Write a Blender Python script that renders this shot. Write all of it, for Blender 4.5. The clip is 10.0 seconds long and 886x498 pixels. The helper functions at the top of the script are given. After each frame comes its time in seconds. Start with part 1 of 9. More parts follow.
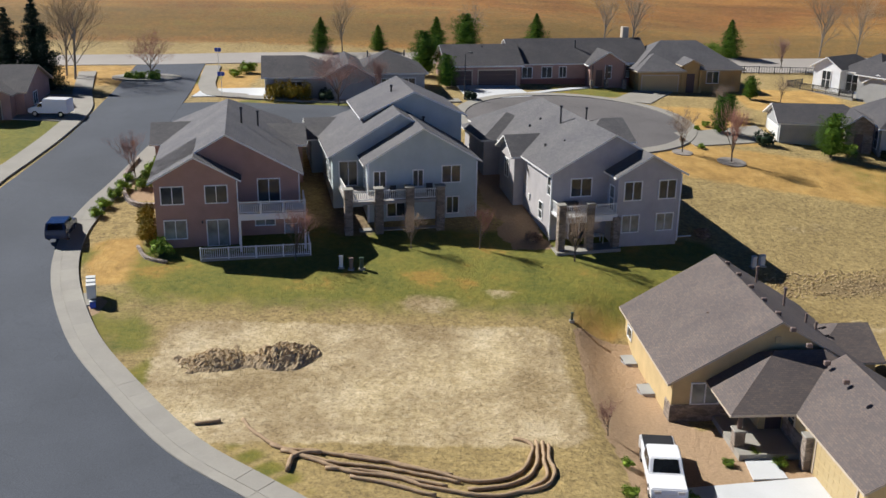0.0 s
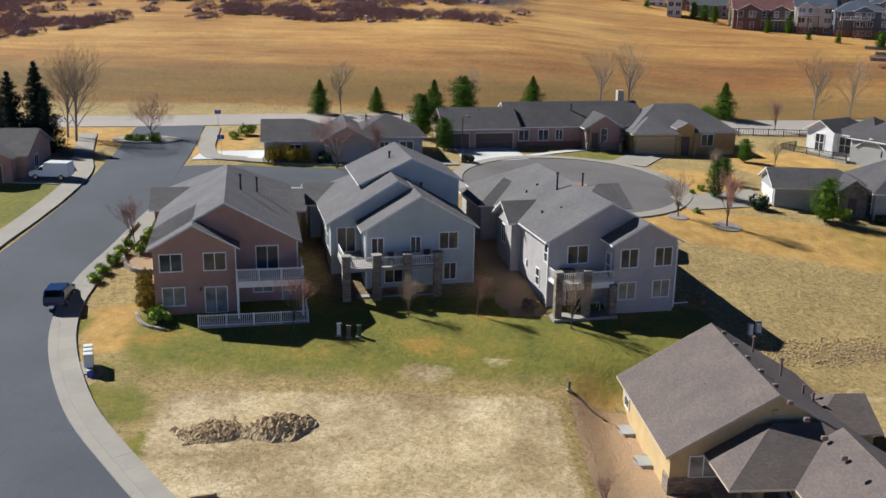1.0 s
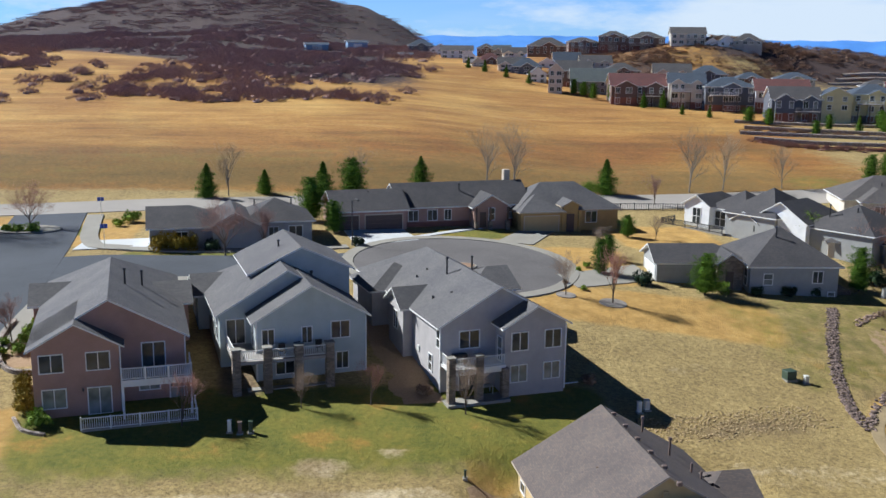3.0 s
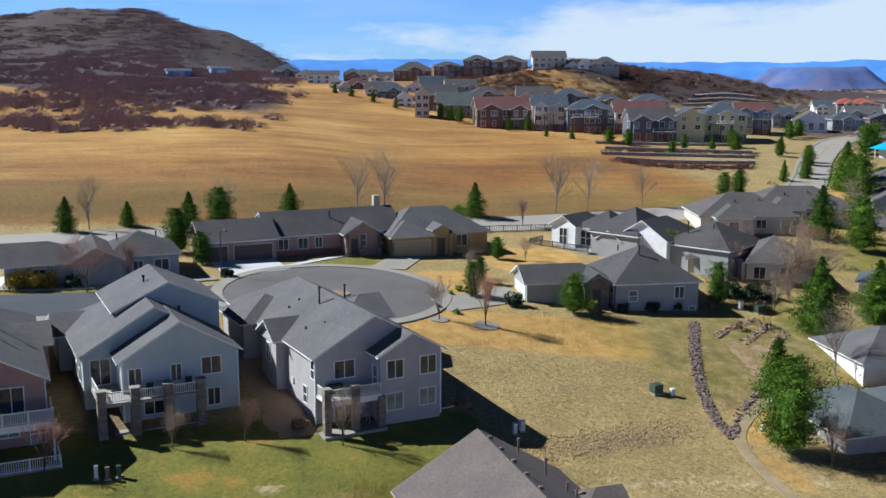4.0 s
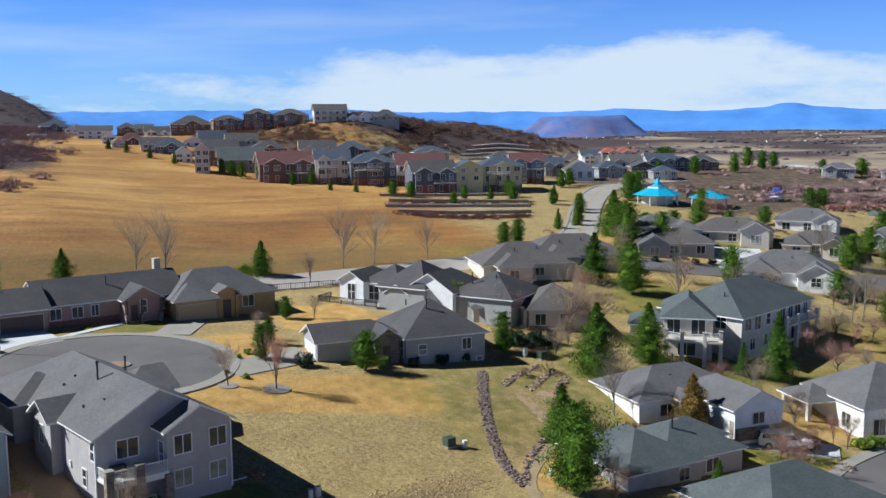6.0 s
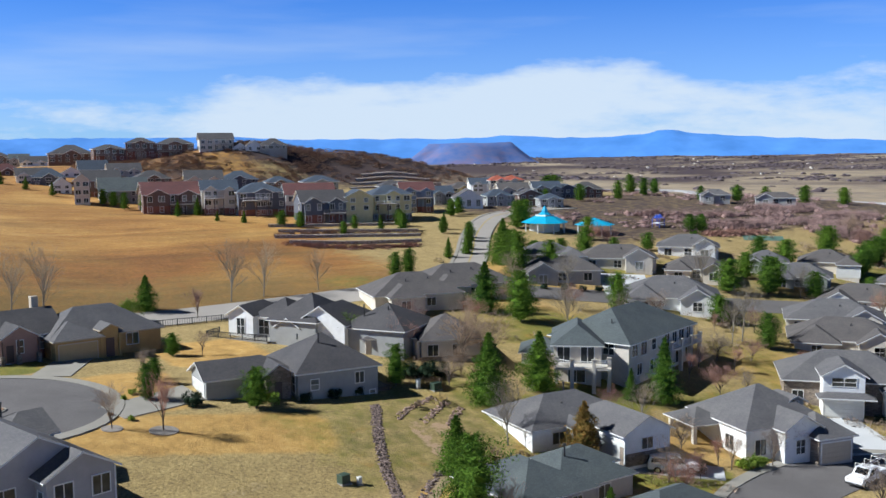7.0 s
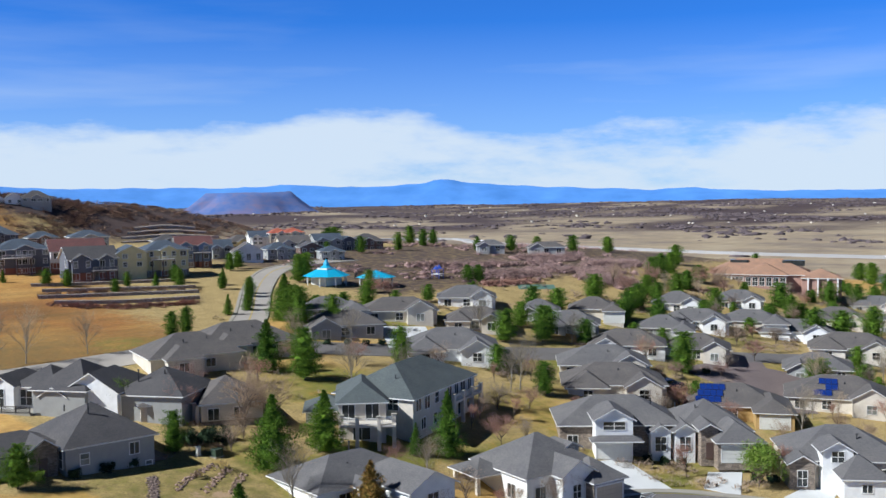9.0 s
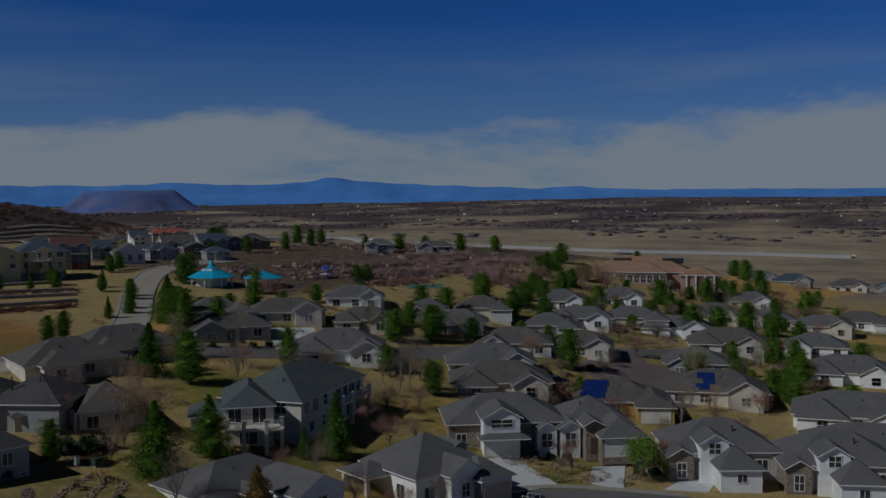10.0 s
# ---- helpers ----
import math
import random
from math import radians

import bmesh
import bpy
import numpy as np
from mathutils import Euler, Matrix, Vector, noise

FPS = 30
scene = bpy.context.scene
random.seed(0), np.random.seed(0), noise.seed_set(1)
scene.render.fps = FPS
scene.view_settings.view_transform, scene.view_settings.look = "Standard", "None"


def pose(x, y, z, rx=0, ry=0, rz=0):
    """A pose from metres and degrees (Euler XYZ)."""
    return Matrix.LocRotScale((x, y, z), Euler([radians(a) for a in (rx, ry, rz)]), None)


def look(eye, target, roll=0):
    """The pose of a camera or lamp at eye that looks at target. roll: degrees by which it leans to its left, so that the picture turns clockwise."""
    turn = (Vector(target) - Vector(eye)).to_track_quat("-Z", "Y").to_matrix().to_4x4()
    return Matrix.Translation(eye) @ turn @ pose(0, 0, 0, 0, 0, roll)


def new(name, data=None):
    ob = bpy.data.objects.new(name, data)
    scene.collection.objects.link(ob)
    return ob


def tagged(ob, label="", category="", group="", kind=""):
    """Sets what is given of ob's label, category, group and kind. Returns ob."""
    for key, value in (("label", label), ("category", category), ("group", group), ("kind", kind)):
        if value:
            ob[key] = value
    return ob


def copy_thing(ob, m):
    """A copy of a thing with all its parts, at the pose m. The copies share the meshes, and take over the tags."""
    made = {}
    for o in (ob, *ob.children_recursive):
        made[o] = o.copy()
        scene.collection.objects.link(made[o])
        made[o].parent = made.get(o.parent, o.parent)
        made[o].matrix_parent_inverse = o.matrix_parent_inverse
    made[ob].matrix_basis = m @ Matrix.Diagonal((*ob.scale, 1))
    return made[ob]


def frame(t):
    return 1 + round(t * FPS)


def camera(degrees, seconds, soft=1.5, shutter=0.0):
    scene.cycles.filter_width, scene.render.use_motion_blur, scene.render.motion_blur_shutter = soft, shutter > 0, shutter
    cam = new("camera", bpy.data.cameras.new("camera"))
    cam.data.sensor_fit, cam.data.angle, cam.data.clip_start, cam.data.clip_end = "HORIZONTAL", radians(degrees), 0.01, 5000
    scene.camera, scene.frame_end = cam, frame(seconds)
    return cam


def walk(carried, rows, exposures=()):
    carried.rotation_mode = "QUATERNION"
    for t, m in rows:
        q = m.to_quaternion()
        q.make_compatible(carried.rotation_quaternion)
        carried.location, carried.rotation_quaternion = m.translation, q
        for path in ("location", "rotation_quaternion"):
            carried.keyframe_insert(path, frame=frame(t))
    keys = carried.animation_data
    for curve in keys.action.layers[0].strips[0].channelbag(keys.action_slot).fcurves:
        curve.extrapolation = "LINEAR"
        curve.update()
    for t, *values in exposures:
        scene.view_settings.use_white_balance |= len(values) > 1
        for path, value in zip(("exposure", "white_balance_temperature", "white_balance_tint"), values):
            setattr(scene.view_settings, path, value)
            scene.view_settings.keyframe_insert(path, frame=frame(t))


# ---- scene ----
PATH = [
    # seconds, x, y, z, tilt, roll, turn
    (0.0, -0.00, 0.00, 27.00, 71.40, 0.77, 0.00),
    (0.5, -0.02, 0.03, 27.69, 73.15, 0.82, -0.05),
    (1.0, -0.03, 0.05, 28.31, 74.38, 0.89, -0.12),
    (1.5, -0.01, 0.07, 28.85, 75.52, 0.91, -0.17),
    (2.0, 0.04, 0.07, 29.27, 76.69, 0.91, -0.46),
    (3.5, 0.25, 0.22, 30.05, 79.17, 0.39, -10.46),
    (4.0, 0.28, 0.27, 30.26, 79.84, 0.16, -13.87),
    (4.5, 0.28, 0.34, 30.51, 80.58, 0.02, -16.98),
    (5.0, 0.32, 0.39, 30.75, 81.34, -0.13, -20.02),
    (5.5, 0.36, 0.42, 31.01, 81.99, -0.23, -23.08),
    (7.0, 0.41, 0.85, 31.93, 84.16, -0.45, -32.64),
    (7.5, 0.39, 1.01, 32.32, 84.94, -0.51, -35.69),
    (8.0, 0.36, 1.15, 32.67, 85.67, -0.49, -38.59),
    (8.5, 0.43, 1.20, 32.90, 86.38, -0.55, -41.84),
    (9.0, 0.59, 1.24, 33.02, 86.87, -0.55, -45.30),
    (9.5, 0.68, 1.25, 33.16, 86.79, -0.53, -48.62),
    (10.0, 0.76, 1.28, 33.32, 86.72, -0.45, -51.73),
]
cam = camera(48.2, 10.0)
walk(cam, [(t, pose(x, y, z, rx, 0, rz) @ pose(0, 0, 0, 0, 0, roll)) for t, x, y, z, rx, roll, rz in PATH],
     exposures=[(0.0, 0.47, 6500, 10.0), (1.0, 0.48, 6450, 9.5), (2.2, 0.58, 6300, 9.0), (3.6, 0.48, 5950, 6.6), (9.0, 0.45, 6050, 7.4), (9.1, 0.40, 6050, 7.4), (9.3, 0.08, 6050, 7.4), (9.5, -0.40, 6050, 7.4), (9.7, -0.88, 6050, 7.4), (9.9, -1.39, 6050, 7.4), (10.0, -1.65, 6050, 7.4)])

# ---- daylight ----
SUN_FROM = Vector((-0.65, 0.33, 0.605)).normalized()
sun_data = bpy.data.lights.new("sun", "SUN")
sun_data.energy, sun_data.angle, sun_data.color = 5.0, radians(0.55), (1.0, 0.985, 0.965)
sun = new("sun", sun_data)
sun.matrix_world = look((0, 0, 300), Vector((0, 0, 300)) - SUN_FROM)

world = bpy.data.worlds.new("sky")
world.use_nodes = True
scene.world = world


def wire(tree, a, b):
    tree.links.new(a, b)


def make_sky():
    tree = world.node_tree
    n = tree.nodes
    n.clear()
    out, back = n.new("ShaderNodeOutputWorld"), n.new("ShaderNodeBackground")
    sky = n.new("ShaderNodeTexSky")
    sky.sky_type, sky.sun_disc = "NISHITA", False
    sky.sun_elevation = math.asin(SUN_FROM.z)
    sky.sun_rotation = math.atan2(SUN_FROM.x, SUN_FROM.y)
    sky.altitude, sky.air_density, sky.dust_density, sky.ozone_density = 1900, 1.0, 0.25, 3.0
    coord, split = n.new("ShaderNodeTexCoord"), n.new("ShaderNodeSeparateXYZ")
    wire(tree, coord.outputs["Generated"], split.inputs[0])
    # clouds: a long bank low over the mountains, and thin streaks above it
    stretch = n.new("ShaderNodeMapping")
    stretch.inputs["Scale"].default_value = (1.0, 1.0, 3.6)
    wire(tree, coord.outputs["Generated"], stretch.inputs[0])
    puffs = n.new("ShaderNodeTexNoise")
    puffs.inputs["Scale"].default_value, puffs.inputs["Detail"].default_value, puffs.inputs["Roughness"].default_value = 3.6, 10, 0.60
    wire(tree, stretch.outputs[0], puffs.inputs["Vector"])
    high = n.new("ShaderNodeMapping")
    high.inputs["Scale"].default_value = (1.0, 1.0, 9.0)
    high.inputs["Location"].default_value = (3.1, 1.7, 0.4)
    wire(tree, coord.outputs["Generated"], high.inputs[0])
    wisps = n.new("ShaderNodeTexNoise")
    wisps.inputs["Scale"].default_value, wisps.inputs["Detail"].default_value, wisps.inputs["Roughness"].default_value = 2.2, 7, 0.5
    wire(tree, high.outputs[0], wisps.inputs["Vector"])
    bank = n.new("ShaderNodeMapRange")     # how much cloud at which height
    bank.interpolation_type = "SMOOTHSTEP"
    for key, value in zip(("From Min", "From Max", "To Min", "To Max"), (0.035, 0.135, 0.20, -0.30)):
        bank.inputs[key].default_value = value
    wire(tree, split.outputs["Z"], bank.inputs[0])
    add = n.new("ShaderNodeMath")
    wire(tree, puffs.outputs[0], add.inputs[0])
    wire(tree, bank.outputs[0], add.inputs[1])
    side = n.new("ShaderNodeMapRange")     # the bank thickens toward the east
    for key, value in zip(("From Min", "From Max", "To Min", "To Max"), (0.25, 0.66, -0.15, 0.03)):
        side.inputs[key].default_value = value
    wire(tree, split.outputs["X"], side.inputs[0])
    more = n.new("ShaderNodeMath")
    wire(tree, add.outputs[0], more.inputs[0])
    wire(tree, side.outputs[0], more.inputs[1])
    cover = n.new("ShaderNodeMapRange")
    cover.interpolation_type = "SMOOTHSTEP"
    for key, value in zip(("From Min", "From Max", "To Min", "To Max"), (0.45, 0.72, 0.0, 0.95)):
        cover.inputs[key].default_value = value
    wire(tree, more.outputs[0], cover.inputs[0])
    thin = n.new("ShaderNodeMapRange")
    for key, value in zip(("From Min", "From Max", "To Min", "To Max"), (0.50, 0.80, 0.0, 0.38)):
        thin.inputs[key].default_value = value
    wire(tree, wisps.outputs[0], thin.inputs[0])
    lower = n.new("ShaderNodeMapRange")     # the streaks keep low
    for key, value in zip(("From Min", "From Max", "To Min", "To Max"), (0.08, 0.24, 1.0, 0.0)):
        lower.inputs[key].default_value = value
    wire(tree, split.outputs["Z"], lower.inputs[0])
    pale = n.new("ShaderNodeMapRange")     # the air pales toward the horizon
    for key, value in zip(("From Min", "From Max", "To Min", "To Max"), (0.0, 0.17, 0.38, 0.0)):
        pale.inputs[key].default_value = value
    wire(tree, split.outputs["Z"], pale.inputs[0])
    veil = n.new("ShaderNodeMath")
    veil.operation = "MULTIPLY_ADD"
    wire(tree, thin.outputs[0], veil.inputs[0])
    wire(tree, lower.outputs[0], veil.inputs[1])
    wire(tree, pale.outputs[0], veil.inputs[2])
    both = n.new("ShaderNodeMath")
    both.operation, both.use_clamp = "MAXIMUM", True
    wire(tree, cover.outputs[0], both.inputs[0])
    wire(tree, veil.outputs[0], both.inputs[1])
    zenith = n.new("ShaderNodeMapRange")     # the unseen upper sky is dimmed so that less fill reaches the shade
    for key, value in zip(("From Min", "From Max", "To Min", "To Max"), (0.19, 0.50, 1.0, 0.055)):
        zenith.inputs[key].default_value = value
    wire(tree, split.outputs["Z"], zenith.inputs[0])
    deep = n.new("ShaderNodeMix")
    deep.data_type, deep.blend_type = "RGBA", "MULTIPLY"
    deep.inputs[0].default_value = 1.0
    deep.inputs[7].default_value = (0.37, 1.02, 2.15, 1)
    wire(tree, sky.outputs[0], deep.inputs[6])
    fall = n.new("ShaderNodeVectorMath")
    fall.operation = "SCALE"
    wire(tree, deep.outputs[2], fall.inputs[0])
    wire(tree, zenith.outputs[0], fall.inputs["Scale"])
    mix = n.new("ShaderNodeMix")
    mix.data_type = "RGBA"
    wire(tree, both.outputs[0], mix.inputs[0])
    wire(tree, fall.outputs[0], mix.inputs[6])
    mix.inputs[7].default_value = (11.0, 12.2, 13.6, 1)
    wire(tree, mix.outputs[2], back.inputs[0])
    back.inputs[1].default_value = 0.047
    wire(tree, back.outputs[0], out.inputs[0])


make_sky()

# ---- materials ----
def material(name, rough=0.85, metal=0.0):
    m = bpy.data.materials.new(name)
    m.use_nodes = True
    shade = m.node_tree.nodes["Principled BSDF"]
    shade.inputs["Roughness"].default_value, shade.inputs["Metallic"].default_value = rough, metal
    return m, m.node_tree, shade


def grain(tree, scale, detail=4, rough=0.6, stretch=(1, 1, 1)):
    n = tree.nodes
    coord, turn, tex = n.new("ShaderNodeTexCoord"), n.new("ShaderNodeMapping"), n.new("ShaderNodeTexNoise")
    turn.inputs["Scale"].default_value = stretch
    tex.inputs["Scale"].default_value, tex.inputs["Detail"].default_value, tex.inputs["Roughness"].default_value = scale, detail, rough
    wire(tree, coord.outputs["Object"], turn.inputs[0])
    wire(tree, turn.outputs[0], tex.inputs["Vector"])
    return tex.outputs[0]


def ramp(tree, value, stops):
    r = tree.nodes.new("ShaderNodeValToRGB")
    while len(r.color_ramp.elements) < len(stops):
        r.color_ramp.elements.new(0.5)
    for e, (at, c) in zip(r.color_ramp.elements, stops):
        e.position, e.color = at, (*c, 1)
    wire(tree, value, r.inputs[0])
    return r.outputs[0]


def mixed(tree, fac, a, b, blend="MIX"):
    m = tree.nodes.new("ShaderNodeMix")
    m.data_type, m.blend_type = "RGBA", blend
    for socket, value in ((m.inputs[0], fac), (m.inputs[6], a), (m.inputs[7], b)):
        if isinstance(value, (int, float)):
            socket.default_value = value
        elif isinstance(value, tuple):
            socket.default_value = (*value, 1)
        else:
            wire(tree, value, socket)
    return m.outputs[2]


def relief_of(tree, shade, value, depth, strength=0.6):
    b = tree.nodes.new("ShaderNodeBump")
    b.inputs["Distance"].default_value, b.inputs["Strength"].default_value = depth, strength
    wire(tree, value, b.inputs["Height"])
    wire(tree, b.outputs[0], shade.inputs["Normal"])


def rough_paint(name, colour, fine=14, wide=0.7, depth=0.01, rough=0.85, spread=0.18):
    """A mineral or painted surface: fine grain on broad, faint stains."""
    m, tree, shade = material(name, rough)
    lo, hi = tuple(c * (1 - spread) for c in colour), tuple(min(1, c * (1 + spread)) for c in colour)
    a = ramp(tree, grain(tree, wide, 5), [(0.3, lo), (0.7, hi)])
    f = grain(tree, fine, 3)
    b = mixed(tree, 0.35, a, ramp(tree, f, [(0.25, lo), (0.75, hi)]), "MIX")
    wire(tree, b, shade.inputs["Base Color"])
    relief_of(tree, shade, f, depth)
    return m


def siding(name, colour):
    """Lap siding: level boards with a shadow line under each."""
    m, tree, shade = material(name, 0.7)
    n = tree.nodes
    coord, split = n.new("ShaderNodeTexCoord"), n.new("ShaderNodeSeparateXYZ")
    wire(tree, coord.outputs["Object"], split.inputs[0])
    by = n.new("ShaderNodeMath")
    by.operation = "MULTIPLY"
    by.inputs[1].default_value = 5.5
    wire(tree, split.outputs["Z"], by.inputs[0])
    frac = n.new("ShaderNodeMath")
    frac.operation = "FRACT"
    wire(tree, by.outputs[0], frac.inputs[0])
    lo, hi = tuple(c * 0.9 for c in colour), tuple(min(1, c * 1.08) for c in colour)
    wire(tree, ramp(tree, grain(tree, 0.8, 5), [(0.3, lo), (0.7, hi)]), shade.inputs["Base Color"])
    relief_of(tree, shade, frac.outputs[0], 0.02, 0.5)
    return m


def shingles(name, colour, warm=(1.15, 1.0, 0.86)):
    """Asphalt shingles: short tabs in courses, each a shade of its own, with broad weathering."""
    m, tree, shade = material(name, 0.92)
    n = tree.nodes
    coord = n.new("ShaderNodeTexCoord")
    turn = n.new("ShaderNodeMapping")
    wire(tree, coord.outputs["UV"], turn.inputs[0])
    brick = n.new("ShaderNodeTexBrick")
    brick.offset, brick.squash = 0.5, 1.0
    for key, value in (("Scale", 1.0), ("Mortar Size", 0.012), ("Mortar Smooth", 0.3), ("Bias", -0.1), ("Brick Width", 0.26), ("Row Height", 0.14)):
        brick.inputs[key].default_value = value
    dark, light = tuple(c * 0.86 for c in colour), tuple(c * w * 1.10 for c, w in zip(colour, warm))
    brick.inputs["Color1"].default_value, brick.inputs["Color2"].default_value = (*dark, 1), (*light, 1)
    brick.inputs["Mortar"].default_value = (*tuple(c * 0.72 for c in colour), 1)
    wire(tree, turn.outputs[0], brick.inputs["Vector"])
    age = ramp(tree, grain(tree, 0.35, 5), [(0.3, (0.82, 0.82, 0.84)), (0.7, (1.14, 1.12, 1.08))])
    wire(tree, mixed(tree, 1.0, brick.outputs[0], age, "MULTIPLY"), shade.inputs["Base Color"])
    relief_of(tree, shade, brick.outputs[1], 0.02, 0.5)
    return m


def stone_wall(name, a, b, joint):
    """Ledge stone in rough courses."""
    m, tree, shade = material(name, 0.9)
    n = tree.nodes
    coord = n.new("ShaderNodeTexCoord")
    turn = n.new("ShaderNodeMapping")
    turn.inputs["Scale"].default_value = (2.4, 2.4, 5.5)
    wire(tree, coord.outputs["Object"], turn.inputs[0])
    cell = n.new("ShaderNodeTexVoronoi")
    wire(tree, turn.outputs[0], cell.inputs["Vector"])
    cell.inputs["Scale"].default_value = 1.0
    hue = ramp(tree, cell.outputs["Color"], [(0.2, a), (0.8, b)])
    edge = n.new("ShaderNodeTexVoronoi")
    edge.feature = "DISTANCE_TO_EDGE"
    wire(tree, turn.outputs[0], edge.inputs["Vector"])
    gap = ramp(tree, edge.outputs[0], [(0.02, (0, 0, 0)), (0.09, (1, 1, 1))])
    wire(tree, mixed(tree, gap, joint, hue), shade.inputs["Base Color"])
    relief_of(tree, shade, gap, 0.04, 0.8)
    return m


def leafage(name, dark, light, rough=0.7):
    """Foliage: each spray a shade of its own, each plant too."""
    m, tree, shade = material(name, rough)
    n = tree.nodes
    geo, info = n.new("ShaderNodeNewGeometry"), n.new("ShaderNodeObjectInfo")
    hue = ramp(tree, geo.outputs["Random Per Island"], [(0.0, dark), (1.0, light)])
    own = ramp(tree, info.outputs["Random"], [(0.0, (0.75, 0.8, 0.8)), (1.0, (1.2, 1.12, 0.95))])
    wire(tree, mixed(tree, 1.0, hue, own, "MULTIPLY"), shade.inputs["Base Color"])
    shade.inputs["Specular IOR Level"].default_value = 0.15
    return m


def brush(name, dark, light):
    """Leafless brush: each clump a shade of its own, mottled by its twigs."""
    m, tree, shade = material(name, 0.95)
    geo = tree.nodes.new("ShaderNodeNewGeometry")
    hue = ramp(tree, geo.outputs["Random Per Island"], [(0.0, dark), (1.0, light)])
    fine = grain(tree, 3.0, 5, 0.75)
    twig = ramp(tree, fine, [(0.34, (0.55, 0.53, 0.54)), (0.5, (0.98, 0.98, 0.98)), (0.66, (1.45, 1.4, 1.35))])
    wire(tree, mixed(tree, 1.0, hue, twig, "MULTIPLY"), shade.inputs["Base Color"])
    relief_of(tree, shade, fine, 0.25, 0.7)
    return m


STUCCO_PINK = rough_paint("stucco_taupe", (0.37, 0.225, 0.18))
STUCCO_GREY = siding("siding_blue_grey", (0.42, 0.47, 0.465))
STUCCO_WARM = rough_paint("stucco_warm_grey", (0.40, 0.375, 0.365))
STUCCO_TAN = rough_paint("stucco_tan", (0.50, 0.37, 0.18))
STUCCO_CREAM = rough_paint("stucco_cream", (0.58, 0.53, 0.45))
STUCCO_OCHRE = rough_paint("stucco_ochre", (0.42, 0.28, 0.11))
WHITE_WALL = siding("siding_white", (0.80, 0.80, 0.78))
PALE_WALL = siding("siding_pale_grey", (0.32, 0.325, 0.315))
BLUE_WALL = siding("siding_slate_blue", (0.17, 0.22, 0.32))
BROWN_WALL = siding("siding_brown", (0.15, 0.095, 0.075))
YELLOW_WALL = siding("siding_pale_yellow", (0.62, 0.54, 0.30))
BARN_BLUE = rough_paint("pale_blue_sheet_metal", (0.22, 0.33, 0.46), 8, 0.5, 0.004, 0.6, 0.1)
DARK_WALL = siding("siding_dark_grey", (0.11, 0.12, 0.145))
BRICK_RED = rough_paint("brick_red_brown", (0.24, 0.10, 0.07), 10)
ROOF_GREY = shingles("shingles_grey", (0.126, 0.124, 0.129), (1.04, 1.0, 0.97))
ROOF_DARK = shingles("shingles_dark", (0.076, 0.074, 0.078), (1.06, 1.0, 0.97))
ROOF_BROWN = shingles("shingles_brown", (0.108, 0.101, 0.100), (1.07, 1.0, 0.94))
ROOF_TAN = shingles("shingles_warm_brown", (0.132, 0.112, 0.105), (1.10, 1.0, 0.92))
ROOF_BLUE = shingles("shingles_blue_grey", (0.060, 0.080, 0.11), (1, 1.02, 1.05))
ROOF_RED = shingles("shingles_maroon", (0.12, 0.05, 0.05))
ROOF_TILE = shingles("tiles_red", (0.36, 0.10, 0.06))
ROOF_CLAY = shingles("tiles_clay", (0.32, 0.20, 0.14))
ROOF_GREEN = shingles("shingles_grey_green", (0.088, 0.104, 0.108), (1, 1.02, 1.0))
TRIM = rough_paint("white_trim", (0.74, 0.73, 0.70), 20, 1.2, 0.002, 0.6, 0.06)
TRIM_TAN = rough_paint("tan_trim", (0.48, 0.40, 0.30), 20, 1.2, 0.002, 0.6, 0.08)
DOOR_TAN = rough_paint("tan_door_paint", (0.45, 0.34, 0.17), 20, 1.0, 0.002, 0.6, 0.06)
DOOR_BROWN = rough_paint("brown_door_paint", (0.09, 0.055, 0.045), 20, 1.0, 0.002, 0.6, 0.1)
STONE = stone_wall("ledge_stone", (0.22, 0.17, 0.13), (0.42, 0.34, 0.27), (0.16, 0.14, 0.12))
RED_ROCK = stone_wall("red_field_stone", (0.32, 0.26, 0.22), (0.62, 0.52, 0.45), (0.10, 0.085, 0.07))
CONCRETE = rough_paint("concrete", (0.295, 0.275, 0.235), 9, 0.35, 0.004, 0.85, 0.13)
def worn_slab(name, colour):
    """Concrete cast in slabs, each a shade of its own."""
    m = rough_paint(name, colour, 9, 0.5, 0.004, 0.85, 0.12)
    tree = m.node_tree
    shade = tree.nodes["Principled BSDF"]
    base = shade.inputs["Base Color"].links[0].from_socket
    own = ramp(tree, tree.nodes.new("ShaderNodeObjectInfo").outputs["Random"], [(0.0, (0.95, 0.95, 0.95)), (1.0, (1.05, 1.05, 1.04))])
    wire(tree, mixed(tree, 1.0, base, own, "MULTIPLY"), shade.inputs["Base Color"])
    return m


CONCRETE_SLAB = worn_slab("sidewalk_concrete", (0.31, 0.29, 0.25))
CONCRETE_PALE = rough_paint("pale_concrete", (0.56, 0.57, 0.57), 9, 0.3, 0.004, 0.85, 0.09)
ROAD_GREY = rough_paint("concrete_road", (0.33, 0.30, 0.265), 6, 0.12, 0.01, 0.9, 0.14)
DECK_WOOD = rough_paint("deck_boards", (0.34, 0.31, 0.28), 12, 1.5, 0.004, 0.8, 0.15)
DARK_METAL = rough_paint("dark_metal", (0.03, 0.03, 0.032), 20, 2, 0.001, 0.5, 0.1)
PIPE_METAL = rough_paint("weathered_vent_pipe", (0.17, 0.12, 0.10), 20, 2, 0.002, 0.6, 0.15)
BARK = rough_paint("bark", (0.10, 0.075, 0.055), 12, 2, 0.02, 0.95, 0.3)
BARK_PALE = rough_paint("pale_bark", (0.24, 0.21, 0.17), 12, 2, 0.02, 0.95, 0.25)
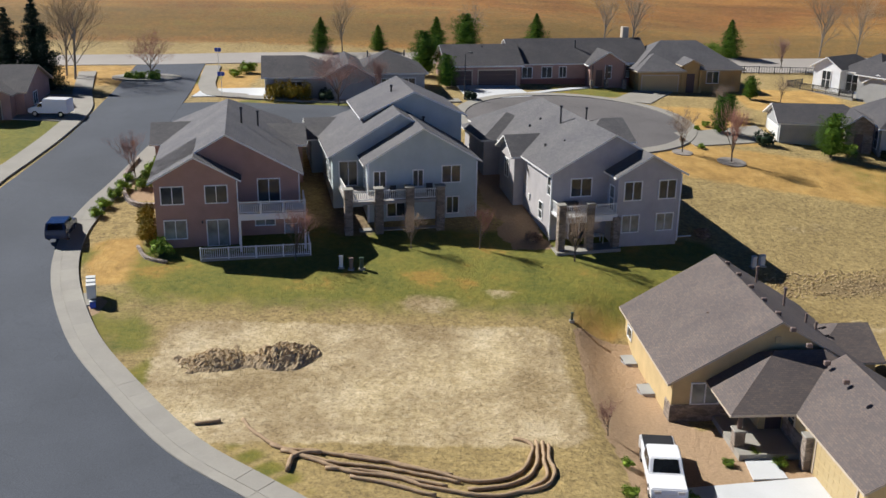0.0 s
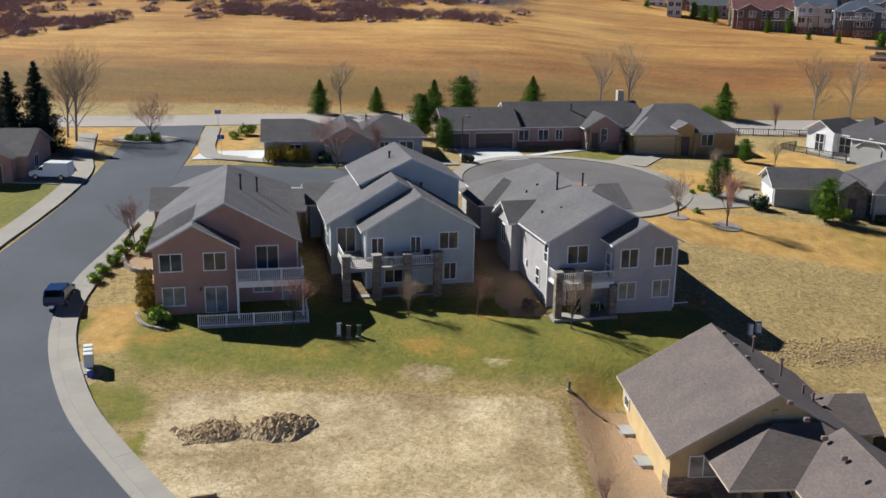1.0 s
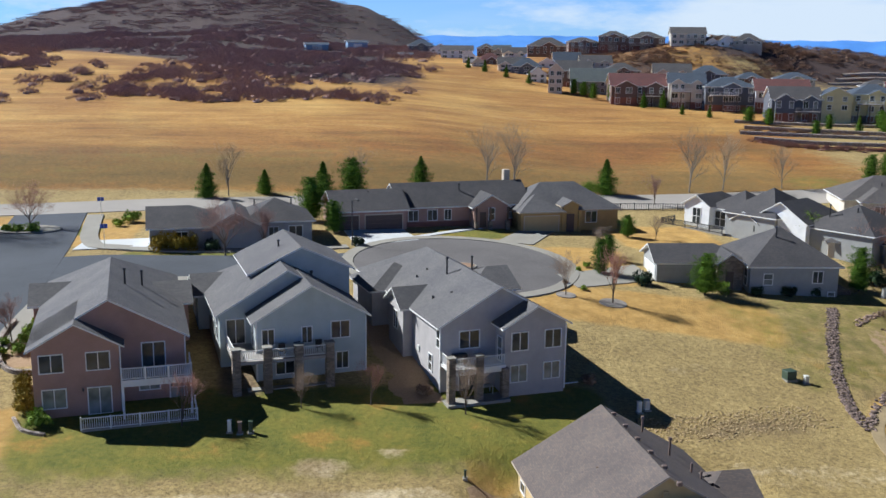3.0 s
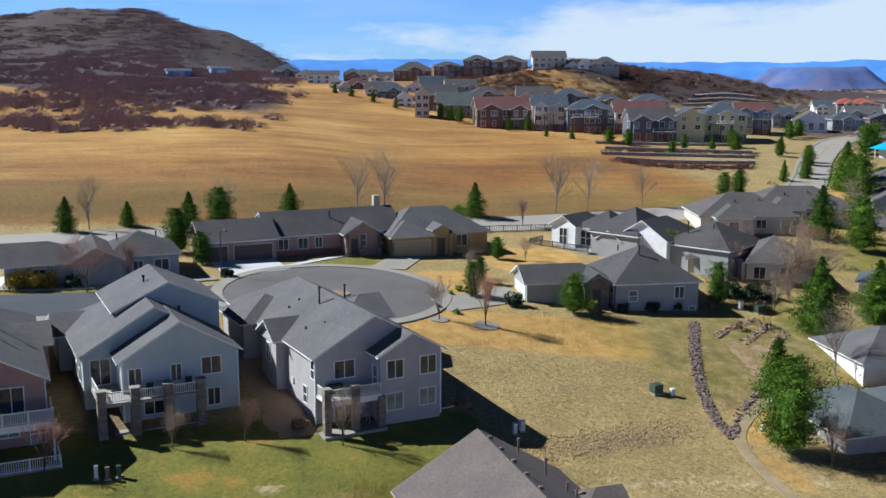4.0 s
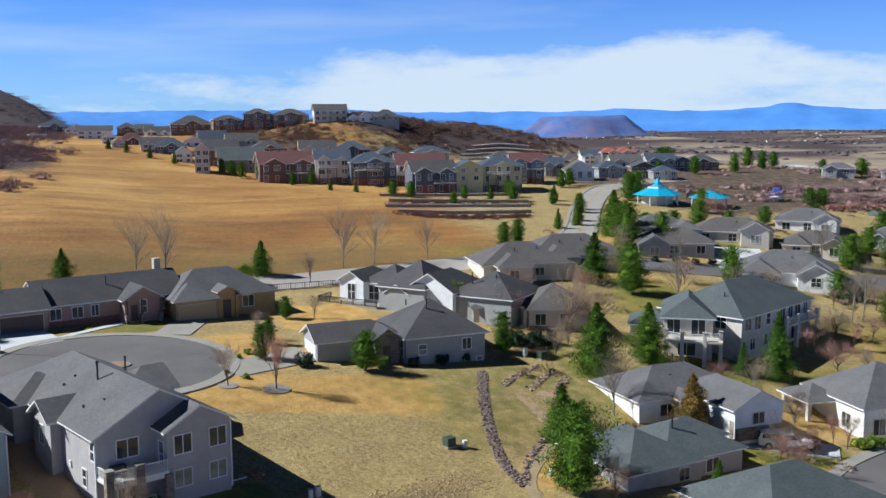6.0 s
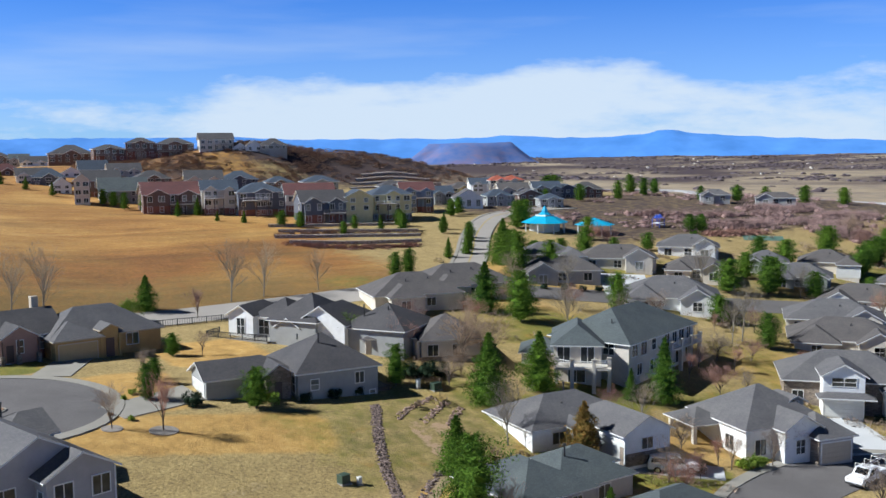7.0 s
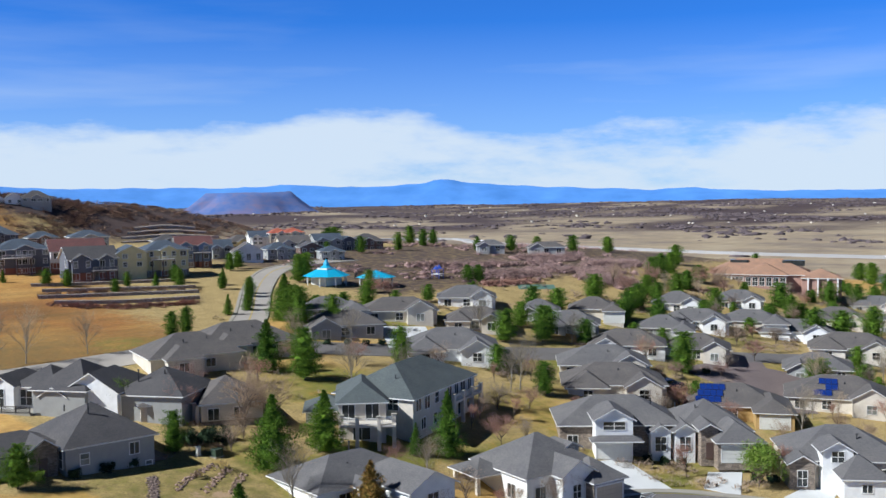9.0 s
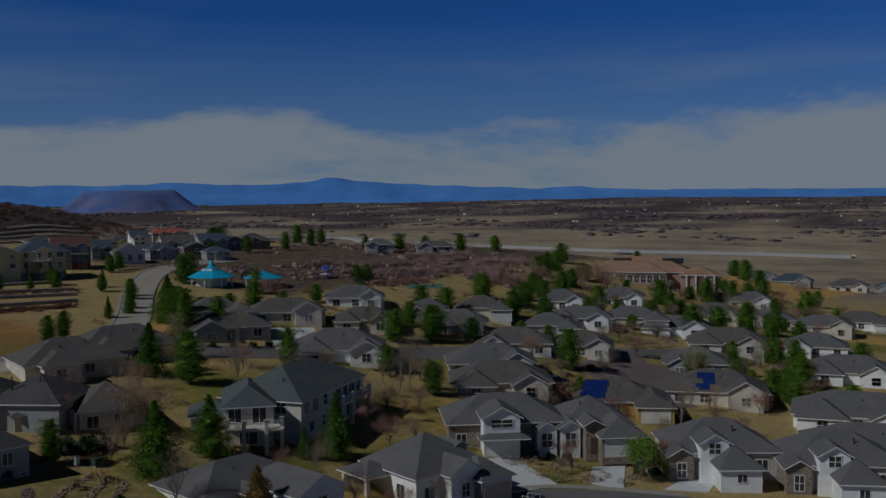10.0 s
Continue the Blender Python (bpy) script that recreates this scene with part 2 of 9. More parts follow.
TWIGS = leafage("twigs_grey_brown", (0.20, 0.145, 0.115), (0.40, 0.31, 0.25))
TWIGS_RED = leafage("twigs_reddish", (0.24, 0.125, 0.105), (0.44, 0.27, 0.235))
TWIGS_PALE = leafage("twigs_pale", (0.24, 0.19, 0.145), (0.42, 0.35, 0.27))
PINE = leafage("pine_needles", (0.022, 0.060, 0.009), (0.15, 0.265, 0.030), 0.95)
SPRUCE = leafage("dark_spruce_needles", (0.008, 0.02, 0.012), (0.03, 0.055, 0.03))
LEAF_GREEN = leafage("young_green_leaves", (0.08, 0.15, 0.016), (0.28, 0.38, 0.06))
LEAF_OLIVE = leafage("olive_hedge_leaves", (0.13, 0.10, 0.012), (0.30, 0.22, 0.03))
LEAF_RUST = leafage("rust_and_green_leaves", (0.10, 0.10, 0.02), (0.30, 0.16, 0.05))
SCRUB = brush("bare_scrub_oak", (0.20, 0.135, 0.135), (0.42, 0.28, 0.25))
# dark brush made paler and bluer: distance haze is mixed into the colour
FAR_SCRUB = leafage("far_brush_with_haze", (0.085, 0.065, 0.075), (0.19, 0.145, 0.15), 0.95)
SCRUB_TAN = brush("dry_scrub", (0.20, 0.125, 0.085), (0.42, 0.28, 0.18))
ROCK = leafage("mixed_red_and_grey_rocks", (0.04, 0.030, 0.030), (0.42, 0.30, 0.26), 0.9)
STRAW_LOG = rough_paint("brown_straw_netting", (0.36, 0.25, 0.15), 16, 2.0, 0.03, 0.95, 0.3)
TEAL_ROOF = rough_paint("turquoise_metal_roof", (0.02, 0.36, 0.56), 6, 0.5, 0.003, 0.45, 0.08)
BRIGHT_BLUE = rough_paint("bright_blue_paint", (0.03, 0.10, 0.5), 12, 1.0, 0.002, 0.4, 0.1)
HIGHWAY_GREY = rough_paint("pale_highway_concrete", (0.37, 0.36, 0.35), 2, 0.05, 0.01, 0.9, 0.1)
YELLOW_LINE = rough_paint("faded_yellow_road_paint", (0.42, 0.30, 0.07), 9, 0.8, 0.002, 0.8, 0.3)
DIRT = rough_paint("packed_dirt", (0.33, 0.25, 0.14), 6, 0.6, 0.05, 0.95, 0.3)
PALE_GRAVEL = rough_paint("pale_grey_gravel", (0.27, 0.24, 0.21), 5, 1.5, 0.05, 0.95, 0.35)
BRICK_BED = rough_paint("tan_brick_paving", (0.30, 0.19, 0.12), 5, 1.5, 0.02, 0.9, 0.25)
GREEN_BOX = rough_paint("green_cabinet_paint", (0.045, 0.075, 0.05), 14, 1, 0.002, 0.5, 0.1)
UTIL_WHITE = rough_paint("white_cabinet_paint", (0.66, 0.66, 0.62), 14, 1, 0.002, 0.5, 0.1)
RUBBER = rough_paint("tyre_rubber", (0.018, 0.018, 0.018), 20, 2, 0.002, 0.85, 0.15)
CHROME, _t, _s = material("rim_metal", 0.3, 1.0)
_s.inputs["Base Color"].default_value = (0.6, 0.6, 0.62, 1)
CAR_WHITE, _t, _s = material("white_car_paint", 0.28)
_s.inputs["Base Color"].default_value = (0.80, 0.80, 0.80, 1)
CAR_BLUE, _t, _s = material("dark_blue_car_paint", 0.22)
_s.inputs["Base Color"].default_value = (0.015, 0.03, 0.075, 1)
CAR_RED, _t, _s = material("red_car_paint", 0.25)
_s.inputs["Base Color"].default_value = (0.35, 0.03, 0.03, 1)
SOLAR, _t, _s = material("solar_cells", 0.12)
_s.inputs["Base Color"].default_value = (0.01, 0.03, 0.16, 1)
LAMP_GLASS, _t, _s = material("lamp_glass", 0.15)
_s.inputs["Base Color"].default_value = (0.55, 0.5, 0.45, 1)


def glass_pane(name, colour):
    m, tree, shade = material(name, 0.06)
    shade.inputs["Base Color"].default_value = (*colour, 1)
    wire(tree, ramp(tree, grain(tree, 0.6, 2), [(0.35, tuple(c * 0.5 for c in colour)), (0.7, tuple(c * 1.5 for c in colour))]), shade.inputs["Base Color"])
    return m


GLASS = glass_pane("window_glass", (0.045, 0.05, 0.05))
GLASS_BLIND = glass_pane("window_glass_with_blinds", (0.22, 0.23, 0.21))
CAR_GLASS = glass_pane("car_glass", (0.012, 0.014, 0.016))


def asphalt(name, tint):
    m, tree, shade = material(name, 0.88)
    base = ramp(tree, grain(tree, 0.10, 5, 0.6), [(0.3, tint), (0.7, tuple(c * 1.45 for c in tint))])
    fine = grain(tree, 18, 2)
    speck = ramp(tree, fine, [(0.3, (0.72, 0.72, 0.72)), (0.7, (1.25, 1.25, 1.25))])
    n = tree.nodes
    # sealed cracks
    crack = n.new("ShaderNodeTexVoronoi")
    crack.feature = "DISTANCE_TO_EDGE"
    crack.inputs["Scale"].default_value = 0.10
    coord, warp = n.new("ShaderNodeTexCoord"), n.new("ShaderNodeVectorMath")
    wob = n.new("ShaderNodeTexNoise")
    wob.inputs["Scale"].default_value = 0.25
    wire(tree, coord.outputs["Object"], wob.inputs["Vector"])
    warp.operation = "MULTIPLY_ADD"
    wire(tree, wob.outputs["Color"], warp.inputs[0])
    warp.inputs[1].default_value = (9, 9, 9)
    wire(tree, coord.outputs["Object"], warp.inputs[2])
    wire(tree, warp.outputs[0], crack.inputs["Vector"])
    line = ramp(tree, crack.outputs[0], [(0.003, (0.90, 0.90, 0.90)), (0.010, (1, 1, 1))])
    wire(tree, mixed(tree, 1.0, mixed(tree, 1.0, base, speck, "MULTIPLY"), line, "MULTIPLY"), shade.inputs["Base Color"])
    relief_of(tree, shade, fine, 0.008)
    return m


ASPHALT = asphalt("asphalt", (0.054, 0.061, 0.074))
ASPHALT_RED = asphalt("reddish_asphalt", (0.125, 0.097, 0.092))
ASPHALT_OLD = asphalt("weathered_asphalt", (0.108, 0.100, 0.097))


def land():
    """The ground: grass of several kinds, bare soil and scrub, laid out by the covers stored in the mesh."""
    m, tree, shade = material("land", 0.95)
    n = tree.nodes

    def cover(name):
        a = n.new("ShaderNodeAttribute")
        a.attribute_name = name
        return a.outputs["Fac"]

    ragged = grain(tree, 0.55, 7, 0.65)

    def over(below, name, colour, soft=0.10):
        mod = n.new("ShaderNodeMath")
        mod.operation = "MULTIPLY_ADD"
        wire(tree, ragged, mod.inputs[0])
        mod.inputs[1].default_value = 0.7
        wire(tree, cover(name), mod.inputs[2])
        r = n.new("ShaderNodeMapRange")
        r.interpolation_type = "SMOOTHSTEP"
        r.inputs["From Min"].default_value, r.inputs["From Max"].default_value = 0.85 - soft, 0.85 + soft
        wire(tree, mod.outputs[0], r.inputs[0])
        return mixed(tree, r.outputs[0], below, colour)

    tuft = grain(tree, 2.2, 8, 0.72)
    wide = grain(tree, 0.045, 6, 0.6)
    patch = grain(tree, 0.22, 6, 0.65)
    streak = grain(tree, 0.12, 8, 0.70, (0.30, 1.7, 1))
    # straw-coloured rough grass everywhere at first
    straw = mixed(tree, 0.6, ramp(tree, patch, [(0.30, (0.185, 0.129, 0.049)), (0.5, (0.312, 0.231, 0.091)), (0.70, (0.476, 0.361, 0.155))]),
                  ramp(tree, tuft, [(0.30, (0.112, 0.085, 0.036)), (0.5, (0.326, 0.245, 0.102)), (0.72, (0.564, 0.446, 0.209))]))
    straw = mixed(tree, 0.8, straw, ramp(tree, grain(tree, 4.2, 6, 0.7), [(0.34, (0.45, 0.44, 0.40)), (0.48, (1, 1, 1)), (0.68, (1.28, 1.25, 1.15))]), "MULTIPLY")
    field = mixed(tree, 0.45, ramp(tree, streak, [(0.30, (0.135, 0.083, 0.020)), (0.44, (0.279, 0.138, 0.030)), (0.55, (0.369, 0.169, 0.034)), (0.70, (0.467, 0.292, 0.076))]),
                  ramp(tree, wide, [(0.36, (0.180, 0.102, 0.022)), (0.46, (0.332, 0.150, 0.033)), (0.55, (0.296, 0.177, 0.040)), (0.66, (0.449, 0.274, 0.073))]))
    field = mixed(tree, 0.9, field, ramp(tree, tuft, [(0.34, (0.48, 0.50, 0.52)), (0.5, (0.96, 1.0, 1.02)), (0.66, (1.40, 1.42, 1.40))]), "MULTIPLY")
    gold = mixed(tree, 0.4, ramp(tree, patch, [(0.28, (0.323, 0.171, 0.035)), (0.7, (0.577, 0.328, 0.076))]),
                 ramp(tree, tuft, [(0.28, (0.256, 0.133, 0.032)), (0.72, (0.619, 0.364, 0.096))]))
    gold = mixed(tree, 0.8, gold, ramp(tree, grain(tree, 0.5, 6, 0.7), [(0.34, (0.74, 0.80, 0.95)), (0.5, (1.08, 1.16, 1.35)), (0.66, (1.22, 1.42, 2.0))]), "MULTIPLY")
    green = mixed(tree, 0.5, ramp(tree, patch, [(0.30, (0.080, 0.098, 0.010)), (0.48, (0.162, 0.155, 0.016)), (0.58, (0.238, 0.190, 0.024)), (0.66, (0.462, 0.230, 0.042))]),
                  ramp(tree, tuft, [(0.30, (0.048, 0.063, 0.008)), (0.5, (0.162, 0.161, 0.020)), (0.70, (0.292, 0.241, 0.042))]))
    grit = grain(tree, 5.5, 5, 0.7)
    soil = mixed(tree, 0.5, ramp(tree, patch, [(0.30, (0.21, 0.15, 0.065)), (0.44, (0.38, 0.285, 0.145)), (0.56, (0.53, 0.42, 0.245)), (0.68, (0.66, 0.555, 0.37))]),
                 ramp(tree, tuft, [(0.30, (0.13, 0.085, 0.038)), (0.45, (0.38, 0.285, 0.15)), (0.58, (0.56, 0.45, 0.28)), (0.70, (0.70, 0.60, 0.42))]))
    soil = mixed(tree, 0.8, soil, ramp(tree, grit, [(0.36, (0.50, 0.47, 0.42)), (0.46, (1, 1, 1)), (0.66, (1.15, 1.14, 1.1))]), "MULTIPLY")
    soil = mixed(tree, 1.0, soil, ramp(tree, grain(tree, 0.13, 5, 0.6), [(0.36, (0.72, 0.68, 0.60)), (0.5, (1, 1, 1)), (0.62, (1.18, 1.2, 1.2))]), "MULTIPLY")
    gravel = mixed(tree, 0.5, ramp(tree, grain(tree, 6, 3), [(0.25, (0.26, 0.165, 0.095)), (0.75, (0.52, 0.36, 0.22))]), (0.40, 0.27, 0.155))
    brown = mixed(tree, 0.5, ramp(tree, patch, [(0.25, (0.030, 0.017, 0.018)), (0.6, (0.050, 0.028, 0.026)), (0.8, (0.085, 0.050, 0.034))]),
                  ramp(tree, wide, [(0.3, (0.034, 0.021, 0.022)), (0.7, (0.074, 0.044, 0.034))]))
    # tan prairie with its yellow greyed down, haze of distance included in the tones
    prairie = mixed(tree, 0.5, ramp(tree, grain(tree, 0.012, 7, 0.62), [(0.38, (0.13, 0.098, 0.085)), (0.52, (0.30, 0.232, 0.145)), (0.66, (0.41, 0.335, 0.215))]),
                    ramp(tree, wide, [(0.34, (0.212, 0.158, 0.100)), (0.66, (0.385, 0.312, 0.205))]))
    ripened = mixed(tree, 0.5, ramp(tree, streak, [(0.36, (0.19, 0.10, 0.026)), (0.47, (0.37, 0.205, 0.050)), (0.55, (0.44, 0.25, 0.062)), (0.66, (0.60, 0.41, 0.15))]),
                    ramp(tree, wide, [(0.38, (0.30, 0.145, 0.034)), (0.52, (0.42, 0.25, 0.068)), (0.64, (0.50, 0.33, 0.108))]))
    ripened = mixed(tree, 0.8, ripened, ramp(tree, tuft, [(0.34, (0.62, 0.62, 0.62)), (0.5, (1, 1, 1)), (0.66, (1.3, 1.3, 1.28))]), "MULTIPLY")
    rough_verge = mixed(tree, 0.5, ramp(tree, streak, [(0.32, (0.12, 0.085, 0.022)), (0.55, (0.22, 0.125, 0.028)), (0.70, (0.20, 0.17, 0.030))]),
                        ramp(tree, tuft, [(0.32, (0.09, 0.060, 0.018)), (0.66, (0.28, 0.17, 0.045))]))
    straw = mixed(tree, 1.0, straw, (1.06, 1.03, 0.98), "MULTIPLY")
    blotch = ramp(tree, grain(tree, 0.035, 6, 0.68, (0.45, 1.4, 1)), [(0.36, (0.70, 0.58, 0.46)), (0.48, (0.93, 0.83, 0.72)), (0.62, (1.14, 1.10, 1.02))])
    field, ripened = mixed(tree, 1.0, field, blotch, "MULTIPLY"), mixed(tree, 1.0, ripened, blotch, "MULTIPLY")
    c = over(straw, "field", field, 0.2)
    c = over(c, "ripe", ripened, 0.35)
    c = over(c, "verge", rough_verge, 0.25)
    c = over(c, "prairie", prairie, 0.2)
    c = over(c, "scrubland", brown, 0.2)
    c = over(c, "gold", gold, 0.22)
    c = over(c, "lawn", green, 0.22)
    c = over(c, "soil", soil, 0.14)
    c = over(c, "ruts_and_shade", ramp(tree, tuft, [(0.32, (0.10, 0.072, 0.036)), (0.66, (0.29, 0.20, 0.105))]), 0.3)
    c = over(c, "gravel", gravel, 0.05)
    wire(tree, c, shade.inputs["Base Color"])
    relief_of(tree, shade, tuft, 0.25, 0.7)
    return m


LAND = land()

# ---- the lie of the land ----
RELIEF_Y = (-60, 45, 62, 72, 80, 92, 102, 115, 135, 150, 170, 250, 330, 600)
RELIEF = {
    -35: (-4, -1, 0.2, 1.2, 2.4, 4.0, 5.0, 6.2, 7.0, 7.6, 12.0, 19.0, 25, 22),
    8: (-4, -1.9, -1.2, 0.4, 1.5, 3.4, 4.5, 5.3, 6.2, 6.6, 11.5, 19.0, 24.0, 16),
    50: (-5, -3.5, -3.0, -2.2, -1.4, 0.8, 2.3, 3.8, 4.8, 5.5, 8.5, 16.0, 22.5, 12),
    100: (-7, -5.5, -5.0, -4.6, -4.0, -1.0, 1.0, 2.5, 5.0, 7.0, 8.8, 15.0, 17.5, 10),
    260: (-9, -8, -8, -7, -7, -5, -4, -2, 2, 5, 9.5, 15, 13, 0),
    900: (-20, -20, -20, -19, -19, -19, -18, -18, -18, -18, -18, -18, -18, -22),
}


def spline(v, xs, ys):
    """A smooth curve through few values (monotone cubic), flat beyond its ends."""
    if v <= xs[0]:
        return ys[0]
    if v >= xs[-1]:
        return ys[-1]
    k = 0
    while xs[k + 1] < v:
        k += 1

    def slope(i):
        if i == 0 or i == len(xs) - 1:
            return 0.0
        a = (ys[i] - ys[i - 1]) / (xs[i] - xs[i - 1])
        b = (ys[i + 1] - ys[i]) / (xs[i + 1] - xs[i])
        return 0.0 if a * b <= 0 else 2 * a * b / (a + b)

    d = xs[k + 1] - xs[k]
    u = (v - xs[k]) / d
    return ((1 + 2 * u) * (1 - u) ** 2 * ys[k] + u * (1 - u) ** 2 * d * slope(k)
            + u * u * (3 - 2 * u) * ys[k + 1] - u * u * (1 - u) * d * slope(k + 1))


def bump(x, y, cx, cy, rx, ry, h, turn=0.0):
    c, s = math.cos(turn), math.sin(turn)
    u, v = (c * (x - cx) + s * (y - cy)) / rx, (c * (y - cy) - s * (x - cx)) / ry
    return h * math.exp(-(u * u + v * v))


def height(x, y):
    """The height of the land."""
    xs = tuple(RELIEF)
    near = spline(x, xs, tuple(spline(y, RELIEF_Y, RELIEF[k]) for k in xs))
    away = math.hypot(x, y)
    far = spline(away, (300, 500, 900, 1500, 3000, 5000), (-2, -13, -25, -24, -18, -12))
    side = min(1.0, max(0.0, (x / max(y, 1.0) - 0.6) / 0.5))     # the land drops sooner to the east
    blend = min(1.0, max(0.0, (away - 410 + 55 * side) / (280 - 150 * side)))
    blend = blend * blend * (3 - 2 * blend)
    z = near + (far - near) * blend + hills(x, y)
    # the level plot cut for the tan house
    u, v = max(0.0, 12.4 - x, x - 29.0) / 3.6, max(0.0, (40.0 - y) / 3.0, (y - 63.5) / 7.5)
    cut = max(0.0, 1.0 - math.hypot(u, v))
    return z + (-2.85 - z) * cut * cut * (3 - 2 * cut)

def hills(x, y):
    wide, deep = 249 if x < -42 else 92, 205 if y < 740 else 260
    return (bump(x, y, -42, 740, wide, deep, 89) + bump(x, y, 55, 720, 52, 150, 30.5) + bump(x, y, -200, 700, 120, 160, 10) + bump(x, y, 92, 362, 36, 32, 6.5) + bump(x, y, 42, 400, 40, 40, 3.2)
            + bump(x, y, 142, 372, 34, 30, 13.5) + bump(x, y, 205, 385, 62, 42, 17) + bump(x, y, 92, 322, 30, 18, 2.5))


def smooth(v, a, b):
    v = min(1.0, max(0.0, (v - a) / (b - a)))
    return v * v * (3 - 2 * v)


def patch_of(x, y, x0, x1, y0, y1, soft=1.5, turn=0.0):
    """1 inside an upright patch of the plan, 0 outside, soft at the rim."""
    cx, cy = (x0 + x1) / 2, (y0 + y1) / 2
    c, s = math.cos(radians(turn)), math.sin(radians(turn))
    u, v = c * (x - cx) + s * (y - cy), c * (y - cy) - s * (x - cx)
    return smooth((x1 - x0) / 2 - abs(u), -soft, soft) * smooth((y1 - y0) / 2 - abs(v), -soft, soft)


def covers(x, y):
    """How much of each ground cover lies at a place."""
    away = math.hypot(x, y)
    yard = max(patch_of(x, y, -24, 23, 65.5, 80, 2, 2), patch_of(x, y, -27, -20, 58, 68, 1.5, 20) * 0.8, bump(x, y, -28.3, 72.0, 0.8, 4.5, 1.1, -0.2), bump(x, y, -18.6, 56.6, 1.0, 2.2, 0.9), bump(x, y, -9.4, 47.0, 4.4, 0.7, 1.05, -0.72), bump(x, y, -18.9, 55.6, 0.9, 1.9, 1.1, 0.6))
    front = max(patch_of(x, y, -24, -6, 112.5, 117, 0.8, 8), patch_of(x, y, 13.6, 24.6, 125.4, 131.6, 0.8, 14), patch_of(x, y, -52, -40, 92, 106, 1.5, 0),
                patch_of(x, y, -38, -29, 124, 130, 1, 0))
    east = max(patch_of(x, y, 40, 70, 82, 106, 4, 10) * 0.46, patch_of(x, y, 72, 96, 88, 100, 3, 10) * 0.75, patch_of(x, y, 70, 84, 70, 78, 1.5, -30) * 0.8,
               patch_of(x, y, 94, 116, 66, 80, 2, -40) * 0.7, patch_of(x, y, 66, 330, 56, 150, 8, -8) * (0.40 + 0.6 * noise.noise((x * 0.055, y * 0.055, 11.0))))
    lot = patch_of(x, y, -18.5, 8.5, 49.5, 64.5, 1.6, 3)
    mud = patch_of(x, y, 27, 52, 64, 70, 2.5, 0) * 0.45 + bump(x, y, -1, 67.5, 3.2, 2.0, 0.7) + bump(x, y, 4.5, 69.5, 2.6, 1.0, 0.62) + bump(x, y, 33.0, 85.0, 6.0, 4.5, 0.42, 0.3)
    golden = max(patch_of(x, y, 20, 47, 93, 104, 2.5, -12), patch_of(x, y, 26, 36, 106, 122, 2, 0), patch_of(x, y, 38, 52, 122, 136, 2, 0),
                 patch_of(x, y, 8, 15, 72.0, 75.5, 1.2, 0) * 0.9, patch_of(x, y, 9.5, 13.5, 66.0, 69.0, 1.0, 0) * 0.9, patch_of(x, y, -27.6, -23.4, 68.6, 76.5, 1.0, 14), patch_of(x, y, -34, -24, 118, 134, 1.5, 0) * 0.8,
                 patch_of(x, y, 104, 150, 134, 160, 3, 0) * 0.45, patch_of(x, y, 66, 330, 56, 150, 8, -8) * (0.28 + 0.6 * noise.noise((x * 0.045, y * 0.045, 15.0))),
                 patch_of(x, y, 110, 122, 136, 166, 2, 0) * 0.8, bump(x, y, 49.5, 77.5, 2.6, 5.0, 1.15, -0.6), bump(x, y, 46.5, 68.5, 1.6, 4.0, 1.1, 0.1), patch_of(x, y, 330, 420, 110, 150, 6, 0) * 0.8, patch_of(x, y, -60, -40, 122, 136, 2, 0) * 0.8)
    meadow = smooth(y, 150, 158) * (1 - smooth(x - 0.28 * (y - 160) + 7 * noise.noise((x * 0.05, y * 0.05, 1.0)), 66, 112)) * (1 - smooth(away, 420, 520))
    scrubs = max((0.70 + 0.30 * smooth(noise.noise((x * 0.03, y * 0.03, 9.0)), -0.2, 0.15)) * smooth(y + 0.9 * (x - 20), 232, 262) * (1 - smooth(x, 5, 40)) * smooth(y, 215, 240), smooth(bump(x, y, 188, 390, 66, 52, 1.0), 0.25, 0.5), patch_of(x, y, 74, 190, 312, 380, 14, 0) * (0.50 + 0.25 * noise.noise((x * 0.05, y * 0.05, 2.0))),
                 patch_of(x, y, 150, 330, 168, 260, 12, 0) * 0.60, patch_of(x, y, 62, 330, 60, 135, 10, -12) * 0.34, smooth(away, 1050, 1900) * (0.60 + 0.62 * noise.fractal((x * 0.004, y * 0.004, 2.0), 1.0, 2.0, 3)))
    heath = smooth(y, 425, 465) * (1 - smooth(x - 0.3 * (y - 430), 40, 75)) * (0.86 + 0.30 * smooth(noise.fractal((x * 0.014, y * 0.010, 6.0), 1.0, 2.0, 3), -0.35, 0.1))
    ripe = meadow * (0.18 + 0.52 * smooth(y - 0.35 * x, 165, 215) + 0.35 * noise.noise((x * 0.012, y * 0.05, 4.0)))
    verge = meadow * (1 - smooth(y + 2.5 * noise.noise((x * 0.06, 1.0, 0.0)), 160, 196)) * 0.66
    scrubs = max(scrubs, heath, patch_of(x, y, 43, 74, 79, 103, 5, 10) * 0.42)
    stones = max(bump(x, y, -25.0, 65.2, 0.9, 2.2, 1.2, 0.3), patch_of(x, y, 9.8, 15.2, 43, 66, 0.5, 3), patch_of(x, y, 14, 21, 47.5, 54.5, 0.6, 5), patch_of(x, y, -29, -24, 84, 97, 0.8, 10), patch_of(x, y, 5.0, 8.6, 77, 82, 0.5, 15),
                 patch_of(x, y, 2.6, 7.0, 82, 100, 0.8, 15), patch_of(x, y, 53, 60, 70, 96, 1.2, -8) * 0.5)
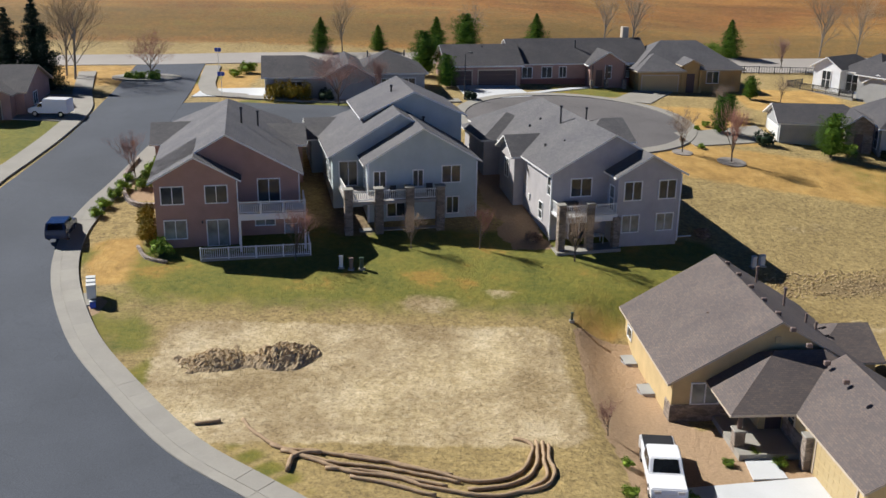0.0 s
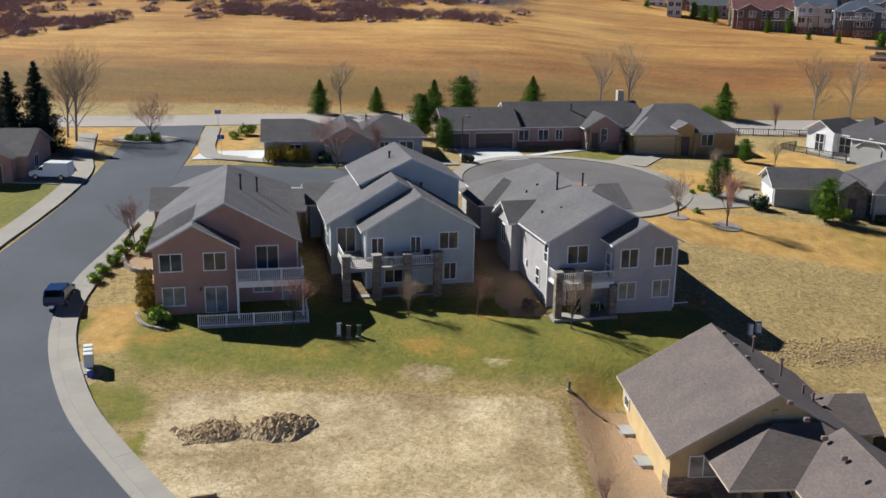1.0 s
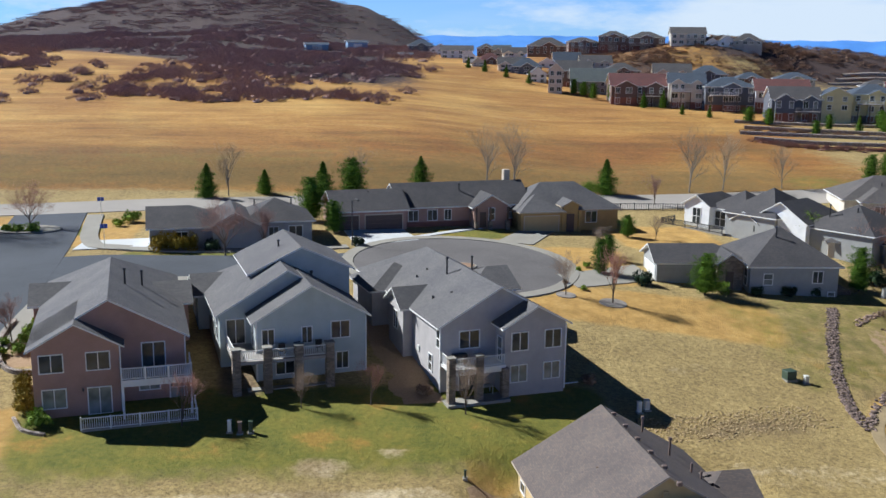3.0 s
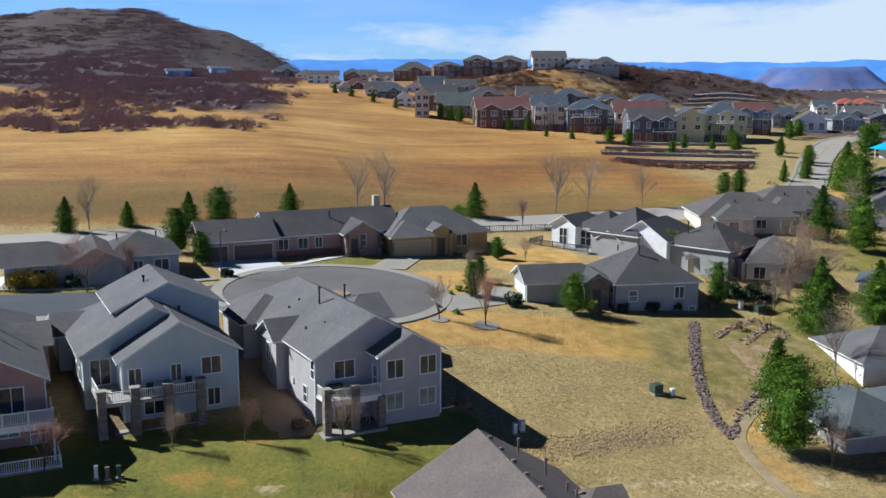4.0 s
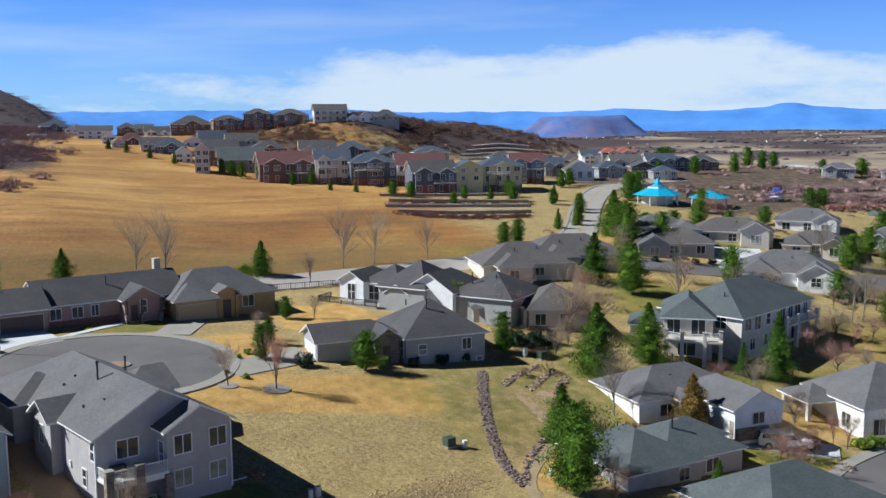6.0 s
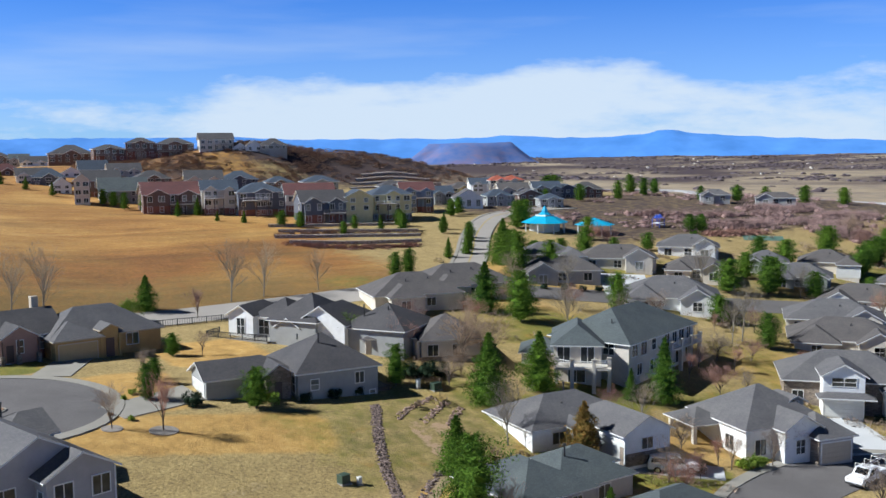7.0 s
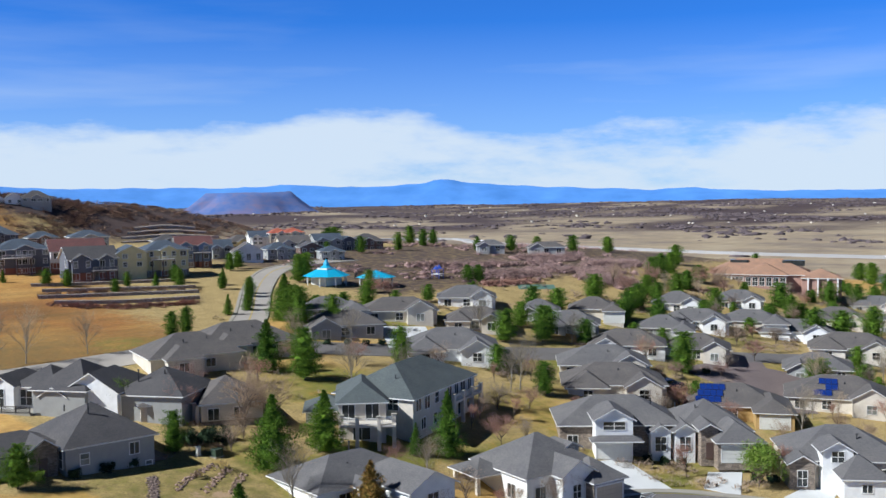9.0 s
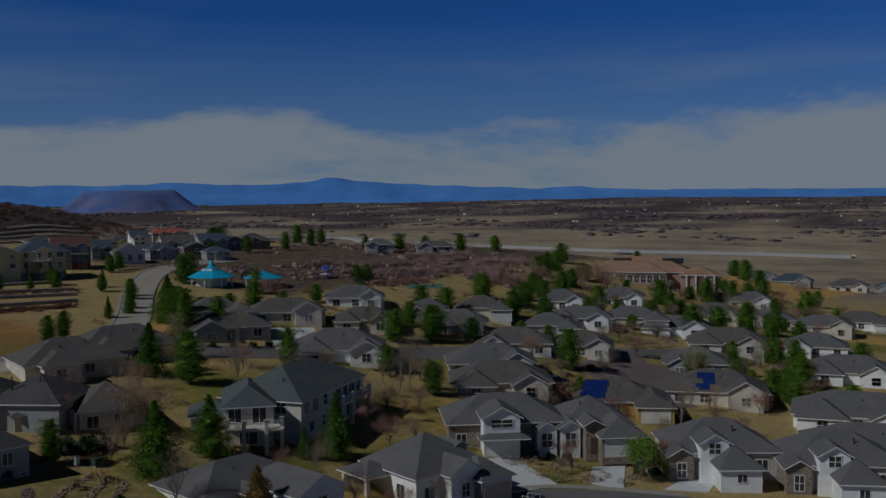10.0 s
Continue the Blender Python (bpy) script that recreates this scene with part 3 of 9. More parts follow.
    # the first patch is mulch between two houses, also darkening the ground for their shade
    ruts_and_shade = max(patch_of(x, y, -11.2, -7.4, 78, 98, 0.8, 12) * 0.75, bump(x, y, 34.5, 74.6, 9.0, 2.4, 0.62, 0.22), bump(x, y, 45, 70, 5.0, 1.8, 0.42, -0.3), patch_of(x, y, 7.5, 8.5, 46, 65, 0.35, 1.5) * (0.42 + 0.2 * noise.noise((x, y * 0.6, 3.0))), bump(x, y, -22.5, 59.5, 2.0, 3.6, 0.5, 0.5), bump(x, y, -5.0, 51.2, 8.0, 1.0, 0.42, -0.1))
    return dict(ruts_and_shade=ruts_and_shade, lawn=max(yard * (1 - 0.45 * patch_of(x, y, -25, 22, 64, 69, 2, 2)), front, east), soil=max(lot, min(0.75, mud)), gold=golden, field=meadow, ripe=ripe, verge=verge,
                scrubland=scrubs, prairie=smooth(away, 300, 460) * (1 - meadow) * (1 - smooth(heath, 0.8, 0.95)), gravel=stones)


def spaced(start, stop, fine_from, fine_to, fine, grow):
    """Grid lines that lie close between two values and spread out beyond."""
    line, v, step = [], fine_from, fine
    while v > start:
        step *= grow
        v -= step
        line.append(max(v, start))
    line.reverse()
    v = fine_from
    while v < fine_to:
        line.append(v)
        v += fine
    step = fine
    while v < stop:
        line.append(v)
        step *= grow
        v += step
    return line + [stop]


def surface(x, y):
    """The land with its far undulations."""
    z, away = height(x, y), math.hypot(x, y)
    if away > 150:
        z += 0.9 * smooth(away, 150, 400) * noise.noise((x * 0.02, y * 0.02, 3.0))
    if x < 180 and y > 400:     # gullies and spurs of the west hill
        z += bump(x, y, -42, 700, 250, 190, 5) * noise.fractal((x * 0.013, y * 0.005, 5.0), 1.0, 2.0, 4)
    if away > 700:
        z += 8 * smooth(away, 900, 2500) * noise.fractal((x * 0.0022, y * 0.0022, 7.0), 1.0, 2.0, 5)
        z += smooth(away, 1400, 3200) * smooth(x / max(y, 1), 0.75, 2.0) * 16
    return z


def make_ground():
    xs, ys = spaced(-3500, 4950, -62, 130, 1.2, 1.075), spaced(-400, 4950, 38, 165, 1.1, 1.06)
    verts, data = [], {k: [] for k in ("lawn", "soil", "gold", "field", "ripe", "verge", "ruts_and_shade", "scrubland", "prairie", "gravel")}
    for y in ys:
        for x in xs:
            z = surface(x, y)
            c = covers(x, y)
            if c["soil"] > 0.4 and y < 80:
                z += 0.10 * noise.noise((x * 0.8, y * 0.8, 0.0))
            verts.append((x, y, z))
            for k in data:
                data[k].append(c[k])
    nx = len(xs)
    faces = [(j * nx + i, j * nx + i + 1, (j + 1) * nx + i + 1, (j + 1) * nx + i) for j in range(len(ys) - 1) for i in range(nx - 1)]
    me = bpy.data.meshes.new("ground")
    me.from_pydata(verts, [], faces)
    for k, values in data.items():
        me.attributes.new(k, "FLOAT", "POINT").data.foreach_set("value", values)
    me.polygons.foreach_set("use_smooth", [True] * len(faces))
    me.materials.append(LAND)
    return tagged(new("ground", me), "rolling ground of dry grass, lawns and bare soil", "ground", kind="structure")


make_ground()


# ---- building blocks ----
def part(name, bm, mat, parent=None, label="", soft=False):
    """Links a bmesh as one mesh object under a thing or a part."""
    me = bpy.data.meshes.new(name)
    bm.normal_update()
    bm.to_mesh(me)
    bm.free()
    for m in mat if isinstance(mat, (list, tuple)) else [mat]:
        me.materials.append(m)
    if soft:
        me.polygons.foreach_set("use_smooth", [True] * len(me.polygons))
    ob = new(name, me)
    ob.parent = parent
    if label:
        tagged(ob, label)
    return ob


def again(name, me, parent, m):
    """One more object on a mesh that is there already."""
    ob = new(name, me)
    ob.parent = parent
    ob.matrix_local = m
    return ob


def thing(name, label, category, m, group="", kind=""):
    ob = new(name)
    ob.matrix_world = m
    return tagged(ob, label, category, group, kind)


def box(bm, x0, x1, y0, y1, z0, z1, bevel=0.0, slot=0):
    made = bmesh.ops.create_cube(bm, size=1.0)["verts"]
    for v in made:
        v.co = ((x0 + x1) / 2 + v.co.x * (x1 - x0), (y0 + y1) / 2 + v.co.y * (y1 - y0), (z0 + z1) / 2 + v.co.z * (z1 - z0))
    if bevel:
        edges = {e for v in made for e in v.link_edges}
        bmesh.ops.bevel(bm, geom=list(edges), offset=bevel, segments=1, affect="EDGES")
    if slot:
        for f in {f for v in made for f in v.link_faces}:
            f.material_index = slot
    return bm


def boxed(*a, **k):
    return box(bmesh.new(), *a, **k)


def tube(bm, a, b, ra, rb, sides=6, cap=True):
    """A tapered round bar from a to b."""
    a, b = Vector(a), Vector(b)
    way = (b - a).normalized()
    side = way.orthogonal().normalized()
    up = way.cross(side)
    rings = []
    for p, r in ((a, ra), (b, rb)):
        rings.append([bm.verts.new(p + (side * math.cos(t) + up * math.sin(t)) * r) for t in (2 * math.pi * k / sides for k in range(sides))])
    for k in range(sides):
        bm.faces.new((rings[0][k], rings[0][(k + 1) % sides], rings[1][(k + 1) % sides], rings[1][k]))
    if cap:
        bm.faces.new(rings[0][::-1])
        bm.faces.new(rings[1])
    return bm


def glide(points, step):
    """A smooth line through the points, sampled every so many metres."""
    pts = [Vector((*p, 0)) for p in points]
    pts = [2 * pts[0] - pts[1]] + pts + [2 * pts[-1] - pts[-2]]
    out = []
    for k in range(1, len(pts) - 2):
        a, b, c, d = pts[k - 1:k + 3]
        n = max(2, int((c - b).length / step))
        for j in range(n):
            t = j / n
            out.append(0.5 * ((2 * b) + (c - a) * t + (2 * a - 5 * b + 4 * c - d) * t * t + (3 * b - a - 3 * c + d) * t ** 3))
    return out + [pts[-2]]


STREETS = []


def strip(name, label, category, points, left, right, lift, mat, thick=0.35, step=1.5, lanes=4, kind="structure"):
    """A paved band along a line, from left to right of it, draped on the land, with a real edge."""
    line = glide(points, step)
    if name in ("road", "pavement"):
        STREETS.append((glide([(p[0], p[1]) for p in points], 2.5), max(abs(left), abs(right))))
    bm = bmesh.new()
    rows = []
    for k, p in enumerate(line):
        way = (line[min(k + 1, len(line) - 1)] - line[max(k - 1, 0)]).normalized()
        side = Vector((way.y, -way.x, 0))
        row = []
        for j in range(lanes + 1):
            q = p + side * (left + (right - left) * j / lanes)
            row.append(bm.verts.new((q.x, q.y, height(q.x, q.y) + lift)))
        ends = [bm.verts.new(row[0].co - Vector((0, 0, thick))), bm.verts.new(row[-1].co - Vector((0, 0, thick)))]
        rows.append([ends[0]] + row + [ends[1]])
    for a, b in zip(rows, rows[1:]):
        for j in range(len(a) - 1):
            bm.faces.new((a[j], a[j + 1], b[j + 1], b[j]))
    bmesh.ops.recalc_face_normals(bm, faces=bm.faces)
    for f in bm.faces:
        if f.normal.z < -0.5:
            f.normal_flip()
    return tagged(part(name, bm, mat, soft=False), label, category, kind=kind)


def disc(name, label, category, x, y, rx, ry, lift, mat, turn=0.0, inner=0.0, thick=0.35, rings=6, sides=48, kind="structure"):
    """A round pad or a ring, draped on the land."""
    bm = bmesh.new()
    c, s = math.cos(radians(turn)), math.sin(radians(turn))
    rows = []
    for r in range(rings + 1):
        u = inner + (1 - inner) * r / rings
        row = []
        for k in range(sides):
            t = 2 * math.pi * k / sides
            a, b = rx * u * math.cos(t), ry * u * math.sin(t)
            px, py = x + c * a - s * b, y + s * a + c * b
            row.append(bm.verts.new((px, py, height(px, py) + lift)))
        rows.append(row)
    rows.append([bm.verts.new(v.co - Vector((0, 0, thick))) for v in rows[-1]])
    if inner:
        rows.insert(0, [bm.verts.new(v.co - Vector((0, 0, thick))) for v in rows[0]])
    for a, b in zip(rows, rows[1:]):
        for k in range(sides):
            bm.faces.new((a[k], a[(k + 1) % sides], b[(k + 1) % sides], b[k]))
    bmesh.ops.recalc_face_normals(bm, faces=bm.faces)
    if sum(f.normal.z for f in bm.faces) < 0:
        bmesh.ops.reverse_faces(bm, faces=bm.faces)
    return tagged(part(name, bm, mat), label, category, kind=kind)


# ---- streets ----
KERB_LINE = [(8, 30), (-4, 39.5), (-9.8, 43.9), (-14.9, 47.9), (-20.3, 54.2), (-24.8, 60.3), (-28.9, 68.5), (-30.8, 75.2), (-31.1, 81.5), (-30.3, 88.5), (-29.7, 98), (-29.9, 108)]
KERB_BACK = [(-29.9, 108), (-30.6, 118), (-31.6, 126), (-33.0, 136)]
strip("road", "dark asphalt residential street in a long curve", "street", KERB_LINE + KERB_BACK[1:] + [(-33.4, 140)], -9.2, 0.0, 0.06, ASPHALT, lanes=8)
NEAR_WALK = strip("pavement", "pale concrete kerb and sidewalk along the curved street", "sidewalk", KERB_LINE[:-1], -0.08, 1.95, 0.12, CONCRETE)
strip("pavement", "pale concrete kerb and sidewalk on the far side of the street", "sidewalk", [(-14, 25), (-22, 36), (-30, 50), (-37, 64), (-40.2, 78), (-40.3, 86.6), (-39.6, 93.1), (-39.2, 101.1), (-39.6, 110.2), (-42.2, 118), (-46, 131)], -2.2, 0.0, 0.17, CONCRETE)
strip("pavement", "pale concrete kerb and sidewalk at the street corner", "sidewalk", [(-24, 116.2), (-28.5, 117.5), (-30.6, 122), (-31.6, 127), (-33.0, 136)], 0.2, 2.3, 0.17, CONCRETE)
strip("road", "asphalt side street that leads to the cul-de-sac", "street", [(-33, 108), (-26, 110), (-18, 110.0), (-8, 110.5), (4, 112.5)], -4.4, 4.4, 0.05, ASPHALT)
strip("pavement", "concrete sidewalk beside the side street", "sidewalk", [(-25, 104.0), (-18, 104.4), (-8, 104.9), (1, 105.4)], -1.6, 0.0, 0.17, CONCRETE)
strip("pavement", "concrete sidewalk on the lawn side of the street", "sidewalk", [(-24, 116.2), (-16, 115.8), (-8, 116.4), (2, 118.8)], -1.6, 0.0, 0.17, CONCRETE)
disc("pavement", "concrete kerb ring round the cul-de-sac", "sidewalk", 14.8, 112.6, 13.9, 13.3, 0.15, CONCRETE, inner=0.90, rings=2)
disc("road", "round asphalt turning circle of the cul-de-sac", "street", 14.8, 112.6, 12.7, 12.2, 0.08, ASPHALT_OLD)
disc("traffic_island", "small planted island with pale kerb in the turning circle", "island", 15.1, 111.4, 1.5, 1.2, 0.20, CONCRETE, kind="")
disc("planting_bed", "tan brick bed inside the island kerb", "bed", 15.1, 111.4, 1.25, 0.95, 0.24, BRICK_BED, kind="")
disc("traffic_island", "oval island with a pale kerb at the street mouth", "island", -38.3, 127.2, 4.4, 2.3, 0.24, CONCRETE, kind="")
strip("road", "pale concrete through road behind the ranch houses", "street", [(-130, 126), (-80, 135), (-53, 139.4), (-39, 141.2), (-20, 145.0), (0, 148.5), (25, 151.0), (50, 152.6), (75, 152.4), (92, 151.6), (104, 147.5)], -4.2, 4.2, 0.08, ROAD_GREY, step=3)
UP_ROAD = [(96, 149.5), (102.5, 155), (108.2, 161.2), (118.2, 173.5), (131.6, 191.6), (142.9, 205.2), (151.5, 214.4), (158.5, 220.0), (166, 223.6), (176, 226.5), (190, 227)]
strip("road", "worn pale asphalt road that climbs the slope in a bend", "street", UP_ROAD, -3.0, 3.0, 0.10, ROAD_GREY, step=2)
strip("road_marking", "faded yellow centre line on the climbing road", "marking", UP_ROAD[1:], -0.12, 0.12, 0.125, YELLOW_LINE, 0.02, 2, 1)
strip("pavement", "narrow pale kerb beside the climbing road", "kerb", UP_ROAD[2:], -3.7, -3.0, 0.20, CONCRETE, 0.3, 2, 1)
strip("pavement", "narrow pale kerb on the other side of the climbing road", "kerb", UP_ROAD[2:], 3.0, 3.5, 0.20, CONCRETE, 0.3, 2, 1)
strip("road", "asphalt cross street between the ranch houses", "street", [(98, 156), (104, 148), (112, 140), (122, 134), (147, 122), (173, 113), (190, 104), (215, 92), (260, 76)], -4.2, 4.2, 0.07, ASPHALT_OLD, step=2.5)
disc("road", "wide asphalt turning area of the far cul-de-sac", "street", 178, 92, 13, 10, 0.07, ASPHALT_RED, -35)
strip("road", "asphalt lane into the far cul-de-sac", "street", [(192, 104), (183, 97), (172, 87), (164, 78)], -5, 5, 0.06, ASPHALT_RED)
strip("road", "curved asphalt street between the gabled houses", "street", [(58, 50), (70, 58.6), (79.6, 64.1), (85.8, 66.3), (90.5, 67.4), (96, 67.9), (100.5, 67.2), (104, 65.4), (106.8, 62.6), (109.4, 58.8), (113, 52), (118, 42), (124, 30)], -4.4, 4.4, 0.06, ASPHALT_OLD)
strip("pavement", "pale concrete kerb in front of the gabled houses", "kerb", [(68, 62.2), (78, 68.2), (84.5, 70.7), (89.7, 71.8), (96, 72.4), (101.8, 71.8), (106.4, 69.6), (110.2, 66.2), (113.2, 61.4), (117, 54)], -1.3, 0.05, 0.13, CONCRETE)
HIGHWAY = [(854, 942), (854, 784), (850, 657), (847, 549), (845, 455), (857, 380), (867, 326), (872, 247)]
strip("road", "pale highway across the valley floor", "highway", [(150, 1250)] + HIGHWAY, -5, 5, 2.4, HIGHWAY_GREY, 5.0, 25)


# ---- houses ----
def roof_mesh(x0, x1, y0, y1, z, axis, ends, pitch, over=0.45, thick=0.15):
    """A pitched roof over a rectangle, its ridge along x or y; each end a gable (0) or a hip (1). Slot 1 is the fascia."""
    bm = bmesh.new()
    uv = bm.loops.layers.uv.new("UVMap")
    if axis == "x":
        a0, a1, b0, b1 = x0 - over, x1 + over, y0 - over, y1 + over
    else:
        a0, a1, b0, b1 = y0 - over, y1 + over, x0 - over, x1 + over
    half = (b1 - b0) / 2
    low, top, mid = z - over * pitch, z + (half - over) * pitch, (b0 + b1) / 2
    r0, r1 = a0 + half * ends[0], a1 - half * ends[1]
    if r1 <= r0:
        r0 = r1 = (a0 + a1) / 2

    def at(a, b, h):
        return (a, b, h) if axis == "x" else (b, a, h)

    spots = [at(a0, b0, low), at(a1, b0, low), at(a1, b1, low), at(a0, b1, low), at(r0, mid, top), at(r1, mid, top)]
    up = [bm.verts.new((p[0], p[1], p[2] + thick)) for p in spots]
    down = [bm.verts.new(p) for p in spots]
    quads = [(0, 1, 5, 4), (2, 3, 4, 5)] + ([(1, 2, 5)] if ends[1] else []) + ([(3, 0, 4)] if ends[0] else [])
    rims = [(0, 1), (2, 3)] + ([(1, 2)] if ends[1] else [(1, 5), (5, 2)]) + ([(3, 0)] if ends[0] else [(3, 4), (4, 0)])
    for k, q in enumerate(quads):
        f = bm.faces.new([up[i] for i in q])
        f.normal_update()
        along = Vector(at(1, 0, 0)) if k < 2 else Vector(at(0, 1, 0))
        for loop in f.loops:
            loop[uv].uv = (loop.vert.co.dot(along), loop.vert.co.z / max(0.15, math.sin(math.atan(pitch))))
        g = bm.faces.new([down[i] for i in q])
        g.material_index = 1
    for i, j in rims:
        f = bm.faces.new((down[i], down[j], up[j], up[i]))
        f.material_index = 1
    bmesh.ops.recalc_face_normals(bm, faces=bm.faces)
    return bm


def wall_mesh(x0, x1, y0, y1, z0, z1, axis, ends, pitch):
    """Walls round a rectangle, carried up into the gables."""
    bm = bmesh.new()
    low = [bm.verts.new((x, y, z0)) for x, y in ((x0, y0), (x1, y0), (x1, y1), (x0, y1))]
    top = [bm.verts.new((x, y, z1)) for x, y in ((x0, y0), (x1, y0), (x1, y1), (x0, y1))]
    half = (y1 - y0 if axis == "x" else x1 - x0) / 2
    for k in range(4):
        n = (k + 1) % 4
        gable = None
        if axis == "x" and k == 1 and not ends[1]:
            gable = (x1, (y0 + y1) / 2)
        if axis == "x" and k == 3 and not ends[0]:
            gable = (x0, (y0 + y1) / 2)
        if axis == "y" and k == 0 and not ends[0]:
            gable = ((x0 + x1) / 2, y0)
        if axis == "y" and k == 2 and not ends[1]:
            gable = ((x0 + x1) / 2, y1)
        loop = [low[k], low[n], top[n]]
        if gable:
            loop.append(bm.verts.new((*gable, z1 + half * pitch)))
        bm.faces.new(loop + [top[k]])
    bm.faces.new(low[::-1])
    return bm


FOOTPRINTS = []


def clear(x, y, room):
    """Whether a spot is free of houses and streets."""
    for m, x0, x1, y0, y1 in FOOTPRINTS:
        p = m @ Vector((x, y, 0))
        if x0 - room < p.x < x1 + room and y0 - room < p.y < y1 + room:
            return False
    return all((q.x - x) ** 2 + (q.y - y) ** 2 > (half + room) ** 2 for line, half in STREETS for q in line)


FACING = {"s": 0, "e": 90, "n": 180, "w": -90}
KEPT = {}


def lattice(xs, zs, y0, y1):
    """A frame in one piece: bars between the 1st and 2nd, 3rd and 4th ... lines, holes in the cells between."""
    bm = bmesh.new()
    grid = [[bm.verts.new((x, y0, z)) for x in xs] for z in zs]
    for j in range(len(zs) - 1):
        for i in range(len(xs) - 1):
            if i % 2 == 0 or j % 2 == 0:
                bm.faces.new((grid[j][i], grid[j][i + 1], grid[j + 1][i + 1], grid[j + 1][i]))
    made = bmesh.ops.extrude_face_region(bm, geom=list(bm.faces))["geom"]
    for v in made:
        if isinstance(v, bmesh.types.BMVert):
            v.co.y = y1
    bmesh.ops.recalc_face_normals(bm, faces=bm.faces)
    return bm


def window_meshes(w, h, kind):
    """The frame and the pane of a window or glass door, facing -y, about its middle."""
    key = (round(w, 2), round(h, 2), kind)
    if key not in KEPT:
        t, m = 0.09, 0.035
        xs = [-w / 2 - t, -w / 2] + ([-m, m] if kind != "sash" else []) + [w / 2, w / 2 + t]
        zs = [-h / 2 - t, -h / 2] + ([-m, m] if kind in ("grid", "sash") else []) + [h / 2, h / 2 + t]
        f = lattice(xs, zs, -0.07, 0.02)
        fm = bpy.data.meshes.new("window")
        f.to_mesh(fm)
        f.free()
        p = boxed(-w / 2, w / 2, -0.02, 0.03, -h / 2, h / 2)
        pm = bpy.data.meshes.new("pane")
        p.to_mesh(pm)
        p.free()
        KEPT[key] = (fm, pm)
    return KEPT[key]


def tinted(me, mat):
    """The mesh in a given material, shared by all that ask for the same pair."""
    key = (me.name, mat.name)
    if key not in KEPT:
        new_me = me.copy()
        new_me.materials.clear()
        new_me.materials.append(mat)
        KEPT[key] = new_me
    return KEPT[key]


def add_window(owner, side, along, plane, z, w, h, kind="pair", trim=None, glass=None, name="window"):
    fm, pm = window_meshes(w, h, kind)
    spot = {"s": (along, plane), "n": (along, plane), "e": (plane, along), "w": (plane, along)}[side]
    frame_ob = again(name, tinted(fm, trim or TRIM), owner, pose(*spot, z, 0, 0, FACING[side]))
    again("pane", tinted(pm, glass or GLASS), frame_ob, Matrix())
    return frame_ob


def add_garage_door(owner, side, along, plane, z, w, h, mat, trim=None):
    """A sectional door: four ribbed leaves in a frame."""
    spot = {"s": (along, plane), "n": (along, plane), "e": (plane, along), "w": (plane, along)}[side]
    f = bmesh.new()
    for x0, x1, z0, z1 in ((-w / 2 - 0.12, w / 2 + 0.12, h, h + 0.14), (-w / 2 - 0.12, -w / 2, 0, h), (w / 2, w / 2 + 0.12, 0, h)):
        box(f, x0, x1, -0.09, 0.02, z0, z1)
    door = part("garage_door", f, trim or TRIM, owner)
    door.matrix_local = pose(*spot, z, 0, 0, FACING[side])
    for k in range(4):
        b = boxed(-w / 2, w / 2, -0.04, 0.02, h * k / 4 + 0.008, h * (k + 1) / 4 - 0.008)
        n = max(2, round(w / 0.62))
        for j in range(n):
            a = -w / 2 + w * j / n
            box(b, a + 0.06, a + w / n - 0.06, -0.055, -0.03, h * k / 4 + 0.09, h * (k + 1) / 4 - 0.09)
        part("panel", b, mat, door)
    return door


def rail_run(owner, a, b, z, mat, posts=True, tall=1.0, gap=0.16):
    """A railing from a to b (plan), with top and bottom rail, posts and balusters."""
    a, b = Vector((*a, z)), Vector((*b, z))
    length = (b - a).length
    turn = math.degrees(math.atan2(b.y - a.y, b.x - a.x))
    rail = part("railing", lattice([0, 0.05, length - 0.05, length], [0.10, 0.16, tall - 0.08, tall], -0.035, 0.035), mat, owner)
    rail.matrix_local = pose(a.x, a.y, a.z, 0, 0, turn)
    key = ("baluster", round(tall, 2), mat.name)
    if key not in KEPT:
        for nm, r in (("baluster", 0.022), ("post", 0.055)):
            q = boxed(-r, r, -r, r, 0.0 if nm == "post" else 0.14, tall + (0.05 if nm == "post" else -0.06))
            me = bpy.data.meshes.new(nm)
            q.to_mesh(me)
            q.free()
            me.materials.append(mat)
            KEPT[(nm, round(tall, 2), mat.name)] = me
    n = max(2, int(length / gap))
    for k in range(1, n):
        again("baluster", KEPT[("baluster", round(tall, 2), mat.name)], rail, pose(length * k / n, 0, 0))
    if posts:
        m = max(1, round(length / 2.0))
        for k in range(m + 1):
            again("post", KEPT[("post", round(tall, 2), mat.name)], rail, pose(length * k / m, 0, 0))
    return rail


def pillar(owner, x, y, z0, z1, mat, r=0.28, cap=None):
    p = part("pillar", boxed(x - r, x + r, y - r, y + r, z0, z1, bevel=0.03), mat, owner)
    if cap:
        part("cap", boxed(x - r - 0.08, x + r + 0.08, y - r - 0.08, y + r + 0.08, z1, z1 + 0.12, bevel=0.03), cap, p)
    return p


def vents(owner, spots, mat=None):
    """Pipes and small hoods on a roof: x, y, foot and height."""
    for x, y, z, h in spots:
        b = bmesh.new()
        tube(b, (x, y, z - 0.3), (x, y, z + h), 0.09, 0.09, 8)
        if h > 0.6:
            tube(b, (x, y, z + h - 0.05), (x, y, z + h + 0.12), 0.15, 0.13, 8)
        part("vent_pipe", b, mat or DARK_METAL, owner)


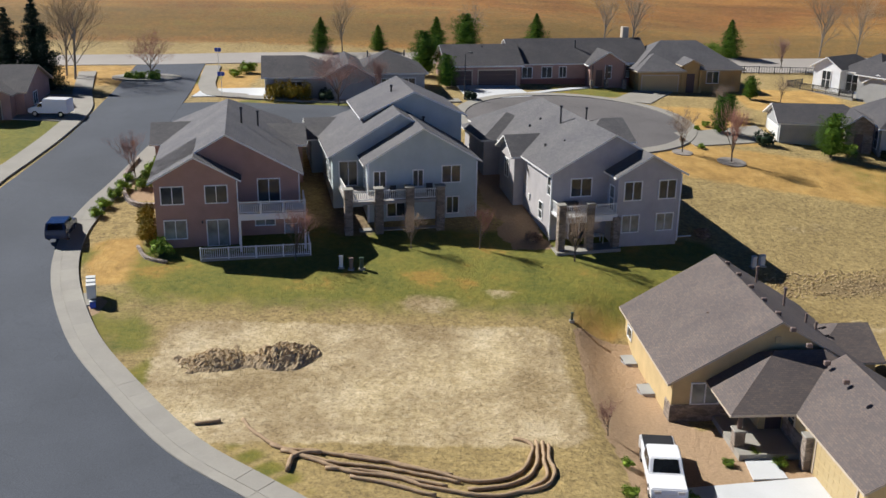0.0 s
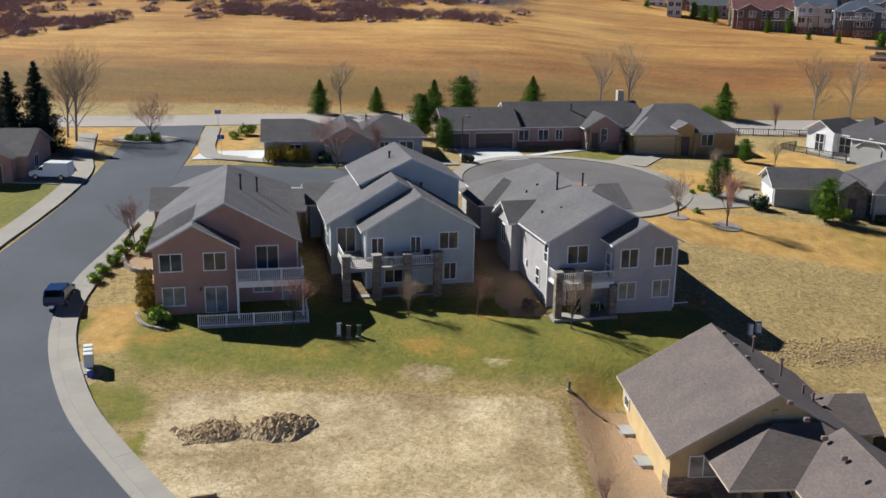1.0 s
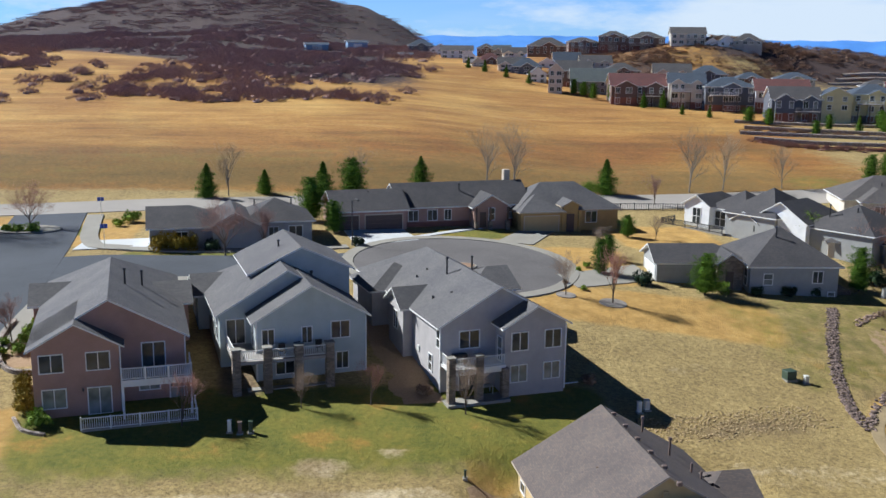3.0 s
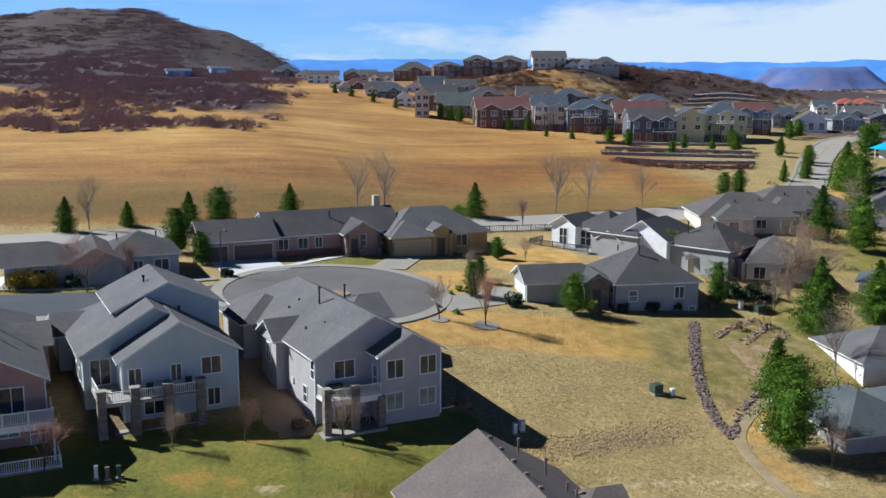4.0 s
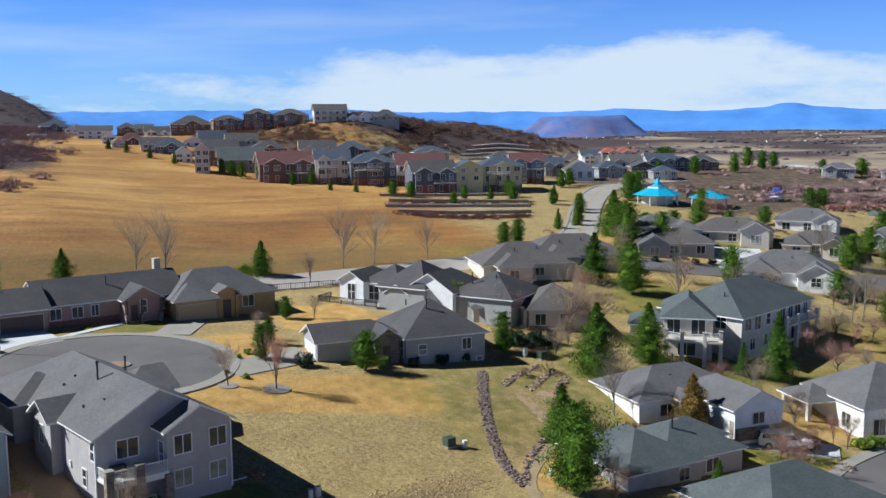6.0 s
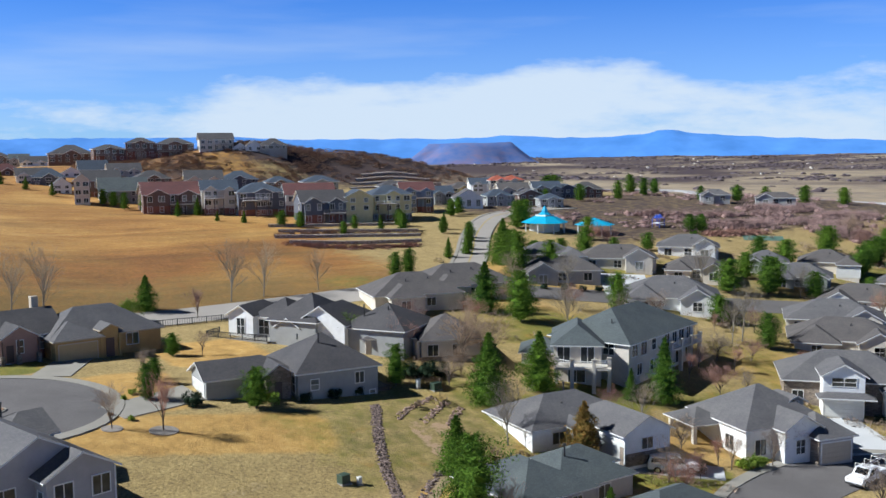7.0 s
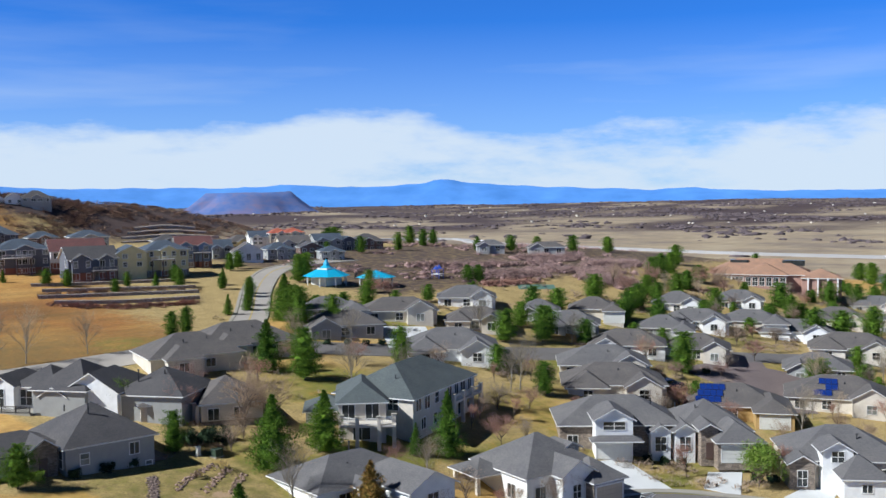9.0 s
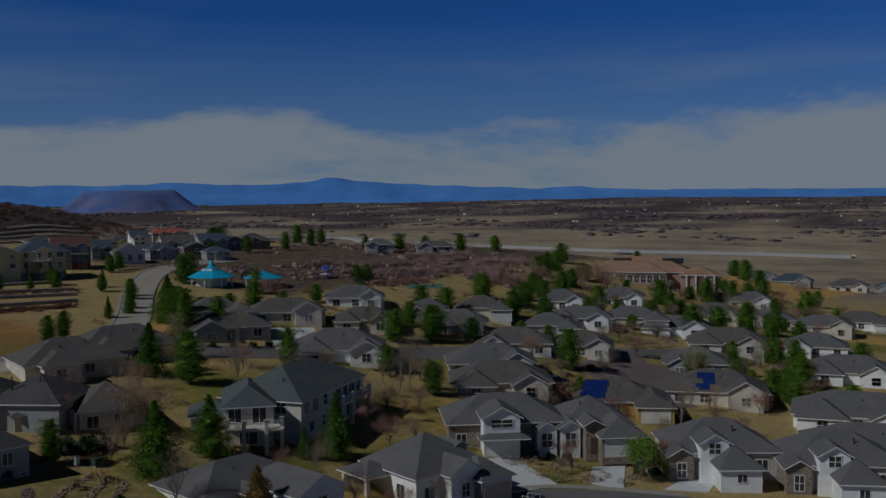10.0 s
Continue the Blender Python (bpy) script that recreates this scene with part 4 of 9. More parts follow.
def shell(owner, wings, walls, roof, trim=None):
    """Walls and roofs: a wing is x0, x1, y0, y1, foot, eave, ridge axis, ends, pitch and, where it differs, its wall."""
    for w in wings:
        x0, x1, y0, y1, z0, z1, axis, ends, pitch = w[:9]
        FOOTPRINTS.append((owner.matrix_basis.inverted(), x0, x1, y0, y1))
        part("wall", wall_mesh(x0, x1, y0, y1, z0, z1, axis, ends, pitch), w[9] if len(w) > 9 else walls, owner)
        part("roof", roof_mesh(x0, x1, y0, y1, z1, axis, ends, pitch), [roof, trim or TRIM], owner)


def home(label, x, y, z, rz, group=""):
    return thing("house", label, "house", pose(x, y, z, 0, 0, rz), group)


def taupe_house():
    h = home("taupe stucco walkout house with upper deck and white railings", -22.8, 75.3, 1.5, 11)
    shell(h, [(0, 11.3, 1.0, 22.5, -1.0, 5.6, "y", (0, 1), 0.56), (0, 6.3, -0.5, 6, -1.0, 5.6, "y", (0, 0), 0.56),
              (-1.0, 5, 13.5, 18.5, -1, 5.6, "x", (0, 1), 0.5), (6, 12.2, 11.5, 16.5, -1, 5.6, "x", (1, 0), 0.5)], STUCCO_PINK, ROOF_GREY)
    for x, z, hh, kind, g in ((1.35, 4.35, 1.35, "pair", GLASS), (4.75, 4.35, 1.35, "pair", GLASS), (1.45, 1.55, 1.45, "pair", GLASS_BLIND), (4.75, 1.15, 2.1, "door", GLASS_BLIND)):
        add_window(h, "s", x, -0.5, z, 1.65, hh, kind, glass=g)
    add_window(h, "s", 8.9, 1.0, 4.05, 1.7, 2.0, "door")
    add_window(h, "s", 8.5, 1.0, 1.7, 1.5, 1.0, "pair", glass=GLASS_BLIND)
    add_window(h, "s", 10.6, 1.0, 1.2, 1.0, 2.0, "sash", glass=GLASS_BLIND)
    part("deck", box(boxed(6.4, 11.7, -1.9, 1.0, 2.8, 3.0), 6.4, 11.7, -1.95, -1.9, 2.5, 3.03), [TRIM], h, "white upper deck")
    for p in ((6.5, -1.8), (11.6, -1.8)):
        pillar(h, *p, -0.6, 2.85, TRIM, 0.09)
    rail_run(h, (6.45, -1.85), (11.65, -1.85), 3.0, TRIM)
    rail_run(h, (11.65, -1.85), (11.65, 0.9), 3.0, TRIM)
    part("patio", boxed(3.4, 12.0, -3.2, 0.9, -0.7, -0.15), CONCRETE, h)
    rail_run(h, (3.4, -3.2), (11.9, -3.2), -0.2, TRIM)
    rail_run(h, (11.9, -3.2), (11.9, -0.4), -0.2, TRIM)
    part("downpipe", boxed(6.34, 6.44, -0.6, -0.5, 0, 5.4), TRIM, h)
    part("downpipe", boxed(11.3, 11.4, 0.9, 1.0, 0, 5.4), TRIM, h)
    part("lamp", boxed(3.5, 3.62, -0.62, -0.5, 2.0, 2.2), DARK_METAL, h)
    vents(h, [(6.9, 8.5, 8.0, 1.5), (8.3, 11.0, 7.2, 1.5), (7.2, 13.5, 7.7, 0.3), (9.5, 9.5, 6.4, 0.25), (6.4, 5.0, 8.2, 0.3)])


def blue_grey_house():
    h = home("blue-grey sided three-level house with a stone-pillared deck", -6.4, 80.9, 1.8, 13)
    shell(h, [(-2.6, 9.2, 3.2, 17, -1.5, 5.5, "y", (0, 1), 0.58), (0, 9.4, 0, 9, -1.2, 5.5, "y", (0, 0), 0.58), (0.8, 9.8, 7.2, 15.6, 4.0, 8.0, "y", (0, 0), 0.46),
              (-3.6, 2, 11.5, 17, -1, 5.3, "x", (0, 1), 0.45)], STUCCO_GREY, ROOF_GREY)
    for x, z, w, hh, g in ((1.0, 4.0, 0.95, 1.35, GLASS), (4.3, 4.0, 0.8, 1.35, GLASS), (7.2, 4.25, 1.55, 1.4, GLASS), (7.35, 1.5, 1.0, 1.4, GLASS), (2.4, 1.35, 1.5, 1.2, GLASS)):
        add_window(h, "s", x, 0.0, z, w, hh, "pair", glass=g)
    add_window(h, "s", -1.25, 3.2, 3.85, 1.5, 2.1, "door")
    add_window(h, "w", 1.6, 0.0, 3.9, 0.9, 2.0, "sash")
    for y, z, w, hh in ((5.0, 3.9, 0.9, 2.2), (7.2, 3.9, 0.9, 2.2), (9.6, 4.4, 0.9, 1.0)):
        add_window(h, "w", y, -2.6, z, w, hh, "sash")
    add_window(h, "w", 14.2, -3.6, 3.6, 1.1, 1.6, "pair")
    part("deck", boxed(-2.1, 6.0, -2.1, 0.0, 2.45, 2.7), DECK_WOOD, h, "grey deck boards in shade")
    part("deck", boxed(-2.1, 0.0, 0.0, 3.2, 2.45, 2.7), DECK_WOOD, h)
    for p in ((-1.95, -1.95), (0.6, -2.0), (3.2, -2.0), (5.8, -2.0)):
        pillar(h, *p, -1.2, 3.75, STONE, 0.34, CONCRETE)
    for a, b in (((-1.95, -1.95), (0.6, -1.95)), ((0.6, -1.95), (3.2, -1.95)), ((3.2, -1.95), (5.8, -1.95)), ((-1.95, -1.95), (-2.0, 3.0))):
        rail_run(h, a, b, 2.7, TRIM, posts=False, tall=0.9)
    part("patio", boxed(-1.0, 5.5, -1.8, 0.0, -0.6, 0.12), CONCRETE, h)
    for x, y in ((0.9, -0.9), (2.0, -1.0), (3.3, -0.9), (5.2, -0.7)):
        seat = bmesh.new()
        box(seat, x - 0.28, x + 0.28, y - 0.28, y + 0.28, 3.05, 3.15, 0.02)
        box(seat, x - 0.28, x + 0.28, y + 0.2, y + 0.28, 3.15, 3.65, 0.02)
        for u in (-0.24, 0.24):
            for v in (-0.24, 0.24):
                box(seat, x + u - 0.03, x + u + 0.03, y + v - 0.03, y + v + 0.03, 2.7, 3.05)
        part("deck_seat", seat, DARK_METAL, h)
    part("downpipe", boxed(9.4, 9.5, -0.1, 0.0, 0, 5.3), TRIM, h)
    part("corner_board", boxed(-0.06, 0.10, -0.06, 0.10, 0, 5.4), TRIM, h)
    vents(h, [(3.9, 10.8, 9.4, 0.7), (6.2, 7.0, 6.6, 1.2)])


def grey_house():
    h = home("warm grey stucco walkout house with deck on stone pillars", 8.9, 79.0, 1.2, 15)
    shell(h, [(0, 10.6, 0, 23.0, -1.2, 5.95, "y", (0, 1), 0.54), (5.0, 10.6, -2.0, 6, -1.2, 5.95, "y", (0, 0), 0.54),
              (-0.9, 5, 7.0, 11.0, -0.5, 5.9, "x", (0, 1), 0.62), (-1.6, 5, 14.0, 20.5, 0, 5.9, "x", (1, 1), 0.5), (7, 11.8, 10.5, 16.5, -1, 5.9, "x", (1, 0), 0.48)], STUCCO_WARM, ROOF_GREY)
    add_window(h, "s", 2.6, 0, 4.55, 1.75, 1.45, "pair")
    for x in (6.35, 9.45):
        add_window(h, "s", x, -2.0, 4.55, 1.45, 1.5, "pair")
        add_window(h, "s", x - 0.05, -2.0, 1.75, 1.45, 1.4, "pair", glass=GLASS_BLIND)
    add_window(h, "w", -1.0, 5.0, 3.8, 0.8, 2.0, "sash", glass=GLASS_BLIND)
    add_window(h, "w", 0.5, 0, 4.7, 0.7, 1.5, "sash")
    add_window(h, "w", 2.3, 0, 2.1, 0.75, 1.4, "sash")
    add_window(h, "w", 9.0, -0.9, 4.3, 1.0, 1.6, "pair")
    part("deck", box(boxed(0, 5.0, -2.2, 0, 2.5, 2.72), -0.05, 5.0, -2.26, -2.2, 2.2, 2.74), TRIM, h, "white-edged upper deck")
    for p in ((0.1, -2.2), (2.6, -2.2), (4.9, -2.25)):
        pillar(h, *p, -1.0, 3.75 if p[0] < 4 else 2.5, STONE, 0.30, CONCRETE if p[0] < 4 else None)
    rail_run(h, (0.1, -2.2), (2.6, -2.2), 2.72, TRIM, False, 0.95)
    rail_run(h, (2.6, -2.2), (4.9, -2.2), 2.72, TRIM, False, 0.95)
    rail_run(h, (0.1, -2.2), (0.1, 0), 2.72, TRIM, False, 0.95)
    part("patio", boxed(-0.4, 5.2, -2.9, 0, -0.9, -0.05), CONCRETE, h)
    add_window(h, "s", 2.6, 0, 1.05, 1.8, 2.05, "door")
    table = bmesh.new()
    box(table, 3.3, 4.3, -1.4, -0.7, 0.62, 0.68)
    for u, v in ((3.35, -1.35), (4.25, -1.35), (3.35, -0.75), (4.25, -0.75)):
        box(table, u - 0.03, u + 0.03, v - 0.03, v + 0.03, -0.05, 0.62)
    part("patio_table", table, UTIL_WHITE, h)
    grill = boxed(0.9, 2.2, -0.7, -0.2, 2.72, 3.5, 0.05)
    part("grill", grill, DARK_METAL, h)
    part("downpipe", boxed(-0.1, 0.0, -0.1, 0.0, 0, 5.8), TRIM, h)
    part("downpipe", boxed(10.6, 10.7, -2.1, -2.0, 0, 5.8), TRIM, h)
    part("spout", boxed(10.6, 12.4, -1.4, -1.3, 0.05, 0.13), TRIM, h)
    part("spout", boxed(-2.0, -0.1, -0.8, -0.7, -0.1, 0.0), TRIM, h)
    part("meter", boxed(-0.12, 0.0, 5.0, 5.4, 2.3, 2.8), UTIL_WHITE, h)
    vents(h, [(3.9, 8.6, 8.2, 1.5), (8.9, 14.5, 6.8, 1.5), (2.2, 12, 7.2, 0.3), (3.3, 12.2, 7.8, 0.25), (2.7, 4.4, 7.4, 0.25), (1.4, 5.6, 6.6, 0.5)])


def tan_house():
    h = home("tan stucco ranch house with stone porch and wide garage", 14.36, 54.95, -2.45, 4.0)
    shell(h, [(0, 12.6, 0.5, 12.4, -0.8, 2.5, "y", (0, 0), 0.60),
              (6.4, 13.4, -12.0, -1.5, -0.8, 2.5, "y", (0, 0), 0.60), (10, 14.2, 3.0, 8.2, -0.8, 2.5, "x", (1, 0), 0.5)], STUCCO_TAN, ROOF_TAN, TRIM_TAN)
    add_window(h, "s", 2.1, 0.5, 1.5, 1.7, 1.35, "pair", glass=GLASS_BLIND)
    part("stone_base", boxed(-0.08, 3.9, 0.40, 0.5, -0.6, 0.75), STONE, h, "red-brown ledge stone base")
    part("stone_base", boxed(-0.08, 0.0, 0.40, 1.6, -0.6, 0.75), STONE, h)
    part("roof", roof_mesh(2.5, 12.4, -3.6, 3.2, 2.5, "x", (1, 1), 0.60), [ROOF_TAN, TRIM_TAN], h)
    part("wall", boxed(4.9, 12.3, -1.4, 0.5, -0.8, 2.45), STUCCO_TAN, h)
    part("door", boxed(5.3, 6.3, -1.46, -1.40, 0.0, 2.15, 0.02), DOOR_BROWN, h, "dark brown front door")
    part("beam", boxed(2.6, 6.4, -3.5, -3.25, 2.2, 2.5), TRIM_TAN, h)
    add_window(h, "w", 11.0, 0, 1.45, 1.1, 1.5, "sash")
    add_window(h, "w", -2.6, 6.4, 1.4, 0.9, 1.7, "sash", TRIM_TAN)
    pillar(h, 3.0, -3.2, -0.6, 0.95, STONE, 0.32, CONCRETE)
    part("porch_post", boxed(2.88, 3.12, -3.32, -3.08, 1.07, 2.3, 0.02), DOOR_BROWN, h)
    part("porch_slab", boxed(2.7, 6.4, -4.4, 0.4, -0.6, 0.0), CONCRETE, h)
    part("stone_base", boxed(6.3, 6.4, -4.6, -1.6, -0.6, 1.0), STONE, h)
    add_garage_door(h, "w", -8.6, 6.4, -0.25, 4.9, 2.25, DOOR_TAN, TRIM_TAN)
    pillar(h, 6.25, -5.4, -0.4, 1.7, STONE, 0.30, CONCRETE)
    for y in (4.6, 9.2):
        well = bmesh.new()
        tube(well, (-0.15, y, -0.8), (-0.15, y, -0.2), 0.85, 0.85, 18, False)
        part("window_well", well, STUCCO_WARM, h, "corrugated metal window well")
        part("well_cover", boxed(-0.9, 0.0, y - 0.75, y + 0.75, -0.23, -0.18, 0.02), PALE_WALL, h)
    for k in range(9):
        y = 11.2 - 2.35 * k
        part("ridge_vent", boxed(6.52, 6.88, y - 0.12, y + 0.12, 6.15 if y > 0 else 6.05, 6.40 if y > 0 else 6.32, 0.04), PIPE_METAL, h)
    vents(h, [(8.7, 10.6, 5.3, 0.8), (9.4, 7.2, 4.9, 0.9), (10.3, 5.5, 4.3, 0.4), (10.8, 5.0, 4.0, 0.3), (3.6, 5.6, 4.7, 0.15)], PIPE_METAL)
    part("gable_louvre", boxed(6.1, 6.5, 0.40, 0.5, 4.9, 5.3, 0.05), DOOR_TAN, h)


taupe_house()
blue_grey_house()
grey_house()
tan_house()


# ---- the ranch houses round the turning circle ----
def long_ranch():
    h = home("long slate-grey ranch house with dark shingle roof behind hedges", -21.3, 117.2, 5.6, 9)
    shell(h, [(0, 9, 0, 8.5, -1, 3.1, "x", (0, 1), 0.42), (7.2, 12.5, -1.2, 8.5, -1, 3.3, "y", (0, 0), 0.55), (11, 19.2, 1.2, 9.5, -1, 3.3, "x", (1, 1), 0.5)], PALE_WALL, ROOF_DARK)
    add_window(h, "s", 14.5, 1.2, 1.9, 1.1, 1.2, "pair")
    add_window(h, "s", 17.2, 1.2, 1.9, 1.6, 1.3, "pair")
    add_window(h, "s", 3.6, 0, 1.9, 1.4, 1.2, "pair")
    add_garage_door(h, "w", 4.4, 0, 0.1, 4.9, 2.15, UTIL_WHITE)
    vents(h, [(12.5, 4.5, 5.0, 0.5), (17, 4, 5.2, 0.4)])


def brown_ranch():
    h = home("taupe ranch house with dark shingle roof, brick base and wide garage", 9.2, 130.8, 5.75, 11)
    shell(h, [(-9.2, 0.4, -1.0, 7.5, -1, 3.0, "x", (0, 0), 0.48), (0, 18.5, 0.4, 9.5, -1, 3.0, "x", (0, 0), 0.55), (9.8, 14.6, -1.4, 5, -1, 3.0, "y", (0, 0), 0.6)], STUCCO_PINK, ROOF_DARK)
    add_garage_door(h, "s", -2.7, -1.0, 0.1, 5.0, 2.2, DOOR_BROWN, TRIM_TAN)
    add_garage_door(h, "s", -7.4, -1.0, 0.1, 2.6, 2.2, DOOR_BROWN, TRIM_TAN)
    for x in (1.7, 4.4, 6.6):
        add_window(h, "s", x, 0.4, 1.75, 1.3 if x != 6.6 else 0.9, 1.35, "pair")
    add_window(h, "s", 12.3, -1.4, 1.9, 0.8, 1.6, "sash")
    add_window(h, "s", 16.2, 0.4, 1.8, 1.7, 1.7, "grid", glass=GLASS_BLIND)
    part("door", boxed(10.6, 11.5, -1.46, -1.38, 0.1, 2.2), DOOR_BROWN, h)
    part("brick_base", boxed(0.4, 9.7, 0.32, 0.4, -0.8, 0.85), BRICK_RED, h, "dark brick base")
    part("brick_base", boxed(14.7, 18.5, 0.32, 0.4, -0.8, 0.85), BRICK_RED, h)
    for x in (9.9, 11.9, 14.4):
        pillar(h, x, -2.0, -0.4, 1.0, STONE, 0.26)
        part("porch_post", boxed(x - 0.1, x + 0.1, -2.1, -1.9, 1.0, 2.9), DOOR_BROWN, h)
    part("chimney", boxed(16.6, 17.5, 5.6, 6.5, 4.0, 7.0, 0.04), TRIM_TAN, h)
    vents(h, [(9.0, 3.0, 4.6, 0.9), (-4, 2.6, 4.7, 0.3)])


def ochre_house():
    h = home("ochre stucco ranch house with steep grey hip roof and arched entry", 30.2, 131.8, 5.1, 8)
    shell(h, [(-5.0, 9.8, 0.8, 10.5, -1, 3.0, "x", (1, 1), 0.62), (-4.9, 1.0, -0.6, 6, -1, 3.0, "x", (1, 1), 0.5), (1.2, 3.4, -0.4, 3, -1, 3.7, "y", (0, 0), 0.5)], STUCCO_OCHRE, ROOF_GREY, TRIM_TAN)
    add_garage_door(h, "s", -2.0, -0.6, 0.1, 4.9, 2.2, DOOR_TAN, TRIM_TAN)
    add_window(h, "s", 5.8, 0.8, 1.8, 1.6, 1.5, "pair")
    part("door", boxed(1.7, 2.8, -0.47, -0.38, 0.0, 2.5), DOOR_BROWN, h)
    add_window(h, "e", 6, 9.8, 1.8, 1.2, 1.4, "pair")
    for x in (1.05, 3.55):
        pillar(h, x, -0.5, -0.5, 3.0, STUCCO_OCHRE, 0.2)


def blue_ranch():
    h = home("pale blue-grey ranch house with dark hip roof above the dry meadow", 37.0, 107.9, 3.1, -4)
    shell(h, [(0, 10.6, 0, 6.3, -1.2, 2.85, "x", (0, 1), 0.46), (10.1, 20.3, -2.3, 8.5, -1.5, 3.0, "x", (1, 1), 0.62), (6.6, 9.6, -1.4, 4, -1.2, 3.0, "y", (0, 1), 0.7, STONE)], PALE_WALL, ROOF_DARK)
    add_garage_door(h, "w", 3.1, 0, -0.05, 4.9, 2.15, UTIL_WHITE)
    add_window(h, "s", 12.2, -2.3, 1.35, 0.95, 1.2, "sash", glass=GLASS_BLIND)
    add_window(h, "s", 17.9, -2.3, 1.6, 1.1, 1.3, "pair")
    add_window(h, "s", 19.6, -2.3, -0.6, 0.7, 0.9, "sash", glass=GLASS_BLIND)
    add_window(h, "w", -1.0, 10.1, 1.4, 1.0, 1.9, "sash", glass=GLASS_BLIND)
    part("door", boxed(7.6, 8.5, -1.47, -1.38, -0.3, 2.0), DOOR_BROWN, h)
    vents(h, [(14.2, 1.5, 5.4, 1.2), (12.0, 2.8, 6.2, 0.4)])
    part("deck", boxed(20.3, 22.3, -1.5, 3.0, -1.6, -0.2), DOOR_BROWN, h, "dark timber deck skirt")


def white_gables():
    h = home("white gabled house with dark roof and black-railed terrace", 51.0, 138.0, 4.7, -56)
    shell(h, [(0, 4.2, 0, 8, -1, 3.4, "y", (0, 1), 0.6), (3.6, 9.5, 1.2, 9, -1, 3.2, "x", (1, 1), 0.55), (8.0, 15.5, -1.5, 9.5, -1, 3.4, "x", (1, 1), 0.55, PALE_WALL)], WHITE_WALL, ROOF_DARK)
    add_window(h, "s", 2.1, 0, 1.7, 1.3, 2.3, "grid")
    add_window(h, "s", 5.3, 1.2, 1.6, 1.7, 2.1, "grid")
    add_window(h, "s", 7.2, 1.2, 1.6, 0.9, 2.0, "sash")
    part("terrace", boxed(-2.5, 8.0, -2.2, 1.2, -0.8, 0.15), CONCRETE, h)
    rail_run(h, (-2.4, -2.1), (7.9, -2.1), 0.15, DARK_METAL, True, 0.95)
    rail_run(h, (-2.4, -2.1), (-2.4, 1.0), 0.15, DARK_METAL, True, 0.95)
    h = home("white house with tall gable and dark shingle roof", 55.5, 130.0, 4.2, -56)
    shell(h, [(0, 3.4, -0.5, 5, -1, 3.0, "y", (0, 1), 0.6), (3.0, 10.5, 0, 10, -1, 3.6, "y", (0, 1), 0.62), (9.5, 19, 1.0, 11, -1, 3.2, "x", (1, 1), 0.55, PALE_WALL)], WHITE_WALL, ROOF_DARK)
    add_window(h, "s", 1.7, -0.5, 1.4, 1.7, 1.6, "grid")
    add_window(h, "s", 6.6, 0, 1.4, 2.4, 1.2, "grid")
    vents(h, [(12, 3, 4.6, 1.4), (15, 4.5, 5.4, 0.5)])


def stone_ranch():
    h = home("cream ranch house with stone-trimmed bay and brown hip roof", 63.5, 119.2, 3.0, -24)
    shell(h, [(0, 9, 0, 9, -1, 3.0, "x", (1, 1), 0.5), (7.4, 15.5, -2.4, 8, -1, 3.0, "x", (1, 1), 0.5)], STUCCO_CREAM, ROOF_BROWN)
    for x, y in ((2.2, 0), (5.6, 0), (9.0, -2.4), (12.4, -2.4)):
        add_window(h, "s", x, y, 1.5, 1.4, 1.5, "pair")
    pillar(h, 7.0, -1.6, -0.5, 2.7, STUCCO_CREAM, 0.25)
    part("stone_base", boxed(7.4, 15.5, -2.48, -2.4, -0.8, 0.6), STONE, h)
    for x, y, w in ((76.5, 140.0, 15), (87.0, 142.5, 17)):
        h = home("tan ranch house under a broad grey-brown hip roof", x, y, height(x, y) - 0.2, -14)
        shell(h, [(0, w, 0, 11, -1, 3.0, "x", (1, 1), 0.52), (2, 7.5, -2.5, 6, -1, 3.0, "y", (1, 1), 0.52)], STUCCO_CREAM, ROOF_BROWN)
        add_window(h, "s", 9.5, 0, 1.6, 1.5, 1.3, "pair")
        add_window(h, "s", 4.5, -2.5, 1.6, 1.5, 1.3, "pair")
        vents(h, [(6, 3, 4.7, 0.5), (10, 3.5, 5.0, 0.4)])


def swung(owner, m, build):
    """Builds parts of a house about a corner of their own and swings them into place."""
    old = set(owner.children)
    build()
    for ob in owner.children:
        if ob not in old:
            ob.matrix_basis = m @ ob.matrix_basis


